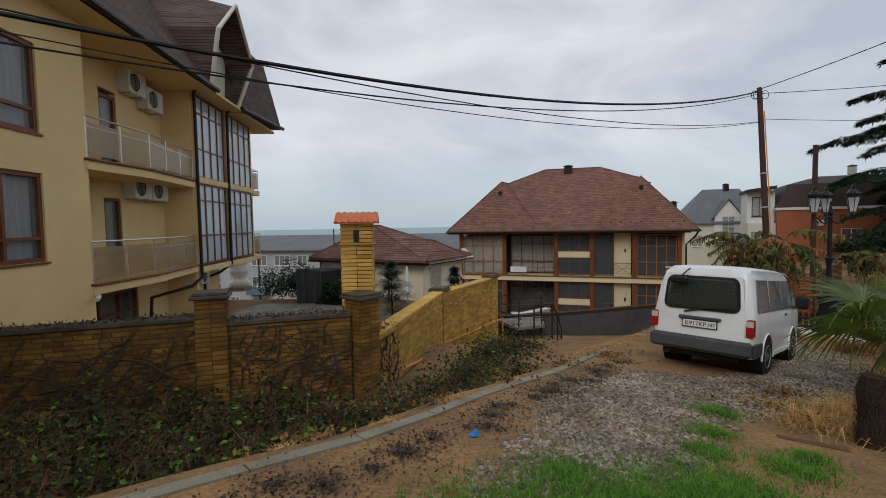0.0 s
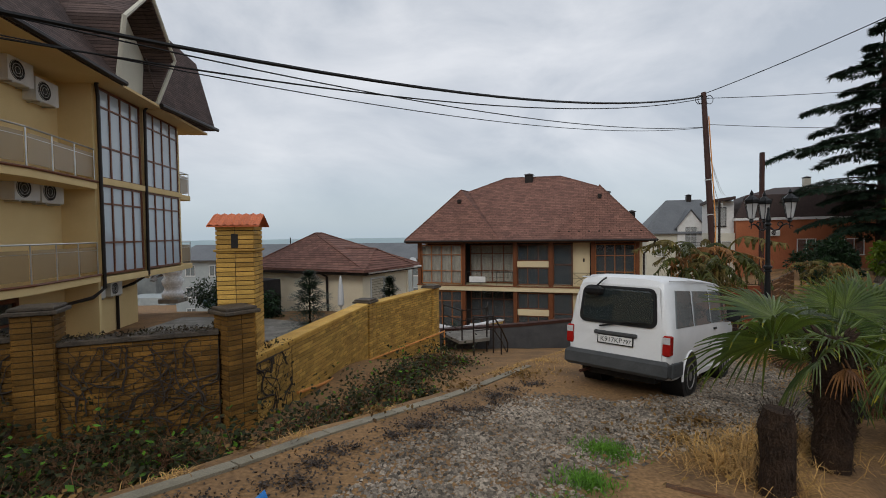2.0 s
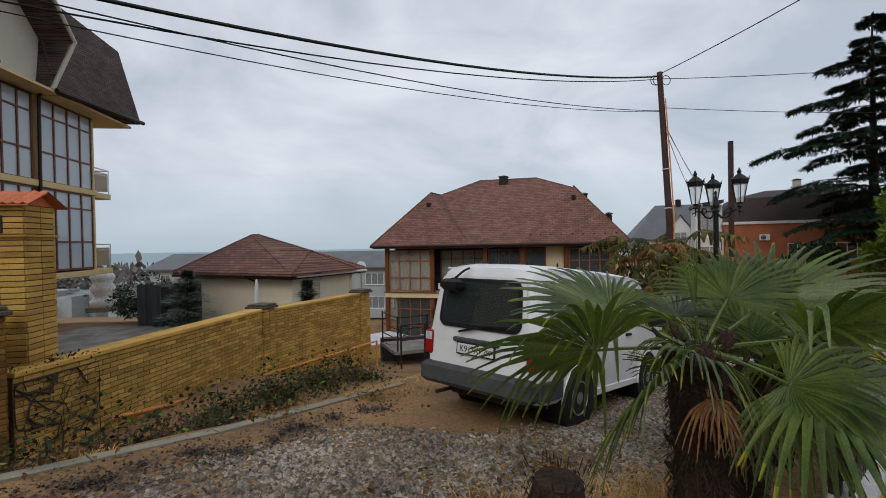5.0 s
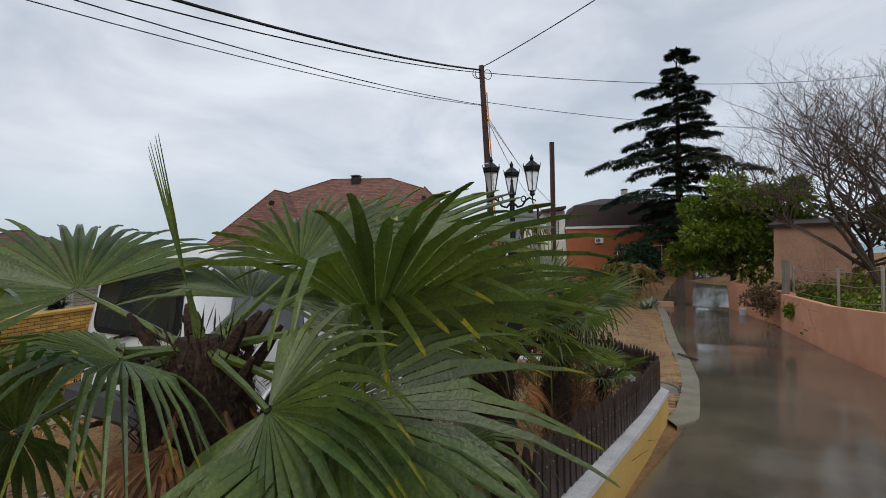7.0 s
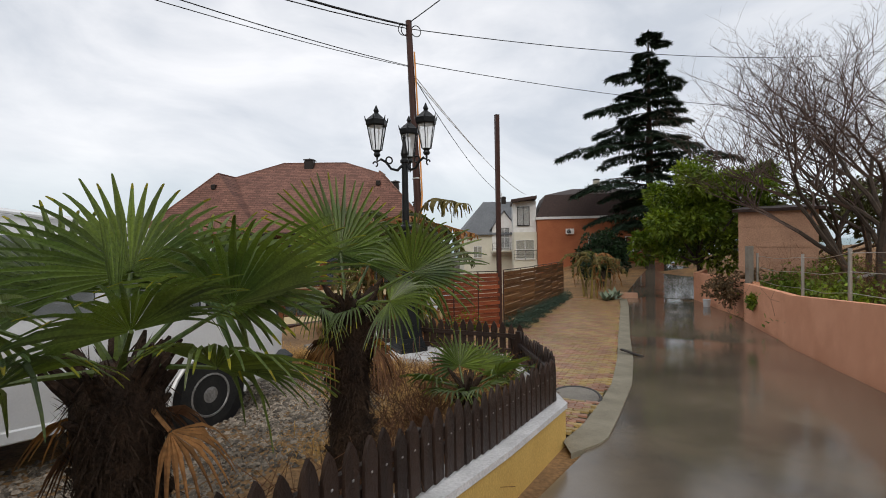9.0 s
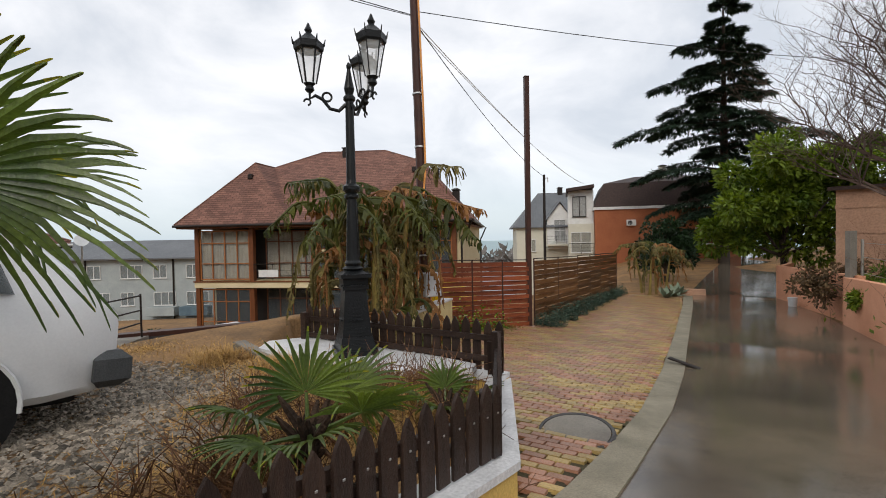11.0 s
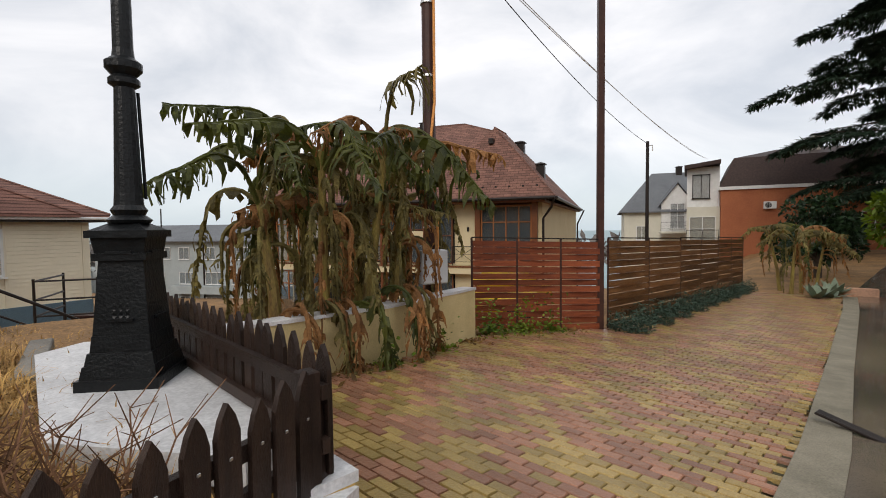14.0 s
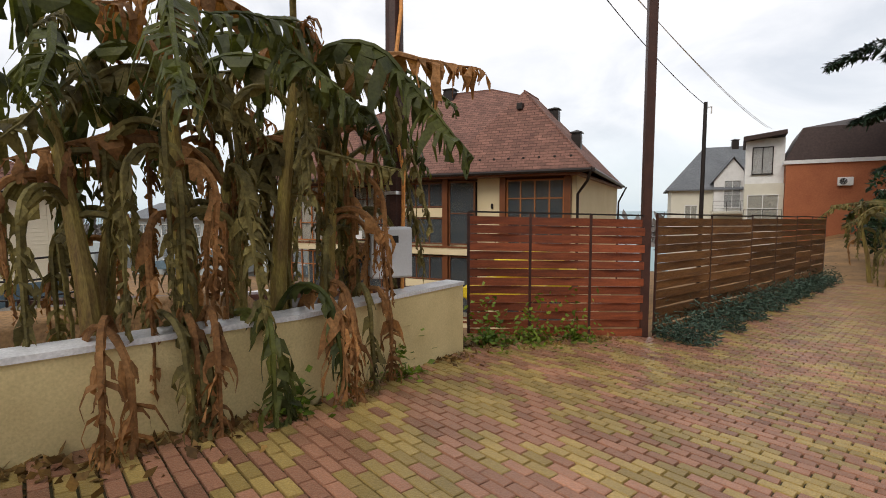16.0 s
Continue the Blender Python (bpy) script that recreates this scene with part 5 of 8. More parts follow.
part("column", Mesh().lathe([(.11, .80), (.125, .82), (.085, .85), (.10, .88), (.08, .91), (.075, 1.0), (.056, 1.62), (.085, 1.64), (.085, 1.67), (.065, 1.69), (.10, 1.73), (.10, 1.77), (.062, 1.80), (.055, 1.85), (.048, 2.75), (.07, 2.77), (.07, 2.80), (.045, 2.83), (.06, 2.9), (.04, 3.0), (.02, 3.12), (.03, 3.16), (.012, 3.2)], 18), BLACKIRON, sl, "fluted iron column", smooth=False)
part("flute", Mesh().tube([(.09 * math.cos(.4), .09 * math.sin(.4), .95), (.068 * math.cos(.4), .068 * math.sin(.4), 1.6)], .01, 5), BLACKIRON, sl)
for k in range(3):
    a = 54 + 120 * k
    mk = pose(0, 0, 0, 0, 0, a)
    arm = Mesh()
    arm.tube([(.04, 0, 2.72), (.12, 0, 2.64), (.22, 0, 2.66), (.30, 0, 2.76), (.38, 0, 2.80), (.44, 0, 2.76), (.44, 0, 2.84)], [.022, .022, .02, .02, .02, .018, .018], 7)
    part("bracket", arm, BLACKIRON, sl, "scrolled iron bracket", m=mk)
    part("scroll", Mesh().tube([(.25 + .05 * math.cos(t_), 0, 2.79 + .05 * math.sin(t_)) for t_ in [i * .5 for i in range(14)]], .013, 5), BLACKIRON, sl, m=mk)
    part("scroll", Mesh().tube([(.47 + .035 * math.cos(t_), 0, 2.72 + .035 * math.sin(t_)) for t_ in [i * .5 for i in range(10)]], .012, 5), BLACKIRON, sl, m=mk)
    lan = part("lantern", Mesh().lathe([(.03, 2.83), (.055, 2.86), (.04, 2.90), (.07, 2.93)], 10, pose(.44, 0, 0)), BLACKIRON, sl, "glazed hexagonal lantern", m=mk)
    n6 = 6
    r0_, r1_, zb, zt = .075, .145, 2.93, 3.30
    for i in range(n6):
        c, s_ = math.cos(i * math.pi / 3), math.sin(i * math.pi / 3)
        part("glazing_bar", Mesh().tube([(.44 + r0_ * c, r0_ * s_, zb), (.44 + r1_ * c, r1_ * s_, zt)], .009, 4), BLACKIRON, lan)
        c2, s2 = math.cos((i + 1) * math.pi / 3), math.sin((i + 1) * math.pi / 3)
        f = .93
        p = part("pane", Mesh().add([(.44 + r0_ * c * f, r0_ * s_ * f, zb), (.44 + r0_ * c2 * f, r0_ * s2 * f, zb), (.44 + r1_ * c2 * f, r1_ * s2 * f, zt), (.44 + r1_ * c * f, r1_ * s_ * f, zt)], [(0, 1, 2, 3)]), LANTERNGLASS, lan)
        p.visible_shadow = False
        part("crest", Mesh().tube([(.44 + .165 * c, .165 * s_, 3.36), (.44 + .185 * c, .185 * s_, 3.44)], [.014, .004], 4), BLACKIRON, lan)
    part("crown", Mesh().lathe([(.15, 3.29), (.165, 3.31), (.17, 3.38), (.155, 3.39), (.10, 3.44), (.05, 3.48), (.03, 3.50), (.045, 3.53), (.03, 3.56), (.012, 3.60), (.0, 3.62)], 6, pose(.44, 0, 0)), BLACKIRON, lan)
# concrete slab round the lamp
slab = thing("lamp_slab", "wet white painted concrete slab round the street lamp", "slab", pose(0, 0, -1.36))
part("slab", Mesh().prism([(9.35, 10.95), (10.32, 10.85), (10.40, 11.0), (8.80, 12.95), (8.0, 12.75), (7.95, 12.35)], 0, .13), WHITECAP, slab)

# ---------- poles and cables ----------
def cable(name, label, a, b, sag, r=0.012, material=BLACK, n=24):
    a, b = Vector(a), Vector(b)
    pts = [a.lerp(b, i / n) - Vector((0, 0, 4 * sag * (i / n) * (1 - i / n))) for i in range(n + 1)]
    return tagged(part(name, Mesh().tube(pts, r, 5), material), label, "cable", "overhead cables", "")


POLE_T, POLE_B = Vector((10.52, 17.1, 6.42)), Vector((10.62, 16.35, -2.2))
up = thing("utility_pole", "leaning brown steel utility pole with cable loops", "pole", Matrix.Translation(POLE_B))
d_ = POLE_T - POLE_B
part("pole", Mesh().tube([(0, 0, -.3), tuple(d_ * .5), tuple(d_)], [.115, .10, .085], 10), RUSTPOST, up)
for k in range(3):
    c = d_ * .985
    part("cable_loop", Mesh().tube([(c.x - .16 + .32 * (k == 1) + .13 * math.cos(t_) + .04 * k, c.y, c.z - .12 + .15 * math.sin(t_)) for t_ in [i * .45 for i in range(15)]], .012, 5), BLACK, up)
part("conduit", Mesh().tube([tuple(d_ * .05 + Vector((.09, -.10, 0))), tuple(d_ * .25 + Vector((.12, -.10, 0))), tuple(d_ * .33 + Vector((-.02, -.13, 0))), tuple(d_ * .45 + Vector((.10, -.10, 0))), tuple(d_ * .62 + Vector((.11, -.08, 0))), tuple(d_ * .9 + Vector((.1, -.06, 0)))], .022, 6), ORANGEPAINT, up, "orange corrugated cable duct")
for k in (.22, .36, .5, .64):
    part("band", Mesh().tube([tuple(d_ * k), tuple(d_ * (k + .004))], .118, 10), STEEL, up)
T = POLE_T
cable("power_cable", "thick black twisted overhead power cable", T + Vector((0, 0, -.12)), (-18.9, -8.5, 6.3), 2.44, .026, n=40)
cable("power_cable", "thin black overhead cable", T + Vector((0, 0, -.2)), (-19.1, -8.2, 5.9), 2.42, .012, n=40)
cable("phone_cable", "thin grey overhead cable", T + Vector((0, 0, -1.2)), (-17.2, -6.6, 6.0), 1.7, .010, n=40)
cable("phone_cable", "thin grey overhead cable", T + Vector((0, 0, -1.22)), (-17.4, -6.3, 5.9), 1.8, .008, n=40)
cable("power_cable", "black overhead cable rising over the lane", T + Vector((0, 0, -.05)), (16.8, 2.5, 9.4), .5, .014)
cable("power_cable", "thin black overhead cable", T + Vector((0, 0, -.2)), (44.0, 22.0, 11.6), .9, .012)
cable("phone_cable", "thin black overhead cable", T + Vector((0, 0, -1.1)), (44.0, 22.0, 8.2), .9, .010)
P2T = Vector((19.02, 30.38, 3.3))
cable("phone_cable", "thin black overhead cable down to the far pole", T + Vector((0, 0, -1.3)), P2T, .4, .011)
cable("phone_cable", "pale overhead cable to the brick house", T + Vector((0, 0, -1.3)), (29.6, 47.5, 5.0), .5, .012, WHITEPLASTIC)
cable("phone_cable", "pale overhead cable to the brick house", T + Vector((0, 0, -1.4)), (29.9, 47.5, 4.9), .5, .010, WHITEPLASTIC)
up2 = thing("utility_pole", "thin grey steel pole behind the woven fence", "pole", pose(19.02, 30.38, -4.5))
part("pole", Mesh().tube([(0, 0, -.5), (0, 0, 7.9)], [.09, .07], 8), DARKMETAL, up2)
part("insulator", Mesh().tube([(0, 0, 7.7), (.25, .1, 7.75), (.25, .1, 7.5)], .03, 5), WHITEPLASTIC, up2)
# meter box on the utility pole
mb = thing("meter_box", "light grey electric meter box strapped to the pole", "meter box", pose(10.66, 16.0, -1.13, 0, 0, 28))
part("body", Mesh().box(-.20, .20, -.11, .11, 0, .50, bev=.012), GREYBOX, mb)
part("door", Mesh().box(-.185, .185, -.125, -.108, .015, .485, bev=.006), GREYBOX, mb)
part("window", Mesh().box(-.02, .06, -.130, -.122, .35, .42), INSIDESHADE, mb)
part("bracket", Mesh().box(-.06, .06, .108, .34, .1, .4), DARKMETAL, mb)
# ---------- plants ----------
def leaf_quad(me, p, d, n, l, w):
    """One small pointed leaf, creased along its middle."""
    s = d.cross(n)
    s = s.normalized() if s.length > 1e-6 else Vector((1, 0, 0))
    k = len(me.v)
    me.v += [tuple(p), tuple(p + d * l * .5 + s * w * .5), tuple(p + d * l), tuple(p + d * l * .5 - s * w * .5)]
    me.f += [(k, k + 1, k + 2), (k, k + 2, k + 3)]


def rand_dir(rng, up=0.0):
    v = Vector((rng.gauss(0, 1), rng.gauss(0, 1), rng.gauss(0, 1) + up))
    return v.normalized()


def fan_frond(rng, base, az, el, stalk, rad, nseg, droop, spread=125, tilt=0.0):
    """A fan palm frond: a stalk and a pleated fan, whole near the hub, split into stiff blades farther out."""
    me, tip = Mesh(), Mesh()
    d = Vector((math.cos(el) * math.cos(az), math.cos(el) * math.sin(az), math.sin(el)))
    s = Vector((-math.sin(az), math.cos(az), 0))
    n = d.cross(s)
    n = -n if n.z < 0 else n
    s = (s * math.cos(tilt) + n * math.sin(tilt)).normalized()
    n = d.cross(s)
    n = -n if n.z < 0 else n
    base = Vector(base)
    pts = [base + d * stalk * t - Vector((0, 0, droop * .25 * stalk * t * t)) for t in (0, .35, .7, 1)]
    me.tube(pts, [.020, .013, .010, .009], 5)
    hub = pts[-1]
    half = math.tan(radians(spread / nseg))
    st = ((.03, 1.0), (.30, 1.0), (.50, .98), (.72, .62), (.90, .40), (.985, .24), (1.0, .06))
    for i in range(nseg):
        a = radians(-spread + 2 * spread * (i + .5) / nseg + rng.uniform(-.8, .8))
        ln = rad * (0.74 + .26 * math.cos(a * .6)) * rng.uniform(.93, 1.04)
        dirn = d * math.cos(a) + s * math.sin(a)
        side_ = (-d * math.sin(a) + s * math.cos(a))
        hang = droop * rng.uniform(.6, 1.4) * (1 + .5 * abs(math.sin(a)))
        bent = 2.8 if rng.random() < .10 else 1.5
        cup = .10 * rad * abs(math.sin(a)) ** 2
        k = len(me.v)
        for f, wf in st:
            z = -hang * ln * max(0, f - .4) ** 2 * bent
            c = hub + dirn * ln * f * (1 if bent < 2 else 1 - .3 * max(0, f - .45)) + n * cup * f + Vector((0, 0, z))
            hw = half * ln * min(f, .5) * wf
            pl = n * min(.011, hw * .45)
            me.v += [tuple(c - side_ * hw + pl), tuple(c - pl), tuple(c + side_ * hw + pl)]
        for q in range(len(st) - 1):
            o = k + q * 3
            me.f += [(o, o + 1, o + 4, o + 3), (o + 1, o + 2, o + 5, o + 4)]
        if rng.random() < .55:
            o = k + 12
            tip.add([tuple(Vector(me.v[o + j]) + n * .0025) for j in range(9)], [(0, 1, 4, 3), (1, 2, 5, 4), (3, 4, 7, 6), (4, 5, 8, 7)])
    return me, tip


def palm(label, x, y, z0, crown, fronds, seed, trunk_r=.13, nseg=34, spears=1, dead=4):
    """fronds: rows of azimuth, elevation, stalk length, fan radius, droop and roll of the fan about its stalk."""
    rng = random.Random(seed)
    root = thing("fan_palm", label, "palm", pose(x, y, z0), "fan palms behind the picket fence")
    h = crown - z0
    k = 16
    pts, rr = [], []
    for i in range(k + 1):
        t = i / k
        pts.append((0, 0, (h + .06) * t - .06))
        taper = 1.0 if t < .86 else 1 - (t - .86) * 4.2
        rr.append(trunk_r * (1.0 + .07 * math.sin(t * 9) + .10 * t) * rng.uniform(.93, 1.07) * taper)
    part("trunk", Mesh().tube(pts, rr, 14), TRUNKFIBRE, root, "shaggy dark brown fibrous trunk", smooth=True)
    fib = Mesh()
    for i in range(int(1900 * h * (trunk_r / .13))):
        t = rng.random()
        a = rng.uniform(0, 2 * math.pi)
        r = trunk_r * (1.0 + .1 * t) * (1 if t < .88 else 1 - (t - .88) * 3.5)
        p = Vector((r * math.cos(a), r * math.sin(a), h * t))
        d = Vector((math.cos(a) * .4 + rng.gauss(0, .35), math.sin(a) * .4 + rng.gauss(0, .35), rng.choice((-1, -1, 1)))).normalized()
        leaf_quad(fib, p, d, Vector((math.cos(a), math.sin(a), 0)), rng.uniform(.04, .15), rng.uniform(.004, .010))
    part("trunk_fibre", fib, TRUNKFIBRE, root)["kind"] = "stuff"
    stubs = Mesh()
    for i in range(int(34 * h) + 6):
        t = rng.uniform(.12, 1) if i % 3 else rng.uniform(.84, 1)
        a = i * 2.4
        p = Vector((trunk_r * .85 * math.cos(a), trunk_r * .85 * math.sin(a), h * t))
        l = rng.uniform(.05, .10) if t < .84 else rng.uniform(.10, .22)
        d = Vector((math.cos(a), math.sin(a), .7 if t < .84 else 1.3)).normalized()
        stubs.tube([p, p + d * l * .6, p + d * l], [.026, .020, .008], 5)
    part("leaf_base", stubs, TRUNKFIBRE, root)["kind"] = "stuff"
    top = (0, 0, h)
    for az, el, st, rr_, dp, tl in fronds:
        me, tp = fan_frond(rng, (.04 * math.cos(radians(az)), .04 * math.sin(radians(az)), h - .04), radians(az), radians(el), st, rr_, nseg, dp, rng.uniform(108, 128), tl)
        o = part("frond", me, LEAF, root, "glossy green pleated fan frond")
        if tp.f:
            part("frond_tip", tp, LEAFTIP, o, "yellowing blade tips")["kind"] = "stuff"
    for i in range(dead):
        az = rng.uniform(0, 6.28)
        me, tp = fan_frond(rng, (0, 0, h - .08), az, radians(rng.uniform(-50, -25)), trunk_r + rng.uniform(.05, .14), trunk_r * 1.7, 12, .9, 60, rng.uniform(-.5, .5))
        part("dead_frond", me, BANANADRY if i % 2 else BRAMBLE, root, "dry brown hanging frond")
    for i in range(spears):
        me, tp = fan_frond(rng, top, rng.uniform(0, 6.28), radians(rng.uniform(76, 86)), .16, .48, 6, 0.0, 8)
        part("spear_leaf", me, LEAF, root, "unopened upright spear leaf")
    return root


palm("green fan palm with a shaggy trunk on the lot", 5.06, 5.06, lot_z(5.06, 5.06), .56,
     ((182, 6, .58, .80, .35, .7), (152, 26, .50, .74, .2, -.3), (-14, 12, .55, .84, .25, -.6), (14, 30, .55, .78, .15, .3), (-40, -10, .50, .80, .3, .4),
      (-128, 18, .22, .40, .8, -.3), (78, 20, .45, .62, .3, .2), (-58, -6, .42, .50, .5, .9), (216, -10, .42, .50, .5, .9), (36, 40, .45, .58, .2, .3)), 3, .15)
palm("green fan palm with a shaggy trunk behind the fence", 6.78, 6.89, lot_z(6.78, 6.89), .0,
     ((95, 62, .46, .62, .15, .1), (-8, 34, .50, .68, .2, -.5), (186, 32, .52, .70, .2, .5), (-66, 36, .40, .48, .25, .2), (140, 48, .46, .62, .2, -.3), (42, 44, .48, .62, .2, .4), (232, 14, .38, .50, .4, .4), (-24, 8, .40, .52, .4, -.5)), 5, .155)
palm("green fan palm with a slim shaggy trunk behind the fence", 7.82, 7.76, lot_z(7.82, 7.76), .10,
     ((105, 76, .36, .60, .05, .05), (-24, 32, .46, .52, .25, -1.0), (172, 34, .52, .56, .3, .5), (-88, 12, .16, .26, .8, .3), (60, 40, .42, .50, .3, .3), (215, 14, .18, .26, .7, -.4), (-40, 14, .28, .36, .4, .7), (130, 14, .36, .40, .5, .2)), 9, .13, spears=0, dead=7)
palm("small young fan palm behind the picket fence", 8.96, 8.66, lot_z(8.96, 8.66), -.84,
     ((170, 22, .26, .36, .3, .4), (100, 66, .20, .38, .15, 0), (-20, 30, .28, .36, .2, -.5), (40, 40, .26, .36, .2, .3), (-80, 24, .22, .34, .4, .2), (230, 18, .24, .32, .4, 0)), 12, .055, 24, 0, 3)
palm("tiny young fan palm beside the picket fence", 9.85, 9.75, lot_z(9.85, 9.75) - .05, -1.18,
     ((160, 30, .18, .28, .3, .3), (80, 60, .16, .28, .2, 0), (-10, 32, .2, .28, .3, -.4), (250, 30, .18, .26, .4, 0)), 15, .035, 20, 0, 2)
palm("green fan palm with a short trunk between the taller palms", 5.9, 5.9, lot_z(5.9, 5.9), -.08,
     ((60, 58, .48, .56, .15, .2), (-10, 40, .42, .56, .3, -.4), (170, 30, .42, .56, .3, .4), (110, 52, .40, .54, .2, 0), (-70, 4, .34, .50, .5, .3), (230, -6, .32, .5, .5, 0)), 21, .10)
stump = thing("palm_stump", "cut reddish-brown fibrous palm stump", "stump", pose(4.05, 4.42, lot_z(4.05, 4.42)))
part("trunk", Mesh().tube([(0, 0, -.05), (.01, 0, .3), (0, .01, .6), (.01, 0, .74)], [.14, .13, .14, .11], 14), TRUNKFIBRE, stump)
rng = random.Random(4)
fb = Mesh()
for i in range(700):
    a, t = rng.uniform(0, 6.28), rng.uniform(0, .76)
    leaf_quad(fb, Vector((.135 * math.cos(a), .135 * math.sin(a), t)), Vector((math.cos(a) * .5, math.sin(a) * .5, rng.choice((-1, 1)))).normalized(), Vector((math.cos(a), math.sin(a), 0)), rng.uniform(.04, .1), .01)
part("trunk_fibre", fb, TRUNKFIBRE, stump)["kind"] = "stuff"


def banana_leaf(rng, base, az, rise, up, hang, width, end=-88, ragged=.5):
    """A banana leaf: a stalk that rises, bends over and hangs, with torn folded strips of blade along it."""
    me = Mesh()
    h = Vector((math.cos(az), math.sin(az), 0))
    s = Vector((-math.sin(az), math.cos(az), 0))
    down = Vector((0, 0, -1))
    p = Vector(base)
    rib = []
    nu, nb, nh = 4, 6, 24
    ang = [rise - 10 * i / nu + rng.uniform(-4, 4) for i in range(nu)]
    ang += [rise - 10 + (end - rise + 10) * (i + 1) / nb for i in range(nb)]
    ang += [end + rng.uniform(-9, 9) for i in range(nh)]
    lens = [up / nu] * nu + [.05 + width * .19] * nb + [hang / nh] * nh
    for a, l in zip(ang, lens):
        rib.append(p.copy())
        p = p + (h * math.cos(radians(a)) + Vector((0, 0, math.sin(radians(a))))) * l
        h = (h + s * rng.uniform(-.07, .07)).normalized()
    rib.append(p.copy())
    n = len(rib) - 1
    me.tube(rib, [.026 * (1 - .85 * i / n) + .003 for i in range(n + 1)], 5)
    fold = rng.uniform(-.6, .6)
    for sg in (-1, 1):
        i = nu
        while i < n:
            stp = rng.choice((1, 1, 1, 2))
            j = min(n, i + stp)
            t = (i - nu) / (n - nu)
            a, b = rib[i], rib[j]
            i = j
            if rng.random() < ragged * .42:
                continue
            w = width * min(1, .35 + t * 3) * (1.15 - .75 * t) * rng.uniform(.35, 1.3)
            fo = fold + rng.gauss(0, .45)
            side_ = (s * sg * math.cos(fo) + h * math.sin(fo)).normalized()
            sl_ = rng.uniform(.35, .8) + .3 * ragged * rng.random()
            d1 = (side_ + down * sl_ * .7).normalized()
            d2 = (side_ * .45 + down * (sl_ + .5) + h * rng.gauss(0, .2)).normalized()
            d3 = (side_ * rng.uniform(-.5, .3) + down + s * rng.gauss(0, .2)).normalized()
            e = b - a
            k = len(me.v)
            q = (a + b) / 2
            for f, d, l in ((1.0, d1, 0), (1.08, d1, .34), (rng.uniform(.6, 1.0), d2, .42), (rng.uniform(.05, .45), d3, .42)):
                q = q + d * l * w
                wob = side_.cross(down) * rng.gauss(0, .012)
                me.v += [tuple(q - e * .5 * f + wob), tuple(q + e * .5 * f - wob)]
            for r in range(3):
                o = k + 2 * r
                me.f.append((o, o + 1, o + 3, o + 2))
    return me


def banana(x, y, z0, h, leaves, seed, dead, label, spread=(0, 6.28), scale=1.0):
    """A stem, long leaves that arch out with torn curtains of blade, and dead ones that hang along the stem."""
    rng = random.Random(seed)
    root = thing("banana_plant", label, "banana plant", pose(x, y, z0), "banana plants in the cream planter")
    lx_, ly_ = rng.uniform(-.3, .3), rng.uniform(-.3, .3)
    part("stem", Mesh().tube([(0, 0, -.1), (lx_ * .3, ly_ * .3, h * .4), (lx_, ly_, h)], [.085 * scale, .065 * scale, .035 * scale], 9), BANANASTEM, root, "sheathed yellow-green stem")
    for i in range(leaves):
        az = spread[0] + (spread[1] - spread[0]) * ((i * .618 + .1 * rng.random() + seed * .37) % 1)
        g = rng.random()
        k = rng.uniform(.88, 1.0)
        base = (lx_ * k, ly_ * k, h * k)
        mt = BANANAGREEN if g < .30 else BANANAOLIVE if g < .74 else BANANADRY
        if i < leaves * .6:
            me = banana_leaf(rng, base, az, rng.uniform(48, 74), rng.uniform(.25, .45) * scale, rng.uniform(.55, 1.0) * scale, rng.uniform(.30, .44) * scale, rng.uniform(-52, -8), .45)
        else:
            me = banana_leaf(rng, base, az, rng.uniform(40, 75), rng.uniform(.12, .3) * scale, rng.uniform(.7, 1.25) * scale, rng.uniform(.20, .32) * scale, rng.uniform(-92, -72), .6)
        part("leaf", me, mt, root, "torn wilted hanging leaf")
    for i in range(dead):
        az = rng.uniform(*spread)
        k = rng.uniform(.45, .9)
        me = banana_leaf(rng, (lx_ * k, ly_ * k, h * k), az, rng.uniform(10, 50), rng.uniform(.06, .2) * scale, rng.uniform(.5, 1.1) * scale, rng.uniform(.12, .22) * scale, rng.uniform(-97, -84), 1.1)
        part("dead_leaf", me, BANANADRY if rng.random() < .5 else BANANAOLIVE, root, "dry brown leaf hanging down the stem")


BAN = [(9.05, 14.25, 1.9, 5, 3), (9.45, 14.65, 2.35, 6, 4), (9.1, 15.2, 2.5, 6, 3), (9.85, 15.15, 2.5, 6, 4), (9.55, 15.8, 2.6, 6, 3), (10.1, 15.65, 2.3, 5, 4), (8.6, 14.7, 2.1, 5, 2), (10.25, 16.2, 1.8, 4, 3), (9.75, 14.85, 1.6, 4, 3)]
for i, (x, y, h, lv, dd) in enumerate(BAN):
    banana(x, y, -1.75, h, lv + 1, 100 + i, dd + 4, "wilted banana plant with torn brown and green leaves")
# leaves that have slumped over the planter wall
rngb = random.Random(77)
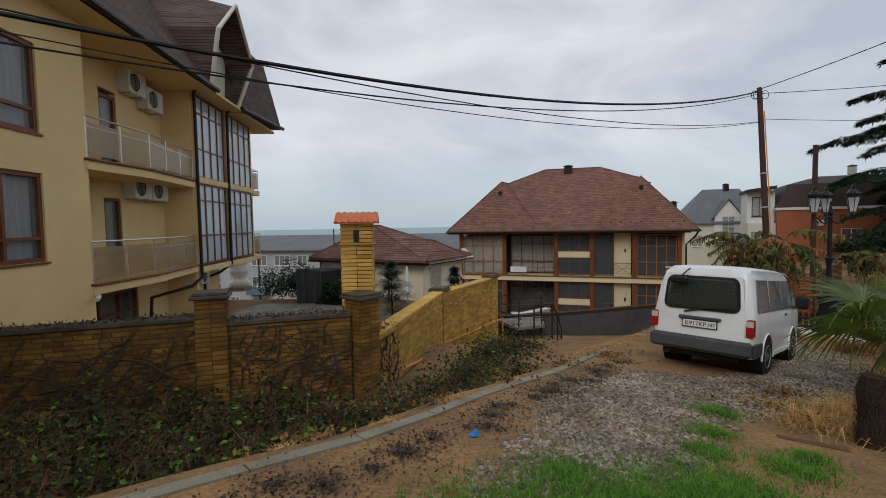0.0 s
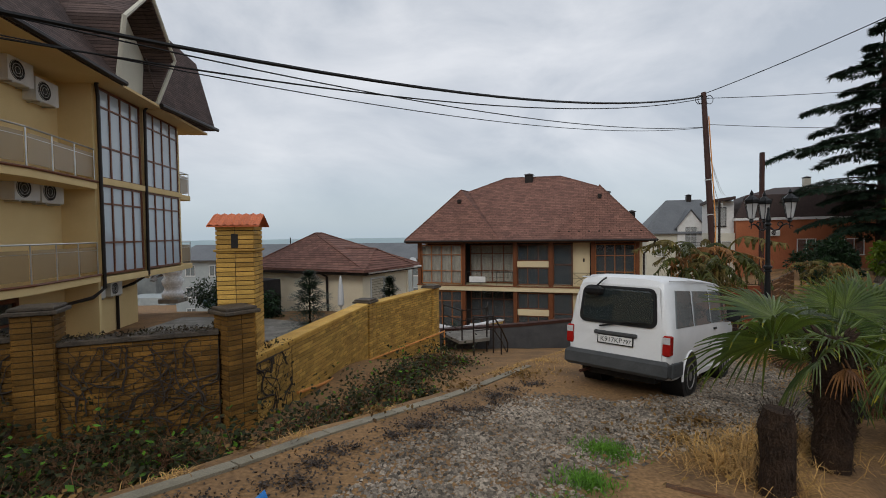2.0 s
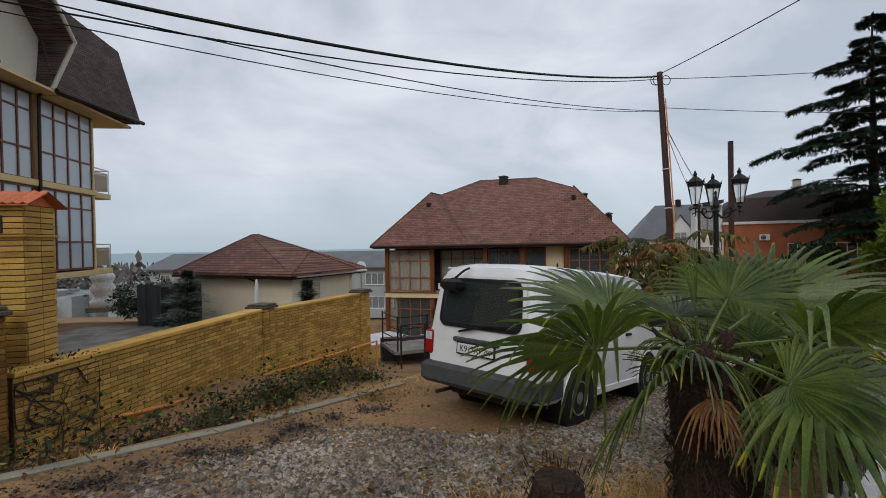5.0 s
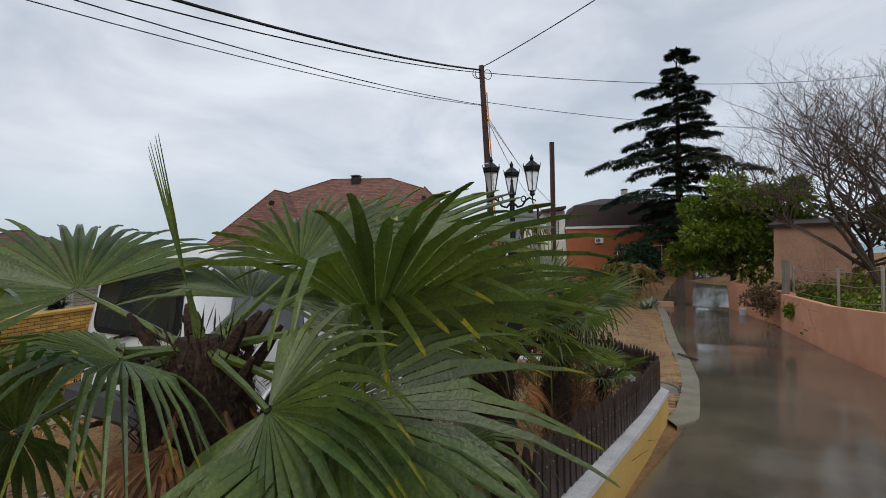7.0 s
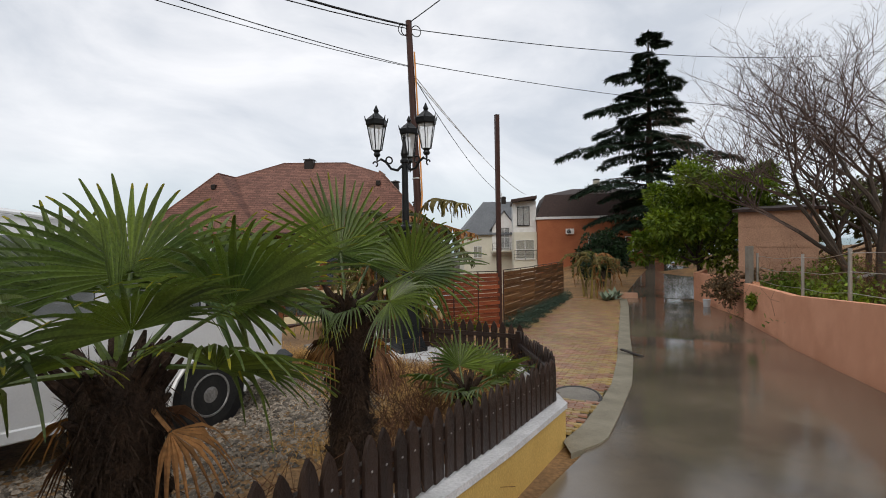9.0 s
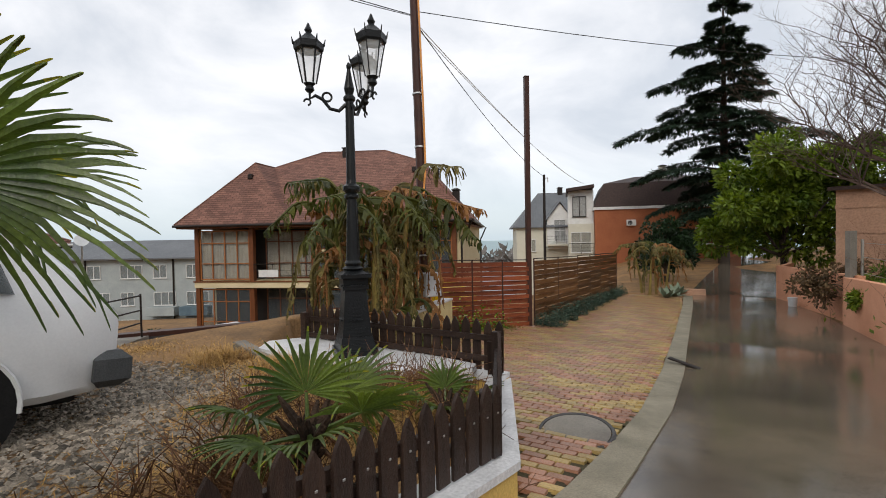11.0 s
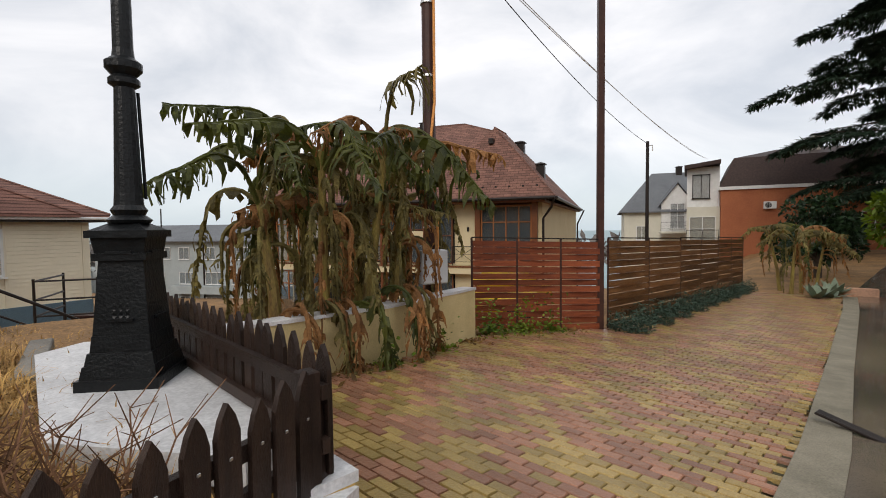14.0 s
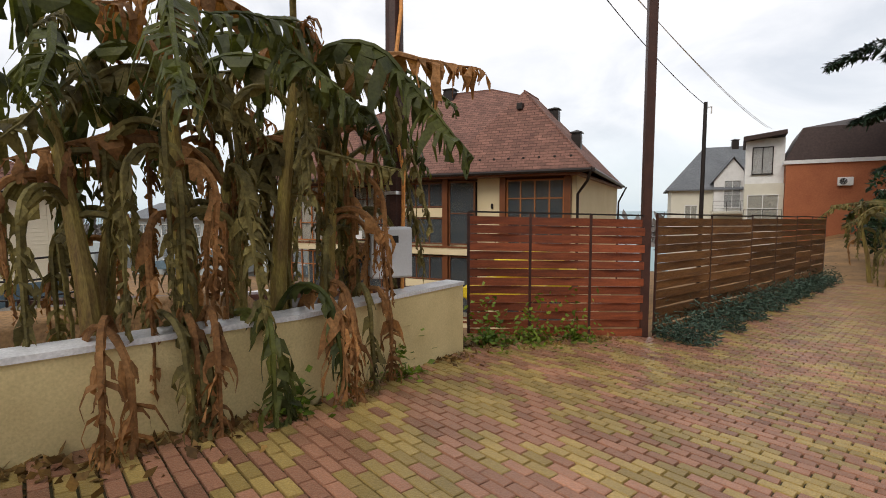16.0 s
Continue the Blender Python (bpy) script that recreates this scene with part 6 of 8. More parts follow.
for i, (t, ln) in enumerate(((.12, .75), (.2, .8), (.25, .7), (.42, .8), (.47, .7), (.62, .6), (.66, .7), (.33, .8), (.16, .7), (.22, .75), (.28, .8), (.38, .75), (.52, .7))):
    L3 = resample([(9.0, 13.5), (10.2, 14.95), (11.3, 17.1)], 100)
    px_, py_ = L3[int(t * 100)]
    az = math.atan2(-.6, .8) + rngb.uniform(-.35, .35)
    root = thing("fallen_banana_leaf", "dead banana leaf slumped over the planter wall", "leaf", pose(px_ - .2, py_ + .15, -1.28), "slumped banana leaves")
    part("leaf", banana_leaf(rngb, (0, 0, 0), az, rngb.uniform(30, 60), rngb.uniform(.12, .3), ln, rngb.uniform(.22, .34), rngb.uniform(-90, -78), .7), (BANANADRY, BANANAOLIVE, BANANADRY, BANANAGREEN)[i % 4], root)
# second clump by the far fence
for i, (x, y, h) in enumerate(((22.6, 26.4, 2.4), (23.3, 26.9, 2.8), (24.0, 27.2, 2.2), (23.0, 27.6, 2.6))):
    banana(x, y, road_z(x, y) - .1, h * .85, 7, 300 + i, 5, "yellowing banana plant at the end of the woven fence", scale=.9)


def leaf_cloud(name, label, category, blobs, count, size, material, seed, kind="", wood=None, flat=.6, parent=None):
    """A crown of many single leaves gathered in uneven clumps."""
    rng = random.Random(seed)
    me = Mesh()
    tot = sum(r ** 2 for *_, r in blobs)
    for bx, by, bz, r in blobs:
        sub = [(rand_dir(rng) * r * rng.uniform(.35, .95), r * rng.uniform(.22, .42)) for _ in range(9)]
        for i in range(int(count * r * r / tot)):
            c, rr = rng.choice(sub)
            d = rand_dir(rng, .15)
            p = Vector((bx, by, bz)) + Vector((c.x, c.y, c.z * flat)) + d * rr * rng.uniform(.55, 1.05)
            ld = (d + rand_dir(rng) * .9 + Vector((0, 0, -.25))).normalized()
            leaf_quad(me, p, ld, rand_dir(rng, .8), size * rng.uniform(.6, 1.3), size * rng.uniform(.3, .55))
    return me


def tree(name, label, x, y, z0, trunk_h, blobs, count, size, material, seed, bark=BARK, tr=.2):
    root = thing(name, label, "tree", pose(x, y, z0))
    rng = random.Random(seed)
    part("trunk", Mesh().tube([(0, 0, -.3), (.1, .05, trunk_h * .5), (0, .1, trunk_h)], [tr, tr * .75, tr * .5], 9), bark, root)
    for bx, by, bz, r in blobs:
        part("limb", Mesh().tube([(0, .05, trunk_h * .7), (bx * .5, by * .5, (trunk_h * .8 + bz) * .5), (bx, by, bz)], [tr * .4, tr * .25, tr * .08], 6), bark, root)
    part("crown", leaf_cloud("", "", "", blobs, count, size, material, seed), material, root)["kind"] = "stuff"
    return root


tree("evergreen_tree", "rounded yellow-green evergreen tree at the lane's bend", 28.7, 25.2, -2.9, 2.6,
     [(0, 0, 5.2, 2.4), (-1.6, .4, 4.0, 2.0), (1.5, -.6, 4.8, 2.1), (-.4, -1.2, 6.6, 1.8), (-2.3, 1.2, 2.8, 1.5), (2.2, -1.8, 6.0, 1.8), (.6, 0, 2.8, 1.9), (2.6, -2.4, 3.6, 1.7)], 24000, .30, OLIVELEAF, 31)
tree("evergreen_tree", "dark dense evergreen shrub tree beside the lane", 26.4, 30.6, -3.0, 1.6,
     [(0, 0, 2.4, 1.4), (.9, .5, 1.8, 1.2), (-.9, 0, 1.7, 1.1), (.2, .3, 3.4, 1.0)], 6000, .24, DARKLEAF, 32)
tree("garden_tree", "dark evergreen hedge tree far along the lane", 31.2, 36.4, -3.0, 1.6,
     [(0, 0, 2.2, 1.5), (1.2, 1.2, 2.2, 1.5), (-1.4, .8, 2.0, 1.3), (2.4, 2.6, 2.4, 1.5), (3.6, 3.8, 2.8, 1.6)], 6000, .3, DARKLEAF, 33)
tree("garden_tree", "dull green hedge tree behind the salmon wall", 31.5, 21.5, -2.2, 1.6,
     [(0, 0, 3.4, 2.2), (1.8, -2, 3.9, 2.2), (3.4, -4.5, 3.8, 2.4), (-.4, 1.5, 2.6, 1.6), (5, -7, 4.2, 2.6)], 9000, .3, mat("dull_olive_leaf", (.10, .105, .03), (.06, .065, .022), 1.2, .6, .2, 50, rand=.5, island=True), 34)


for k, (x, y, r) in enumerate(((46.5, 47.0, 2.0), (51.0, 47.5, 2.3), (56.5, 46.0, 2.5), (43.0, 47.5, 1.7))):
    tree("garden_tree", "dark evergreen tree where the lane bends out of sight", x, y, -2.2, 1.8,
         [(0, 0, 2.6, r), (r * .7, .3, 3.4, r * .8), (-r * .7, -.2, 2.0, r * .8), (0, .3, 4.4, r * .7)], 3200, .34, DARKLEAF, 60 + k)


def cedar(x, y, z0, H, R, seed):
    rng = random.Random(seed)
    root = thing("cedar_tree", "tall dark cedar with drooping layered branches", "tree", pose(x, y, z0))
    part("trunk", Mesh().tube([(0, 0, -.5), (.05, 0, H * .5), (0, 0, H * .98)], [.42, .26, .04], 10), BARK, root)
    k = 0
    z = H * .22
    while z < H * .985:
        t = (z - H * .2) / (H * .8)
        n = 6 if t < .8 else 4
        prof = min(1.0, 1.75 * (1 - t)) ** .9 * (.8 + .2 * math.sin(z * 2.3))
        for i in range(n):
            a = k * 2.4 + i * 2 * math.pi / n + rng.uniform(-.3, .3)
            L = max(.7, R * prof * rng.uniform(.38, 1.08))
            zb = min(H * .985, z + rng.uniform(-.03, .03) * H)
            me = Mesh()
            pts = [Vector((math.cos(a) * L * s_, math.sin(a) * L * s_, zb + L * (.12 * math.sin(s_ * 2.2) - .28 * s_ * s_ * (1 - t * .8)))) for s_ in (0, .25, .5, .75, 1)]
            me.tube(pts, [.07 * (1 - t) + .02, .05 * (1 - t) + .015, .03, .02, .01], 4)
            br = part("branch", me, BARK, root)
            nd = Mesh()
            m = int(170 * L / 3.0) + 22
            for q in range(m):
                s_ = rng.uniform(.15, 1.0) ** .8
                j = min(3, int(s_ * 4))
                c = pts[j].lerp(pts[j + 1], s_ * 4 - j)
                wd = L * .30 * math.sin(min(1, s_ * 1.15) * math.pi * .85 + .25)
                off = Vector((-math.sin(a), math.cos(a), 0)) * rng.uniform(-wd, wd)
                c = c + off + Vector((0, 0, -.25 * abs(off.length) + rng.uniform(-.05, .08)))
                for _ in range(5):
                    d = (Vector((math.cos(a), math.sin(a), 0)) * .6 + off.normalized() * .7 + Vector((rng.gauss(0, .45), rng.gauss(0, .45), rng.uniform(-.75, .1)))).normalized()
                    leaf_quad(nd, c, d, Vector((0, 0, 1)), rng.uniform(.28, .6), rng.uniform(.06, .12))
            part("foliage", nd, CEDAR, br)["kind"] = "stuff"
        z += H * .056 * (1.15 - .4 * t)
        k += 1
    return root


cedar(36.2, 37.6, -3.4, 21.4, 8.0, 5)


def bare_tree(label, x, y, z0, H, seed, spread=1.0, depth=6, tr=.16):
    rng = random.Random(seed)
    root = thing("bare_tree", label, "tree", pose(x, y, z0))
    levels = {}

    def grow(p, d, ln, r, lev):
        pts = [p]
        q = p
        dd = d
        for i in range(3):
            dd = (dd + Vector((rng.gauss(0, .16), rng.gauss(0, .16), rng.gauss(.05, .1)))).normalized()
            q = q + dd * ln / 3
            pts.append(q)
        levels.setdefault(min(lev, 3), Mesh()).tube(pts, [r, r * .9, r * .8, r * .68], 6 if lev < 2 else 3, caps=False)
        if lev >= depth:
            return
        for i in range(3 if lev < 4 else 2):
            a = rng.uniform(0, 6.28)
            o = Vector((math.cos(a), math.sin(a), rng.uniform(-.1, .35))).normalized()
            nd = (dd * rng.uniform(.55, .9) + o * rng.uniform(.45, .8) * spread).normalized()
            grow(pts[rng.choice((2, 3, 3))], nd, ln * rng.uniform(.62, .85), r * .6, lev + 1)
    for i in range(3):
        a = i * 2.1 + rng.random()
        grow(Vector((0, 0, -.2)), Vector((math.cos(a) * .35, math.sin(a) * .35, 1)).normalized(), H * .26, tr, 0)
    for lev, me in levels.items():
        o = part(("trunk", "limb", "branch", "twig")[lev], me, BARK if lev < 2 else TWIG, root)
        if lev > 1:
            o["kind"] = "stuff"
    return root


bare_tree("leafless brown tree with a dense tangle of twigs", 25.0, 14.8, -2.0, 12.0, 8, 1.0, 8, .13)
bare_tree("leafless brown tree behind the salmon wall", 28.0, 16.9, -2.0, 11.0, 19, 1.0, 8, .12)


def scatter(name, label, category, material, spots, count, seed, make):
    """Loose small growth over round patches (x, y, radius): one joined mesh."""
    rng = random.Random(seed)
    me = Mesh()
    w = [r * r for *_, r in spots]
    for i in range(count):
        x0, y0, r = rng.choices(spots, w)[0]
        a, q = rng.uniform(0, 6.283), r * min(1.5, abs(rng.gauss(0, .62)))
        x, y = x0 + q * math.cos(a), y0 + q * math.sin(a)
        make(me, rng, x, y, ground_z(x, y))
    return tagged(part(name, me, material), label, category, "", "stuff")


def blade(h, w, lean=.5):
    def f(me, rng, x, y, z):
        d = Vector((rng.gauss(0, lean), rng.gauss(0, lean), 1)).normalized()
        hh = h * rng.uniform(.5, 1.3)
        s = Vector((d.y, -d.x, 0))
        s = s.normalized() * w if s.length > 1e-5 else Vector((w, 0, 0))
        k = len(me.v)
        p = Vector((x, y, z - .01))
        b = p + d * hh * .6
        t = p + d * hh + Vector((d.x, d.y, -.35 * lean)) * hh * .5
        me.v += [tuple(p - s), tuple(p + s), tuple(b + s * .8), tuple(b - s * .8), tuple(t)]
        me.f += [(k, k + 1, k + 2, k + 3), (k + 3, k + 2, k + 4)]
    return f


def flat_leaf(l, up=.6, hmax=.1):
    def f(me, rng, x, y, z):
        p = Vector((x, y, z + rng.uniform(.005, hmax)))
        leaf_quad(me, p, Vector((rng.gauss(0, 1), rng.gauss(0, 1), rng.gauss(0, up))).normalized(), rand_dir(rng, 2), l * rng.uniform(.6, 1.4), l * rng.uniform(.5, .8))
    return f


def stalk(h):
    def f(me, rng, x, y, z):
        d = Vector((rng.gauss(0, .55), rng.gauss(0, .55), 1)).normalized()
        hh = h * rng.uniform(.4, 1.3)
        p = Vector((x, y, z - .02))
        q = p + d * hh * .6
        r = q + (d + Vector((rng.gauss(0, .5), rng.gauss(0, .5), rng.gauss(-.2, .4)))).normalized() * hh * .5
        me.tube([p, q, r], [.005, .004, .002], 3, caps=False)
        for _ in range(2):
            e = q + rand_dir(rng) * hh * .35
            me.tube([q, e], [.003, .0015], 3, caps=False)
    return f


scatter("grass_patch", "patches of short green grass on the lot", "grass", GRASS, [(.35, 2.3, .75), (-.2, 2.0, .5), (1.1, 2.6, .75), (1.8, 3.0, .55), (2.9, 5.25, .28), (2.45, 4.5, .25), (2.7, 3.6, .3), (2.1, 3.9, .25), (3.05, 3.9, .2), (.6, 3.2, .3), (2.2, 2.6, .4), (-.6, 1.6, .5)], 42000, 41, blade(.08, .005, .6))
scatter("dry_grass", "flattened tan dry grass beside the palms", "dry grass", STRAW, [(3.9, 5.0, .5), (4.5, 5.4, .55), (4.2, 4.6, .35), (5.2, 5.7, .6)], 2600, 42, blade(.26, .004, 1.1))
scatter("dry_grass", "tan dead grass along the lot's edge", "dry grass", STRAW, [(-1.9, 3.6, .22), (-1.0, 4.3, .25), (-.3, 5.3, .25), (.5, 6.3, .25), (2.6, 9.3, .8), (3.3, 10.4, .7), (4.3, 11.8, .7), (5.6, 13.0, .8), (6.3, 13.2, .7), (7.3, 12.6, .7), (7.4, 11.8, .5)], 8000, 43, blade(.09, .004, 1.5))
scatter("bramble", "red-brown dry bramble stalks behind the picket fence", "bramble", BRAMBLE, [(9.0, 9.6, .55), (9.4, 10.4, .5), (8.6, 8.8, .5), (9.9, 10.3, .4), (8.4, 10.2, .4), (8.2, 8.0, .4), (7.6, 7.2, .4), (9.9, 9.3, .25)], 900, 44, stalk(.42))
scatter("dry_grass", "long tan dry grass round the street lamp", "dry grass", STRAW, [(8.7, 11.0, .5), (8.3, 11.6, .4), (9.2, 10.5, .5), (7.6, 12.2, .4), (9.5, 10.0, .45), (9.0, 9.7, .5), (9.7, 10.5, .4)], 9000, 45, blade(.24, .004, 1.0))
scatter("dry_grass", "matted tan dead grass on the earth behind the picket fence", "dry grass", STRAW, [(8.3, 9.2, .7), (8.7, 10.0, .7), (7.7, 8.6, .5), (8.0, 10.6, .6), (9.2, 9.2, .5)], 9000, 145, blade(.10, .004, 1.8))
SLOPE = [(-6.6, 5.2, .7), (-5.4, 5.6, .8), (-4.4, 6.1, .7), (-3.4, 5.4, .9), (-3.2, 6.6, .8), (-2.3, 6.4, .9), (-1.4, 6.3, .8), (-.9, 7.4, .9), (-.4, 8.6, .8), (0, 9.8, .8), (.4, 11.0, .8), (.9, 12.2, .8), (1.3, 13.5, .9), (.7, 8.2, .6), (-3.9, 4.0, .8), (-5.2, 3.5, .9), (-2.6, 4.6, .7), (-4.6, 4.7, 1.0), (-6.2, 4.3, 1.0), (-3.4, 4.3, .8), (-7.4, 4.6, 1.0)]


def undergrowth(me, rng, x, y, z):
    h = (rng.uniform(.01, .16) if rng.random() < .75 else rng.uniform(.1, .5)) * (.5 + abs(noise.noise((x * 1.7, y * 1.7, 5))) * 2.2)
    leaf_quad(me, Vector((x, y, z + h)), Vector((rng.gauss(0, 1), rng.gauss(0, 1), rng.gauss(0, .5))).normalized(), rand_dir(rng, 1.5), rng.uniform(.05, .11), rng.uniform(.035, .07))


scatter("undergrowth", "dark green ivy and weeds below the brick wall", "undergrowth", IVY, SLOPE, 25000, 46, undergrowth)
scatter("undergrowth", "lighter green weeds among the ivy", "undergrowth", GRASS, SLOPE, 3000, 146, undergrowth)
scatter("undergrowth", "dry brown stalks among the ivy", "undergrowth", BRAMBLE, SLOPE, 2600, 47, stalk(.4))
scatter("leaf_litter", "yellow and brown fallen leaves", "leaf litter", DEADLEAF, SLOPE + [(-1.6, 3.7, .5), (-.6, 4.9, .5), (.4, 6.2, .5), (1.5, 7.6, .6), (2.6, 8.6, .7), (3.8, 5.6, .9), (4.5, 6.4, .8)], 6500, 48, flat_leaf(.06))
scatter("leaf_litter", "dark wet leaf litter along the kerb", "leaf litter", mat("wet_black_leaves", (.035, .026, .02), (.06, .042, .03), 3, .4, .3, 60, rand=.5, island=True), [(a + .45 + .12 * math.sin(i * 1.3), b - .25 + .1 * math.sin(i * 2.1), .30 + .1 * math.sin(i * 1.7)) for i, (a, b) in enumerate(resample([(-2.8, 1.9), (-.97, 3.85), (.17, 5.6), (1.45, 7.2), (2.2, 8.4)], 26))], 6500, 49, flat_leaf(.032, .4, .03))
scatter("fallen_leaf_bed", "brown and green debris at the foot of the gate and planter", "leaf litter", DEADLEAF, [(11.6, 17.6, .45), (12.3, 18.0, .45), (13.2, 18.5, .35), (11.2, 16.6, .35), (10.6, 15.4, .3), (10.1, 14.6, .35), (9.6, 13.9, .4), (9.15, 13.3, .4), (9.9, 14.3, .4), (9.35, 13.6, .35)], 3600, 50, flat_leaf(.08, .5, .06))
scatter("weed", "green weeds at the foot of the gate", "weed", OLIVELEAF, [(11.6, 17.5, .4), (12.2, 17.9, .35), (12.8, 18.2, .3), (10.8, 15.8, .25), (10.2, 14.7, .25)], 1300, 51, undergrowth)
hedge = [(14.5 + i * .42, 18.85 + i * .50, .33) for i in range(17)]


def low_shrub(me, rng, x, y, z):
    h = abs(rng.gauss(0, .18)) + .02
    leaf_quad(me, Vector((x, y, road_z(x, y) + h)), Vector((rng.gauss(0, 1), rng.gauss(0, 1), rng.gauss(.3, .5))).normalized(), rand_dir(rng, 1), rng.uniform(.06, .13), rng.uniform(.015, .03))


for i, (x, y, r) in enumerate(hedge[::2]):
    sh = Mesh()
    rg = random.Random(500 + i)
    for k in range(1300):
        a, q = rg.uniform(0, 6.283), (r + .1) * math.sqrt(rg.random())
        low_shrub(sh, rg, x + q * math.cos(a), y + q * math.sin(a), 0)
    tagged(part("lavender_shrub", sh, BLUELEAF), "low blue-green shrub at the foot of the woven fence", "shrub", "shrubs along the woven fence")
for i, (x, y) in enumerate(((23.0, 25.2), (23.7, 25.9), (22.4, 24.9))):
    ag = thing("agave", "pale green broad-leaved plant at the paving's end", "plant", pose(x, y, road_z(x, y)), "agaves")
    rg = random.Random(600 + i)
    for k in range(12):
        a = k * 2.4
        el = rg.uniform(.3, 1.1)
        d = Vector((math.cos(a) * math.cos(el), math.sin(a) * math.cos(el), math.sin(el)))
        s = Vector((-math.sin(a), math.cos(a), 0))
        L = rg.uniform(.5, .8)
        part("leaf", Mesh().add([tuple(s * -.08), tuple(s * .08), tuple(d * L * .5 + s * .14), tuple(d * L * .5 - s * .14), tuple(d * L)], [(0, 1, 2, 3), (3, 2, 4)]), mat("pale_agave_leaf", (.22, .27, .19), (.15, .2, .13), 3, .5, .1, 40), ag)
# garden behind the salmon wall
scatter("garden_weed", "green and brown weeds behind the salmon wall", "weed", OLIVELEAF, [(22.5, 14.0, 1.5), (24.5, 13.0, 1.8), (21.0, 11.0, 1.5), (24.0, 17.0, 1.2), (26, 15, 2)], 5000, 52, lambda me, rng, x, y, z: leaf_quad(me, Vector((x, y, z + abs(rng.gauss(0, .5)))), rand_dir(rng), rand_dir(rng, 1), .16, .09))
scatter("garden_weed", "brown dry scrub behind the salmon wall", "weed", BRAMBLE, [(23.5, 13.0, 2.0), (26.5, 14.5, 2.5), (25.0, 17.5, 1.6), (28, 18, 2.5)], 900, 53, stalk(2.2))
# creepers on the old wall
rngv = random.Random(60)
for a, b, zt in ((PA, (-4.68, 7.01), .15), ((-4.22, 7.19), (-2.32, 7.92), .05), ((-2.02, 8.24), (-1.8, 9.4), -.5)):
    m = along(a, b)
    L = dist(a, b)
    vine = Mesh()
    for i in range(int(L * 75)):
        x, z = rngv.uniform(.1, L - .1), rngv.uniform(-1.6, -.3)
        pts = []
        d, sgn = rngv.uniform(.1, 3.0), rngv.choice((-1, 1))
        for k in range(9):
            pts.append(m @ Vector((min(L, max(0, x)), sgn * (.158 + .01 * rngv.random()), min(zt, z))))
            d += rngv.gauss(0, .4)
            x += math.cos(d) * .13
            z += abs(math.sin(d)) * .12
        r = rngv.choice((.005, .007, .010, .014, .02))
        vine.tube(pts, [r * (1 - .08 * k) for k in range(9)], 4, caps=False)
    tagged(part("creeper", vine, BARK), "bare creeper stems clinging to the brick wall", "creeper", "", "stuff")
    lv = Mesh()
    for i in range(int(L * 120)):
        zz = -1.65 + abs(rngv.gauss(0, .55))
        if zz > zt:
            continue
        p = m @ Vector((rngv.uniform(0, L), rngv.choice((-1, 1)) * (.16 + rngv.random() * .08), zz))
        leaf_quad(lv, p, rand_dir(rngv, -.5), m.to_3x3() @ Vector((rngv.gauss(0, .3), -1, .3)), rngv.uniform(.04, .1), rngv.uniform(.03, .07))
    for i in range(int(L * 260)):
        p = m @ Vector((rngv.uniform(0, L), rngv.uniform(-.2, .2), zt + .12 + rngv.uniform(0, .05)))
        leaf_quad(lv, p, rand_dir(rngv), rand_dir(rngv, 2), rngv.uniform(.03, .07), rngv.uniform(.02, .04))
    tagged(part("creeper_leaf", lv, mat("dark_creeper_leaf", (.03, .035, .015), (.055, .035, .02), 3, .6, .2, 50, rand=.5, island=True)), "dark leaves of the creeper on the wall", "creeper", "", "stuff")
# small spruces and dark shrubs behind the yellow wall
def spruce(x, y, z0, H, R, seed):
    rng = random.Random(seed)
    root = thing("spruce", "small dark green spruce behind the yellow brick wall", "tree", pose(x, y, z0), "spruces behind the wall")
    part("trunk", Mesh().tube([(0, 0, -.1), (0, 0, H)], [.05, .01], 6), BARK, root)
    me = Mesh()
    for i in range(int(2600 * H)):
        t = rng.random() ** .75
        z = H * (.12 + .88 * t)
        a = rng.uniform(0, 6.283)
        r = R * (1 - t) ** .6 * (.6 + .4 * math.sin(z * 19)) * rng.uniform(.3, 1.05) + .02
        d = Vector((math.cos(a), math.sin(a), rng.uniform(-.25, .45))).normalized()
        leaf_quad(me, Vector((math.cos(a) * r, math.sin(a) * r, z - .25 * r)), d, Vector((0, 0, 1)), rng.uniform(.10, .2), .03)
    part("foliage", me, DARKLEAF, root)["kind"] = "stuff"


spruce(-2.35, 13.2, -2.0, 2.65, 1.15, 71)
spruce(-.55, 16.6, -2.3, 2.45, .7, 72)
for i, (x, y, r) in enumerate(((-7.6, 20.3, 1.1), (-9.0, 22.3, 1.2), (-5.9, 18.8, .9))):
    b = thing("shrub", "dark evergreen shrub in the courtyard", "shrub", pose(x, y, -1.7), "courtyard shrubs")
    part("foliage", leaf_cloud("", "", "", [(0, 0, r * .7, r), (r * .6, 0, r * .5, r * .7), (-r * .6, .2, r * .5, r * .7)], 2600, .13, DARKLEAF, 80 + i), DARKLEAF, b)["kind"] = "stuff"
AC_SPOTS = ((4.55, 1.0, 5.60), (5.50, 1.0, 5.35), (4.6, 1.0, 2.62), (5.55, 1.0, 2.60))
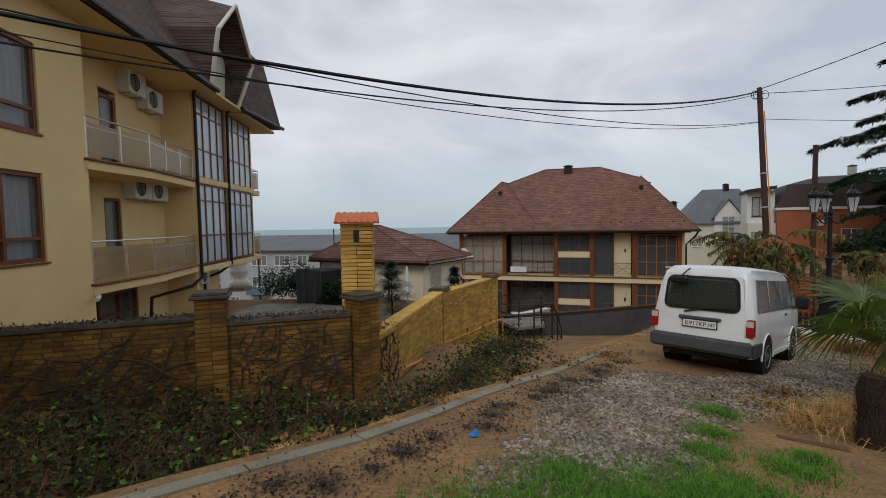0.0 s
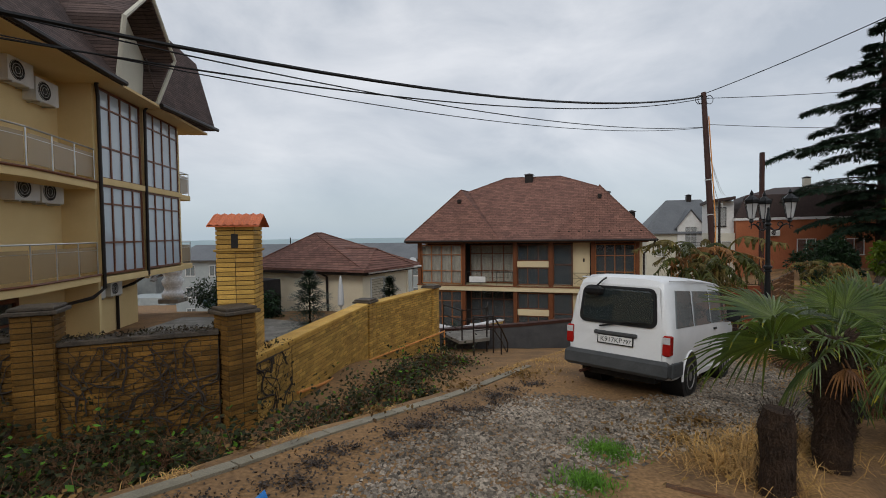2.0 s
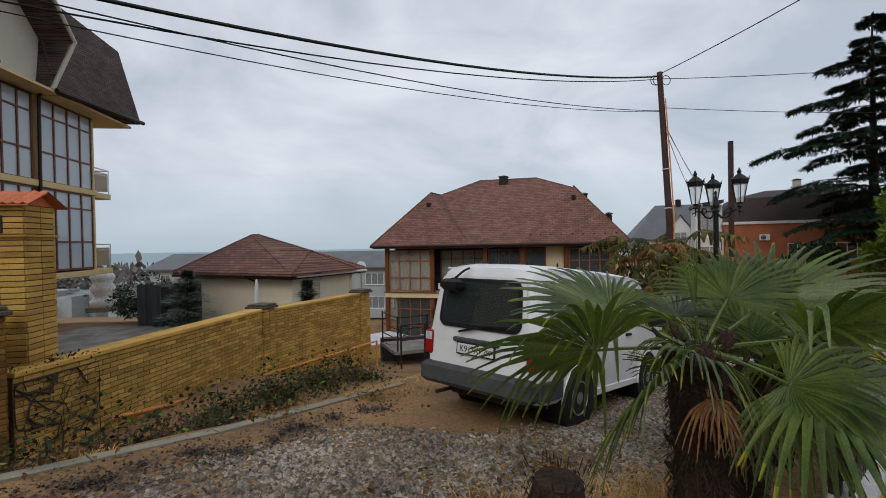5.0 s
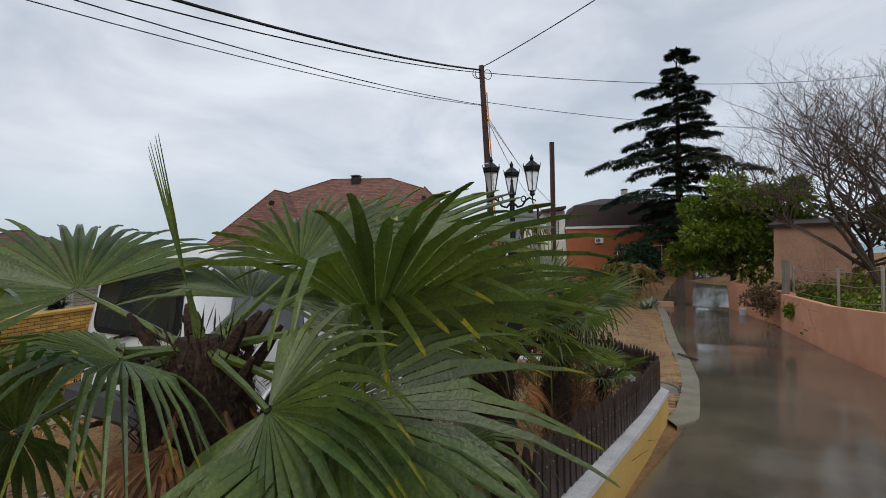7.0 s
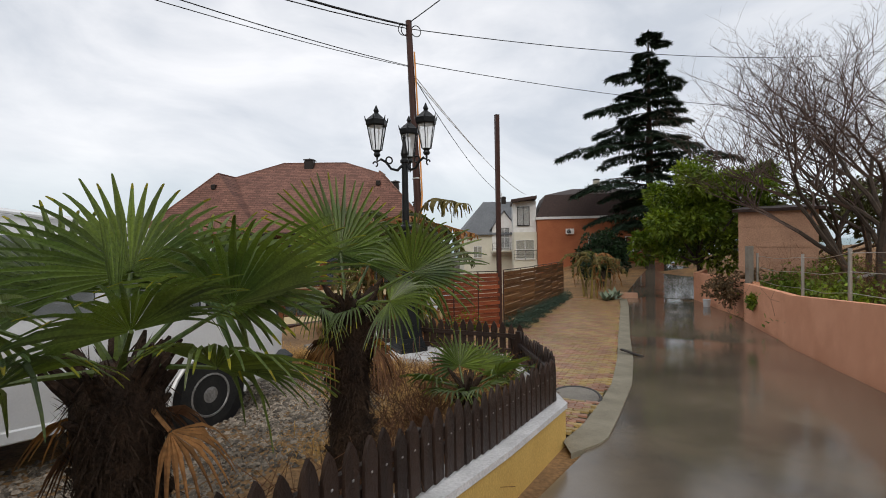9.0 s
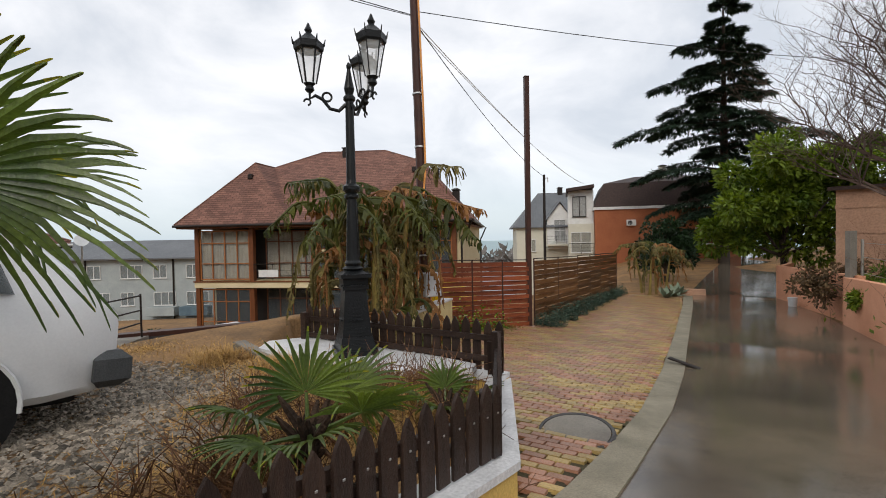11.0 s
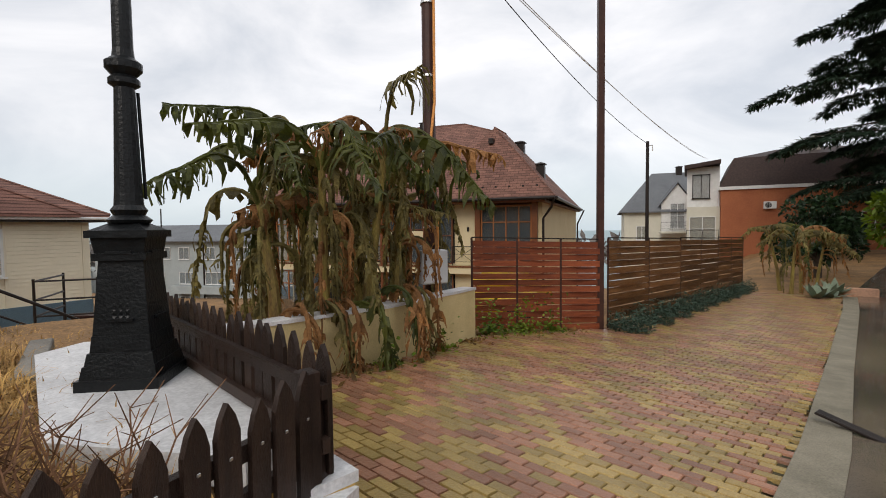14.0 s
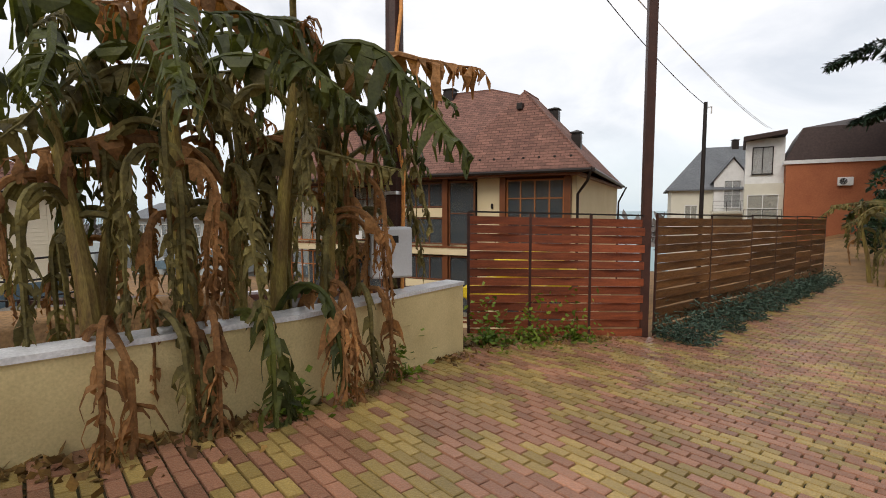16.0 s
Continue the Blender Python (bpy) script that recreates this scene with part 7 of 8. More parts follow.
# ---------- neighbouring buildings ----------
def plain_house(name, label, a, b, depth, z0, ze, zr, wall, roof, roofname="roof"):
    """A gabled or hipped house from its two front corners."""
    root = thing(name, label, "house", along(a, b))
    w = dist(a, b)
    part("wall", Mesh().box(0, w, 0, depth, z0, ze), wall, root)
    o = .5
    c0, c1, c2, c3 = (-o, -o, ze), (w + o, -o, ze), (w + o, depth + o, ze), (-o, depth + o, ze)
    r0, r1 = (w * .3, depth / 2, zr), (w * .72, depth / 2, zr)
    for q in ([c0, c1, r1, r0], [c1, c2, r1], [c2, c3, r0, r1], [c3, c0, r0]):
        part("roof_plane", slab_roof([q], .12), roof, root)
    return root, w


gh, gw = plain_house("grey_roofed_house", "pale house with a grey metal roof and white dormer balcony", (27.7, 60.7), (37.5, 58.0), 8.5, -7, 1.2, 5.6, PALEWALL, GREYROOF)
part("dormer_wall", Mesh().add([(3.6, -.3, -1.5), (6.6, -.3, -1.5), (6.6, -.3, 2.0), (5.1, -.3, 4.0), (3.6, -.3, 2.0), (3.6, 2.5, -1.5), (6.6, 2.5, -1.5), (6.6, 2.5, 2.0), (5.1, 3.5, 4.0), (3.6, 2.5, 2.0)],
                               [(0, 1, 2, 3, 4), (0, 4, 9, 5), (1, 6, 7, 2)]), WHITEPLASTIC, gh)
part("dormer_roof", slab_roof([[(3.3, -.6, 1.8), (5.1, -.6, 4.2), (5.1, 4, 4.2), (3.3, 3, 1.8)]], .1), GREYROOF, gh)
part("dormer_roof", slab_roof([[(5.1, -.6, 4.2), (6.9, -.6, 1.8), (6.9, 3, 1.8), (5.1, 4, 4.2)]], .1), GREYROOF, gh)
window(gh, pose(4.4, -.36, -.6), 1.4, 2.6, 2, 2, WHITEPLASTIC, PANE, None)
part("balcony", Mesh().box(3.4, 6.8, -1.5, -.3, -1.1, -.9), PALEWALL, gh)
railing(gh, pose(0, 0, -.9), [(3.45, -1.45), (6.75, -1.45)], .95, DARKMETAL, None, rails=(.15, .3))
for x in (1.2, 7.6):
    window(gh, pose(x, -.05, -1.8), 1.1, 1.5, 2, 1, WHITEPLASTIC, PANE, None)
chimney(gh, pose(5.8, 4.2, 5.2), .6, .6, .9)

oh = thing("brick_house", "orange brick house with a dark brown mansard roof", "house", along((31.0, 47.6), (42.2, 42.6)))
OW = dist((31.0, 47.6), (42.2, 42.6))
part("wall", Mesh().box(0, OW, 0, 9, -7, 2.45), ORANGEBRICK, oh)
part("cornice", Mesh().box(-.15, OW + .15, -.15, 9.1, 2.45, 2.7), WHITEPLASTIC, oh, "white cornice")
for q in ([(-.1, -.1, 2.7), (OW + .1, -.1, 2.7), (OW - .9, .9, 5.0), (.9, .9, 5.0)], [(OW + .1, -.1, 2.7), (OW + .1, 9, 2.7), (OW - .9, 8, 5.0), (OW - .9, .9, 5.0)],
          [(.9, .9, 5.0), (OW - .9, .9, 5.0), (OW / 2 + 2, 4.5, 5.9), (OW / 2 - 2, 4.5, 5.9)], [(-.1, 9, 2.7), (-.1, -.1, 2.7), (.9, .9, 5.0), (.9, 8, 5.0)],
          [(OW - .9, .9, 5.0), (OW - .9, 8, 5.0), (OW / 2 + 2, 4.5, 5.9)], [(.9, 8, 5.0), (.9, .9, 5.0), (OW / 2 - 2, 4.5, 5.9)]):
    part("roof_plane", slab_roof([q], .1), BROWNROOF, oh)
chimney(oh, pose(6.5, 3.2, 5.5), .6, .6, 1.1, PALEWALL)
part("stair_tower", Mesh().box(-2.4, -.02, .6, 7, -7, 1.2), PALEWALL, oh)
part("tower_roof", slab_roof([[(-2.6, .4, 4.62), (0, .4, 4.95), (0, 7.2, 4.95), (-2.6, 7.2, 4.62)]], .3), BROWNROOF, oh)
part("tower_wall", Mesh().box(-2.4, -.02, 1.4, 7, 1.2, 4.5), WHITEPLASTIC, oh)
window(oh, pose(-2.0, 1.34, 1.9), 1.3, 2.0, 2, 1, DARKMETAL, PANE, None)
window(oh, pose(-2.2, .54, -1.6), 1.9, 2.0, 2, 2, WHITEPLASTIC, PANE, None)
railing(oh, pose(0, 0, -1.7), [(-2.4, .2), (-.1, .2)], 1.0, DARKMETAL, None, rails=(.15, .3))
for x in (5.0, 8.6):
    window(oh, pose(x, -.06, -.9), 1.5, 1.5, 2, 1, WHITEPLASTIC, PANE, None)


def ac_unit(m, label, w=.80, h=.55, d=.28, fan=-1, group="air conditioners", parent=None):
    ac = thing("air_conditioner", label, "air conditioner", m, group)
    part("case", Mesh().box(-w / 2, w / 2, -d, 0, 0, h, bev=.02), WHITEPLASTIC, ac)
    cx = fan * w * .14
    # near-black disc on the closed case paints the shade behind the fan
    part("fan_recess", Mesh().tube([(cx, -d - .004, h / 2), (cx, -d + .01, h / 2)], h * .40, 20), INSIDESHADE, ac)
    for k in range(3):
        r = h * (.14 + .12 * k)
        part("guard_ring", Mesh().tube([(cx + r * math.cos(a), -d - .012, h / 2 + r * math.sin(a)) for a in [i * math.pi / 10 for i in range(21)]], .006, 4), WHITEPLASTIC, ac)
    for k in range(4):
        a = k * math.pi / 2 + .5
        part("fan_blade", Mesh().add([(cx, -d - .006, h / 2), (cx + h * .36 * math.cos(a), -d - .006, h / 2 + h * .36 * math.sin(a)), (cx + h * .36 * math.cos(a + .8), -d - .007, h / 2 + h * .36 * math.sin(a + .8))], [(0, 1, 2)]), VANGREY, ac)
    part("bracket", Mesh().box(-w * .35, -w * .3, -d, .02, -.04, 0).box(w * .3, w * .35, -d, .02, -.04, 0), STEEL, ac)
    return ac


ac_unit(along((31.0, 47.6), (42.2, 42.6)) @ pose(3.2, -.02, .9), "white air conditioner on the orange brick wall", group="")
for x, y, z in AC_SPOTS:
    ac_unit(lm @ pose(x, y, z), "white air conditioner unit on the cream balcony wall", .88, .64, .34)
for x, z in ((lx + .9, -.35), (lx + 1.9, -.35)):
    ac_unit(lm @ pose(x, .88, z), "white air conditioner unit below the glazed bay", .7, .5, .28)
for z in (.28, 6.0):
    cctv = thing("security_camera", "white security camera on the cream wall", "camera device", lm @ pose(1.12 if z < 1 else 1.0, -.02, z), "security cameras")
    part("body", Mesh().tube([(-.1, -.16, 0), (-.28, -.22, -.05)], .045, 8), WHITEPLASTIC, cctv)
    part("arm", Mesh().tube([(0, 0, .02), (-.1, -.16, 0)], .02, 6), WHITEPLASTIC, cctv)

# three-storey panel block on the way down to the sea
ab = thing("panel_block", "pale grey three-storey panel block with a slate roof", "apartment block", along((-34.0, 63.0), (4.0, 57.5)))
AW = dist((-34.0, 63.0), (4.0, 57.5))
part("wall", Mesh().box(0, AW, 0, 10, -14, -1.5), GREYWALL, ab)
part("roof_plane", slab_roof([[(-.5, -.7, -1.45), (AW + .5, -.7, -1.45), (AW + .5, 5, .4), (-.5, 5, .4)]], .15), GREYROOF, ab)
part("roof_plane", slab_roof([[(AW + .5, 10.7, -1.45), (-.5, 10.7, -1.45), (-.5, 5, .4), (AW + .5, 5, .4)]], .15), GREYROOF, ab)
rga = random.Random(9)
for fl in range(3):
    for i in range(11):
        x = 1.5 + i * 3.4
        wide = rga.random() < .35
        window(ab, pose(x, -.04, -3.6 - fl * 2.85), 2.3 if wide else 1.4, 1.4, 3 if wide else 2, 1, WHITEPLASTIC, PANE, CREAMBLIND if rga.random() < .5 else None, sill=True)
        if wide and fl:
            part("balcony", Mesh().box(x - .3, x + 2.6, -1.1, 0, -4.6 - fl * 2.85, -3.7 - fl * 2.85, bev=.02), GREYWALL if rga.random() < .6 else BLUEBASE, ab)
for i in range(4):
    part("downpipe", Mesh().tube([(6 + i * 9, -.1, -1.6), (6 + i * 9, -.1, -13)], .09, 6), DARKMETAL, ab)
mast = thing("mast", "thin dark pole between the houses", "pole", pose(-12.6, 44.0, -9))
part("pole", Mesh().tube([(0, 0, -.5), (0, 0, 10.4)], [.07, .05], 6), DARKMETAL, mast)
# block house behind the bare tree
bh = thing("block_house", "unplastered salmon block house behind bare trees", "house", along((24.3, 19.0), (26.1, 16.6)))
part("wall", Mesh().box(0, 2.5, 0, 6, -2.8, 1.5), SALMONBRICK, bh)
part("roof_plane", slab_roof([[(-.2, -.2, 1.5), (2.7, -.2, 1.5), (2.7, 6, 1.9), (-.2, 6, 1.9)]], .12), BROWNROOF, bh)
for i in range(4):
    part("band", Mesh().box(-.02, 2.52, -.02, .01, -1.6 + i * .8, -1.5 + i * .8), SALMONBRICK, bh)
bh2 = thing("block_house", "orange brick house half hidden by bare branches", "house", along((33.5, 13.0), (35.5, 8.0)))
part("wall", Mesh().box(0, 5.4, 0, 6, -2.8, 4.6), ORANGEBRICK, bh2)
part("roof_plane", slab_roof([[(-.3, -.3, 4.6), (5.7, -.3, 4.6), (5.7, 6, 6), (-.3, 6, 6)]], .12), BROWNROOF, bh2)
window(bh2, pose(1.0, -.03, .8), 1.4, 1.5, 2, 1, WHITEPLASTIC, PANE, None)

for i, (x, y, r) in enumerate(((23.4, 18.6, .9), (24.0, 17.2, .8), (24.6, 16.0, .9), (25.2, 14.4, .8), (26.3, 17.4, 1.4), (22.3, 16.3, .5), (27.3, 14.5, 1.6))):
    b = thing("shrub", "green and brown shrub in the garden behind the salmon wall", "shrub", pose(x, y, road_z(x, y) + .6), "garden shrubs behind the wall")
    mt = OLIVELEAF if i % 3 else mat("brown_shrub_leaf", (.16, .10, .05), (.10, .07, .035), 2, .7, .2, 50, rand=.5, island=True)
    part("foliage", leaf_cloud("", "", "", [(0, 0, r * .6, r), (r * .6, -.2, r * .9, r * .7), (-r * .5, .2, r * .5, r * .7)], 1700, .15, mt, 700 + i), mt, b)["kind"] = "stuff"
    part("stem", Mesh().tube([(0, 0, -.3), (.05, 0, r * .8)], [.04, .015], 6), BARK, b)

# mesh fence behind the salmon wall
mf = thing("mesh_fence", "grey steel fence posts with sagging wire behind the salmon wall", "fence", pose(0, 0, 0))
FP = [(23.25, 17.35), (20.75, 14.0), (18.75, 11.6), (16.7, 9.1)]
for i, (x, y) in enumerate(FP):
    z = road_z(x, y)
    part("post", Mesh().tube([(x, y, z - .2), (x, y, z + 2.45)], .04, 7), STEEL, mf)
for h in (1.5, 1.95, 2.35):
    for a, b in zip(FP, FP[1:]):
        part("wire", Mesh().tube([(*a, road_z(*a) + h), ((a[0] + b[0]) / 2, (a[1] + b[1]) / 2, (road_z(*a) + road_z(*b)) / 2 + h - .07), (*b, road_z(*b) + h)], .008, 4), STEEL, mf)
gbx = thing("steel_box_post", "grey painted steel box post at the salmon wall", "post", pose(23.05, 17.5, road_z(23.05, 17.5)))
part("body", Mesh().box(-.12, .12, -.07, .07, 0, 2.7, bev=.01), CONCRETE, gbx)
bkt = thing("bucket", "grey bucket beside the salmon wall", "bucket", pose(25.1, 21.3, road_z(25.1, 21.3)))
part("body", Mesh().lathe([(.13, 0), (.16, .32), (.17, .34)], 14), GREYBOX, bkt)
rail_g = thing("garden_rail", "sloping grey pipe rail in the garden", "rail", pose(0, 0, 0))
part("pipe", Mesh().tube([(24.6, 16.6, -1.9), (27.5, 13.2, -.6)], .06, 7), STEEL, rail_g)
part("pipe", Mesh().tube([(24.8, 17.0, -1.5), (28.0, 13.2, -.1)], .06, 7), STEEL, rail_g)
part("post", Mesh().tube([(26.05, 14.9, -2.4), (26.05, 14.9, -1.25)], .05, 6), STEEL, rail_g)
lowk = thing("low_brick_edge", "low red brick edging at the end of the paving", "edging", pose(24.3, 26.1, road_z(24.3, 26.1), 0, 0, -35))
part("edge", Mesh().box(-.8, .8, -.12, .12, -.1, .28, bev=.02), SALMONBRICK, lowk)

# ---------- yard things ----------
bb = brick_pillar("barbecue_chimney", "yellow brick barbecue chimney with a small orange tile roof", (-2.33, 8.82), 8, .60, -1.6, 1.80, BRICK, BRICKJ, captop=False)
# no opening is cut: a near-black block paints the smoke slot's shade
part("smoke_slot", Mesh().box(-.055, .055, -.318, -.29, 3.02, 3.26), INSIDESHADE, bb, "smoke slot as a block painted dark like its shade")
part("ledge", Mesh().box(-.34, .34, -.34, .34, 2.96, 3.0, bev=.01), BRICK, bb)
for sg in (-1, 1):
    for i in range(7):
        x0, x1 = -.42 + i * .12, -.42 + (i + 1) * .12
        part("roof_tile", Mesh().add([(x0, sg * .40, 3.40), (x0 + .06, sg * .40, 3.425), (x1, sg * .40, 3.40), (x0, 0, 3.60), (x0 + .06, 0, 3.625), (x1, 0, 3.60), (x0, sg * .40, 3.38), (x1, sg * .40, 3.38), (x0, 0, 3.58), (x1, 0, 3.58)],
              [(0, 1, 4, 3), (1, 2, 5, 4), (6, 8, 9, 7), (0, 6, 7, 2)]), TERRA, bb, "orange profiled metal tile")
part("gable", Mesh().add([(-.30, -.32, 3.4), (-.30, .32, 3.4), (-.30, 0, 3.57), (.30, -.32, 3.4), (.30, .32, 3.4), (.30, 0, 3.57)], [(0, 1, 2), (5, 4, 3), (0, 2, 5, 3), (1, 4, 5, 2)]), TERRA, bb)

hr = thing("pipe_handrail", "orange painted pipe handrail along the yellow brick wall", "handrail", pose(0, 0, 0))
RP = [(-1.58, 9.5, -1.42), (-1.38, 10.6, -1.60), (-.76, 14.0, -1.98), (1.16, 17.75, -2.06), (1.32, 18.1, -2.06), (1.32, 18.1, -3.0)]
part("pipe", Mesh().tube(RP, .032, 8), ORANGEPAINT, hr)
for a in (RP[1], RP[2], (.2, 15.7, -1.95)):
    part("bracket", Mesh().tube([a, (a[0] - .22, a[1] + .06, a[2])], .014, 5), ORANGEPAINT, hr)

stt = thing("wrapped_statue", "garden statue wrapped in white plastic film on a plinth", "statue", pose(-12.6, 24.75, -1.75))
part("plinth", Mesh().box(-.5, .5, -.5, .5, 0, .22, bev=.02), CONCRETE, stt)
part("statue", Mesh().lathe([(.50, .2), (.54, .5), (.46, .55), (.38, .75), (.48, .95), (.52, 1.15), (.38, 1.32), (.46, 1.5), (.52, 1.65), (.42, 1.8), (.25, 1.9), (.06, 1.94)], 18), WRAP, stt, smooth=True)
par = thing("parasol", "closed pale parasol in the courtyard", "parasol", pose(-2.4, 17.4, -2.1))
part("canopy", Mesh().lathe([(.03, 1.1), (.12, 1.2), (.10, 1.7), (.05, 2.15), (.01, 2.25)], 10), CURTAIN, par)
part("pole", Mesh().tube([(0, 0, 0), (0, 0, 1.2)], .02, 6), STEEL, par)
shed = thing("shed", "weathered grey plank shed beside the annex", "shed", along((-7.4, 19.2), (-6.1, 18.4)))
for i in range(11):
    part("plank", Mesh().box(i * .14, i * .14 + .132, 0, .03, -1.7, -.1 + .02 * (i % 3), bev=.004), mat("grey_plank", (.10, .11, .12), (.06, .065, .07), 3, .8, .3, 40, rand=.25, stretch=(4, 4, .5)), shed)
# solid box coloured near black, for the shade inside the shed
part("body", Mesh().box(0, 1.5, .04, 1.5, -1.7, -.15), INSIDESHADE, shed)
pm = thing("courtyard_paving", "pale grey courtyard paving beside the apartment house", "paving", pose(0, 0, 0), kind="structure")
part("paving", Mesh().prism([(-8.6, 9.0), (-2.6, 9.2), (-2.0, 13.5), (-3.2, 17.0), (-6.5, 18.6), (-8.8, 18.6), (-13, 27), (-9.5, 22)][:6] + [(-8.9, 14)], -1.62, -1.48), CONCRETE, pm)
cr = thing("crate", "green and blue plastic crates in the courtyard", "crate", pose(-4.9, 10.5, -1.48, 0, 0, 20))
part("crate", Mesh().box(-.3, .3, -.2, .2, 0, .25, bev=.02), mat("green_plastic", (.03, .30, .10), (.03, .24, .08), 5, .5, .1, 30), cr)
part("bag", Mesh().lathe([(.1, 0), (.2, .1), (.18, .3), (.05, .42)], 9, pose(.5, .1, 0)), mat("blue_plastic", (.03, .22, .62), (.03, .18, .5), 5, .4, .3, 20), cr, "blue bag")
lit = thing("plastic_scrap", "crumpled blue plastic scrap on the wet ground", "litter", pose(-.13, 3.87, lot_z(-.13, 3.87) + .01))
part("scrap", Mesh().add([(-.06, 0, 0), (0, -.05, .02), (.06, 0, .0), (.01, .05, .05), (.03, .01, .07)], [(0, 1, 4), (1, 2, 4), (2, 3, 4), (3, 0, 4)]), mat("blue_plastic", (.03, .22, .62)), lit)

# stairs rail beside the annex
sr = thing("stair_railing", "dark metal railing of the stair beside the annex", "railing", pose(0, 0, 0))
RA = [(2.3, 16.3), (3.0, 16.6), (3.4, 17.6), (3.8, 18.8)]
zs_ = (-1.25, -1.25, -1.9, -2.7)
part("hand_rail", Mesh().tube([(*p, z) for p, z in zip(RA, zs_)], .03, 6), DARKMETAL, sr)
part("lower_rail", Mesh().tube([(*p, z - .45) for p, z in zip(RA, zs_)], .02, 6), DARKMETAL, sr)
for p, z in zip(RA, zs_):
    part("post", Mesh().tube([(*p, z), (*p, z - 1.3)], .028, 6), DARKMETAL, sr)
rb = thing("terrace_railing", "dark metal railing above the retaining wall", "railing", pose(0, 0, 0))
RB = [(1.3, 19.9), (2.0, 18.4), (3.0, 18.9), (3.2, 20.4)]
for z in (-1.35, -1.75, -2.1):
    part("rail", Mesh().tube([(*p, z) for p in RB], .022, 6), DARKMETAL, rb)
for p in RB:
    part("post", Mesh().tube([(*p, -3.2), (*p, -1.3)], .028, 6), DARKMETAL, rb)
part("deck", Mesh().prism([(1.2, 20.0), (1.9, 18.3), (3.1, 18.8), (3.3, 20.6)], -2.62, -2.5), CONCRETE, rb)
lb_ = thing("concrete_beam", "old grey concrete beam lying on the lot", "beam", pose(7.9, 12.4, lot_z(7.9, 12.4), 0, 6, -52))
part("beam", Mesh().box(-.45, .45, -.08, .08, -.02, .1, bev=.01), CONCRETE, lb_)
pk_ = thing("timber_edge", "rough timber edging beside the palms", "edging", pose(7.5, 7.35, lot_z(7.5, 7.35), 0, 0, 44))
part("edge", Mesh().box(-1.4, 1.6, -.05, .05, -.15, .06, bev=.012), TRUNKFIBRE, pk_)
pk2 = thing("timber_edge", "weathered plank lying in the dry grass", "edging", pose(3.4, 4.35, lot_z(3.4, 4.35), 0, 0, -28))
part("edge", Mesh().box(-.3, .3, -.04, .04, -.03, .02, bev=.01), FENCEWOOD, pk2)
yc = thing("yellow_car_roof", "yellow car parked behind the fence", "car", pose(12.4, 24.5, -3.2, 0, 0, 60))
part("body", Mesh().box(-2, 2, -.8, .8, .3, .95, bev=.2), mat("yellow_car_paint", (.62, .45, .03), (.55, .4, .03), 2, .25, .02, 50), yc)
part("roof", Mesh().box(-1.1, .9, -.66, .66, .9, 1.5, bev=.25), mat("yellow_car_paint", (.62, .45, .03)), yc)
for x in (-1.25, 1.25):
    for y in (-.72, .72):
        part("wheel", Mesh().tube([(x, y - .09, .3), (x, y + .09, .3)], .3, 16), RUBBER, yc)
ctz = thing("yellow_terrace", "low yellow rendered terrace wall below the lot", "wall", along((.6, 22.0), (4.6, 25.5)))
part("wall", Mesh().box(0, 5.2, 0, .25, -5, -3.1), WALLYEL, ctz)
part("coping", Mesh().box(-.03, 5.23, -.04, .29, -3.1, -3.03), WHITECAP, ctz)
part("deck", Mesh().box(-2, 5, .3, 6, -4.0, -3.9), WHITECAP, ctz)
oliv = thing("shrub", "grey-green shrub below the lot", "shrub", pose(2.0, 24.2, -4.2))
part("foliage", leaf_cloud("", "", "", [(0, 0, .7, .9), (.5, .3, .4, .7)], 1500, .14, BLUELEAF, 91), BLUELEAF, oliv)["kind"] = "stuff"
dish = thing("satellite_dish", "grey satellite dish on the annex roof", "dish", pose(-.2, 24.2, .1))
part("dish", Mesh().lathe([(.0, 0), (.12, .025), (.22, .08)], 16, pose(0, 0, .1, 65, 0, 30)), GREYBOX, dish)
part("stand", Mesh().tube([(0, 0, -1.2), (0, 0, .1)], .03, 6), STEEL, dish)
# cypresses and far woods on the slope to the sea
for i, (x, y, h) in enumerate(((1.8, 75, 9.0), (2.9, 76, 10.5), (.4, 74, 7.5))):
    cy = thing("cypress", "slim dark cypress beyond the houses", "tree", pose(x, y, -6.5), "cypresses beyond the houses")
    part("trunk", Mesh().tube([(0, 0, -1), (0, 0, h * .8)], .08, 5), BARK, cy)
    rg = random.Random(900 + i)
    me = Mesh()
    for k in range(900):
        t = rg.random()
        r = .75 * math.sin(min(1, t * 1.05 + .12) * math.pi) ** .7 * rg.uniform(.6, 1)
        a = rg.uniform(0, 6.283)
        leaf_quad(me, Vector((r * math.cos(a), r * math.sin(a), h * t)), Vector((math.cos(a) * .3, math.sin(a) * .3, 1)).normalized(), Vector((math.cos(a), math.sin(a), 0)), .5, .18)
    part("foliage", me, DARKLEAF, cy)["kind"] = "stuff"
rg = random.Random(950)
woods = Mesh()
for i in range(700):
    x, y = rg.uniform(-190, 190), rg.uniform(140, 240)
    z = -2.5 - (y - 120) * .055 - rg.uniform(0, 3)
    if abs(x) < 30 and rg.random() < .4:
        continue
    r = rg.uniform(2.2, 5)
    for k in range(16):
        d = rand_dir(rg, .5)
        leaf_quad(woods, Vector((x, y, z - 6)) + Vector((d.x * r, d.y * r, abs(d.z) * r * 1.5)), (d + rand_dir(rg) * .4).normalized(), rand_dir(rg), r * .8, r * .35)
tagged(part("far_woods", woods, DISTTREE), "hazy bare woods on the slope above the sea", "woods", "", "stuff")
shoretown = Mesh()
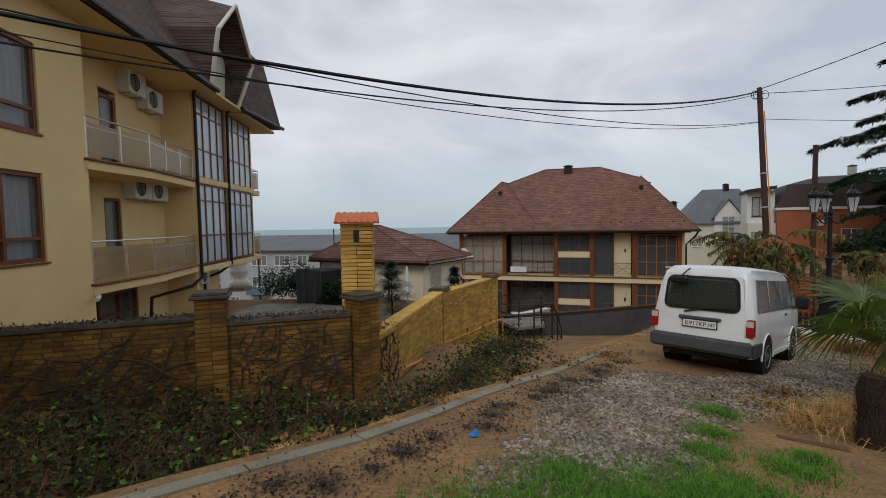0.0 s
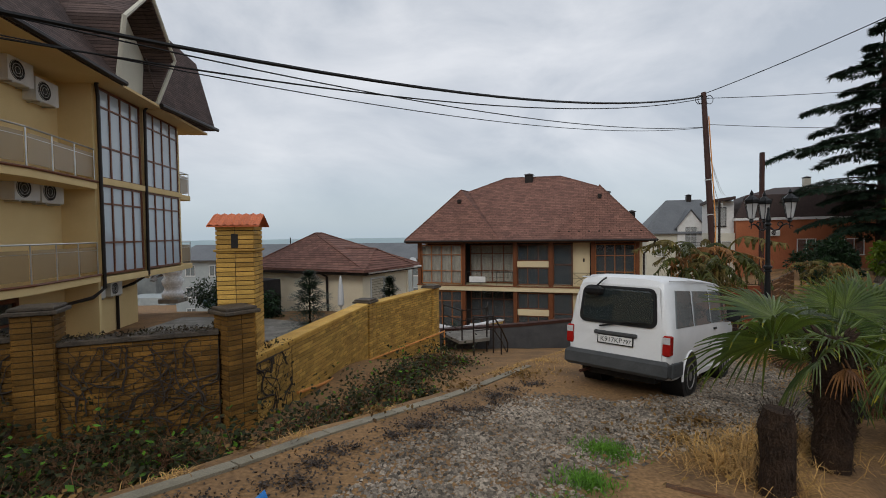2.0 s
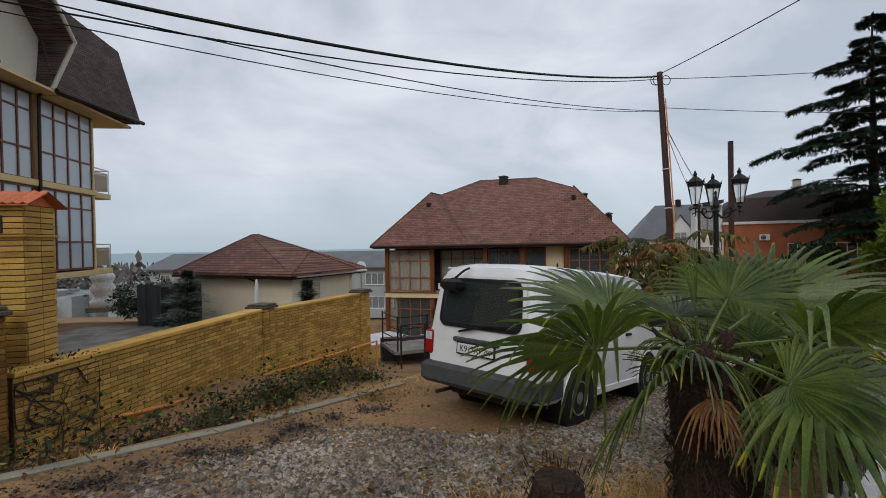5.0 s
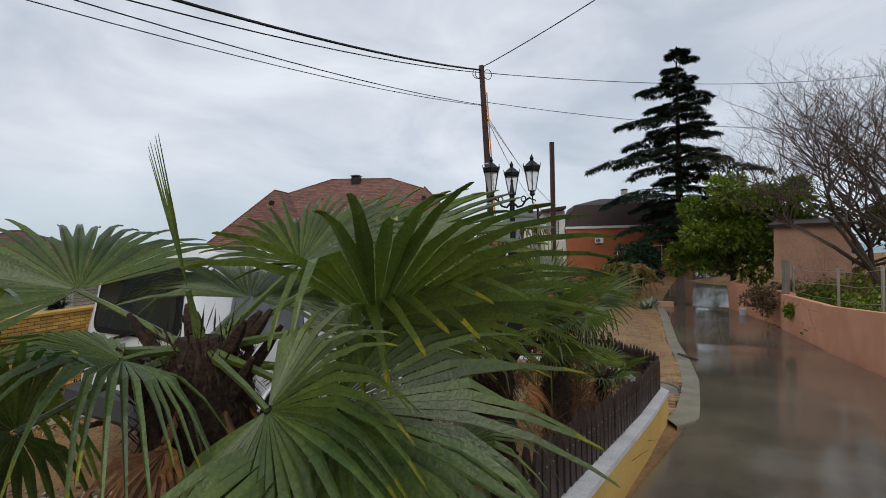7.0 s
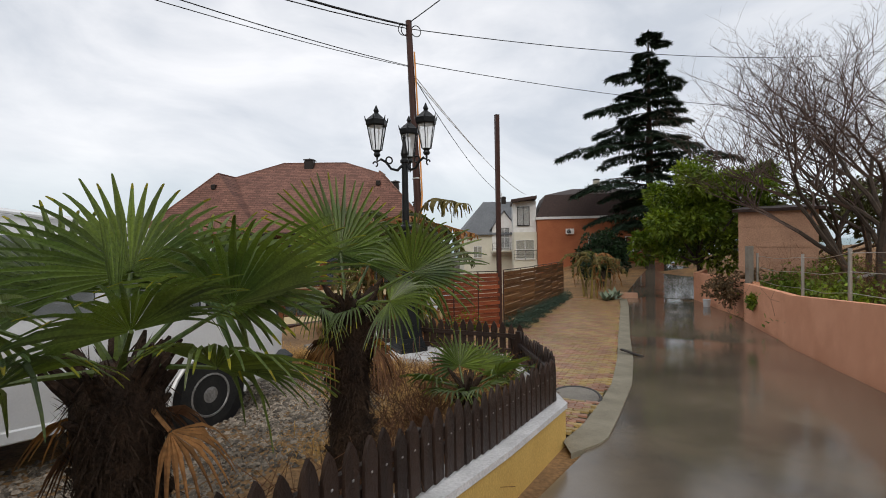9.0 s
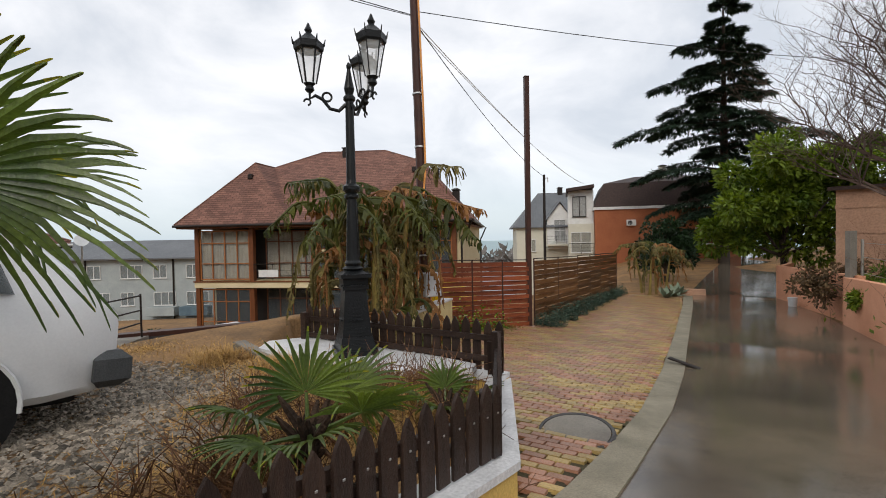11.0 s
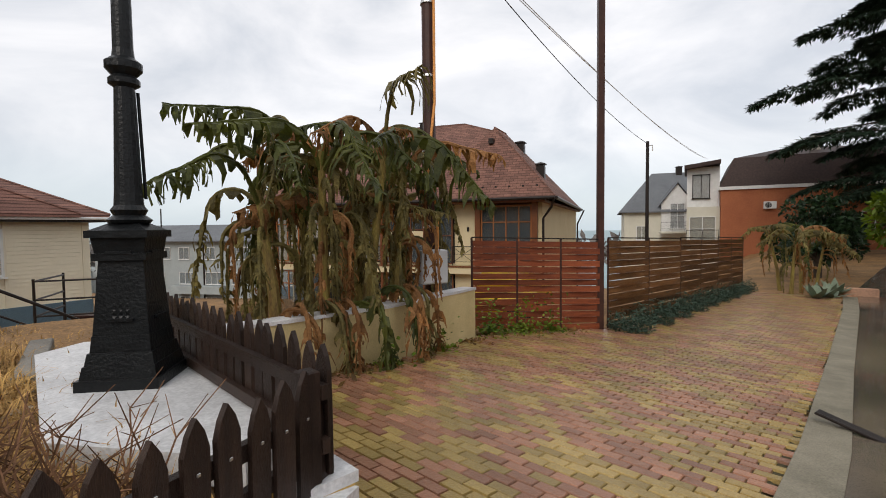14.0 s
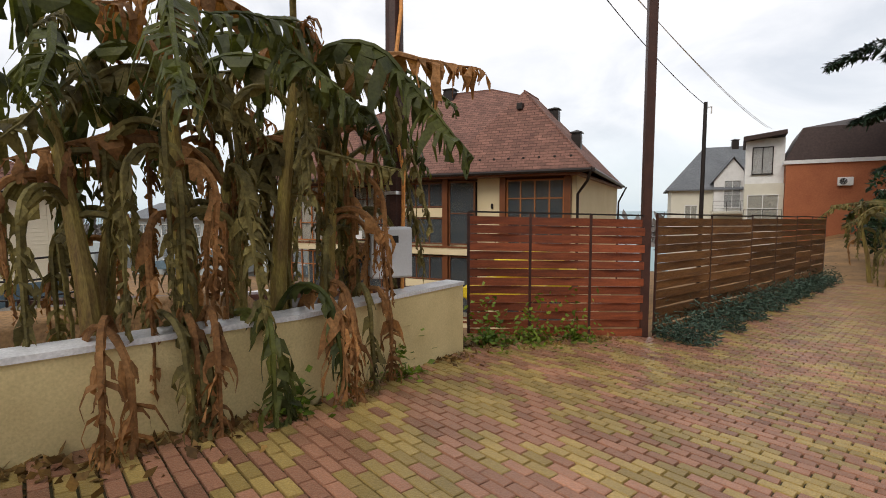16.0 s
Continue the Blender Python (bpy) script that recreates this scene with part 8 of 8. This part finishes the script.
for i in range(60):
    x, y = rg.uniform(-150, 120), rg.uniform(110, 190)
    if -8 < x - 0.02 * y < 12:
        continue
    shoretown.box(x - rg.uniform(4, 9), x + rg.uniform(4, 9), y, y + 9, -30, -8 - rg.uniform(0, 6))
tagged(part("far_town", shoretown, GREYWALL), "pale hazy buildings near the shore", "town", "", "stuff")

# ---------- manhole and drain ----------
mh = thing("manhole_cover", "round grey manhole cover in the paving", "manhole", pose(11.2, 10.34, road_z(11.2, 10.34), 4.6, -4.2, 0))
part("cover", Mesh().lathe([(.31, 0), (.31, .052), (.29, .056), (.0, .056)], 28), CONCRETE, mh)
part("ring", Mesh().tube([(.335 * math.cos(a), .335 * math.sin(a), .042) for a in [i * math.pi / 16 for i in range(33)]], .02, 5), DARKCONC, mh)
dr_ = thing("drain_board", "dark metal drain flap bridging the kerb", "drain", pose(14.55, 13.35, road_z(14.55, 13.35) + .06, 0, 14, -50))
part("plate", Mesh().box(-.22, .28, -.06, .06, 0, .025, bev=.006), DARKMETAL, dr_)

# ---------- gravel ----------
rg = random.Random(21)
GR = [(.9, 3.6, .75), (1.5, 4.6, 1.0), (2.2, 5.6, 1.1), (3.0, 6.3, 1.2), (3.9, 6.3, 1.0), (4.8, 6.7, 1.0), (5.7, 7.4, 1.0), (6.3, 8.2, .9), (7.0, 9.2, 1.0), (7.6, 10.2, 1.0), (7.8, 11.2, .9), (6.6, 11.0, 1.3), (5.6, 11.9, 1.0), (.2, 3.0, .45), (1.4, 3.7, .6)]
gv = Mesh()
wts = [r * r for *_, r in GR]
for i in range(42000):
    x0, y0, r = rg.choices(GR, wts)[0]
    a, q = rg.uniform(0, 6.283), r * math.sqrt(rg.random()) * rg.uniform(.8, 1.1)
    x, y = x0 + q * math.cos(a), y0 + q * math.sin(a)
    s = rg.uniform(.010, .024) if rg.random() < .8 else rg.uniform(.022, .040)
    z = ground_z(x, y) + s * .15
    b = rg.uniform(0, 6.283)
    sx, sy, sz = s * rg.uniform(.8, 1.3), s * rg.uniform(.6, 1.0), s * rg.uniform(.4, .75)
    ca, sa = math.cos(b), math.sin(b)
    k = len(gv.v)
    for px_, py_, pz_ in ((1, .2, 0), (.2, 1, .1), (-1, .1, 0), (-.1, -1, .1), (.25, .2, 1), (-.3, -.25, .9)):
        gv.v.append((x + px_ * sx * ca - py_ * sy * sa, y + px_ * sx * sa + py_ * sy * ca, z + pz_ * sz))
    gv.f += [(k, k + 1, k + 4), (k + 1, k + 2, k + 5, k + 4), (k + 2, k + 3, k + 5), (k + 3, k, k + 4, k + 5)]
tagged(part("gravel", gv, GRAVEL), "loose grey crushed stone on the lot", "gravel", "", "stuff")

# ---------- block paving ----------
PD = Vector((.768, -.64))
PN = Vector((.64, .768))
POLY = [(10.14, 8.92), (10.51, 9.23), (11.32, 10.03), (12.23, 10.99), (13.86, 12.95), (16.51, 16.35), (21.46, 22.6), (23.4, 25.3), (21.6, 26.6), (19.3, 24.5), (16.95, 21.95), (14.2, 19.05), (12.6, 18.35), (11.35, 17.1), (10.25, 14.85), (9.25, 13.6), (8.75, 13.0), (10.80, 10.98)]


def inside(x, y, poly):
    c = False
    for (x0, y0), (x1, y1) in zip(poly, poly[1:] + poly[:1]):
        if (y0 > y) != (y1 > y) and x < (x1 - x0) * (y - y0) / (y1 - y0) + x0:
            c = not c
    return c


bed = Mesh()
cx = sum(p[0] for p in POLY) / len(POLY)
step = .16
cells = {}
for i in range(98):
    for j in range(120):
        x, y = 8.4 + i * step, 8.6 + j * step
        if inside(x + .08, y + .08, POLY):
            ks = []
            for a, b in ((0, 0), (1, 0), (1, 1), (0, 1)):
                key = (i + a, j + b)
                if key not in cells:
                    cells[key] = len(bed.v)
                    px_, py_ = 8.4 + (i + a) * step, 8.6 + (j + b) * step
                    bed.v.append((px_, py_, road_z(px_, py_) + .014))
                ks.append(cells[key])
            bed.f.append(tuple(ks))
paving = structure("pavement", bed, mat("mossy_joint_sand", (.085, .075, .035), (.06, .05, .03), 2, .8, .4, 50), "yellow and red block paving, wet and mossy", "paving")
PM = [(mat("yellow_paver", (.44, .305, .105), (.30, .215, .072), 1.1, .30, .3, 80, rand=.28, spec=.5, grain=.2), mat("yellow_paver_far", (.44, .305, .105), (.30, .215, .072), 1.1, .30, .3, 80, rand=.28, spec=.5, island=True, grain=.2)),
      (mat("red_paver", (.42, .205, .125), (.28, .135, .082), 1.1, .30, .3, 80, rand=.28, spec=.5, grain=.2), mat("red_paver_far", (.42, .205, .125), (.28, .135, .082), 1.1, .30, .3, 80, rand=.28, spec=.5, island=True, grain=.2))]
joined = [Mesh(), Mesh()]
shape = [Mesh().box(-.0955, .0955, -.0455, .0455, -.05, .0, bev=.006).data("paver", PM[k][0]) for k in (0, 1)]
rg = random.Random(33)
tilt = math.degrees(math.atan2(PD.y, PD.x))
org = Vector((12.3, 13.0))
made = 0
for j in range(-75, 190):
    for i in range(-40, 40):
        c = org + PD * ((i + (j % 2) * .5) * .2) + PN * (j * .1)
        if not inside(c.x, c.y, POLY):
            continue
        s = (c - org).dot(PN) + .25 * math.sin(i * .7) + .12 * math.sin(i * 1.8 + 2)
        k = int(math.floor(s / .46)) % 2
        if rg.random() < .20:
            k = 1 - k
        z = road_z(c.x, c.y) + .034 + rg.uniform(-.003, .003)
        gxx = (road_z(c.x + .1, c.y) - road_z(c.x - .1, c.y)) / .2
        gyy = (road_z(c.x, c.y + .1) - road_z(c.x, c.y - .1)) / .2
        q = Vector((0, 0, 1)).rotation_difference(Vector((-gxx, -gyy, 1)).normalized()).to_matrix().to_4x4()
        m = Matrix.Translation((c.x, c.y, z)) @ q @ pose(0, 0, 0, rg.uniform(-.5, .5), rg.uniform(-.5, .5), tilt + rg.uniform(-.6, .6))
        if (c.x - 11.9) ** 2 + (c.y - 13.0) ** 2 < 1.35 ** 2 and made < 300:
            o = new("paver", shape[k])
            o.parent, o.matrix_basis = paving, m
            made += 1
        else:
            joined[k].add([(-.0955, -.0455, -.03), (.0955, -.0455, -.03), (.0955, .0455, -.03), (-.0955, .0455, -.03), (-.091, -.041, 0), (.091, -.041, 0), (.091, .041, 0), (-.091, .041, 0)],
                          [(4, 5, 6, 7), (0, 1, 5, 4), (1, 2, 6, 5), (2, 3, 7, 6), (3, 0, 4, 7)], m)
for k in (0, 1):
    part("paver_field", joined[k], PM[k][1], paving)["kind"] = "stuff"
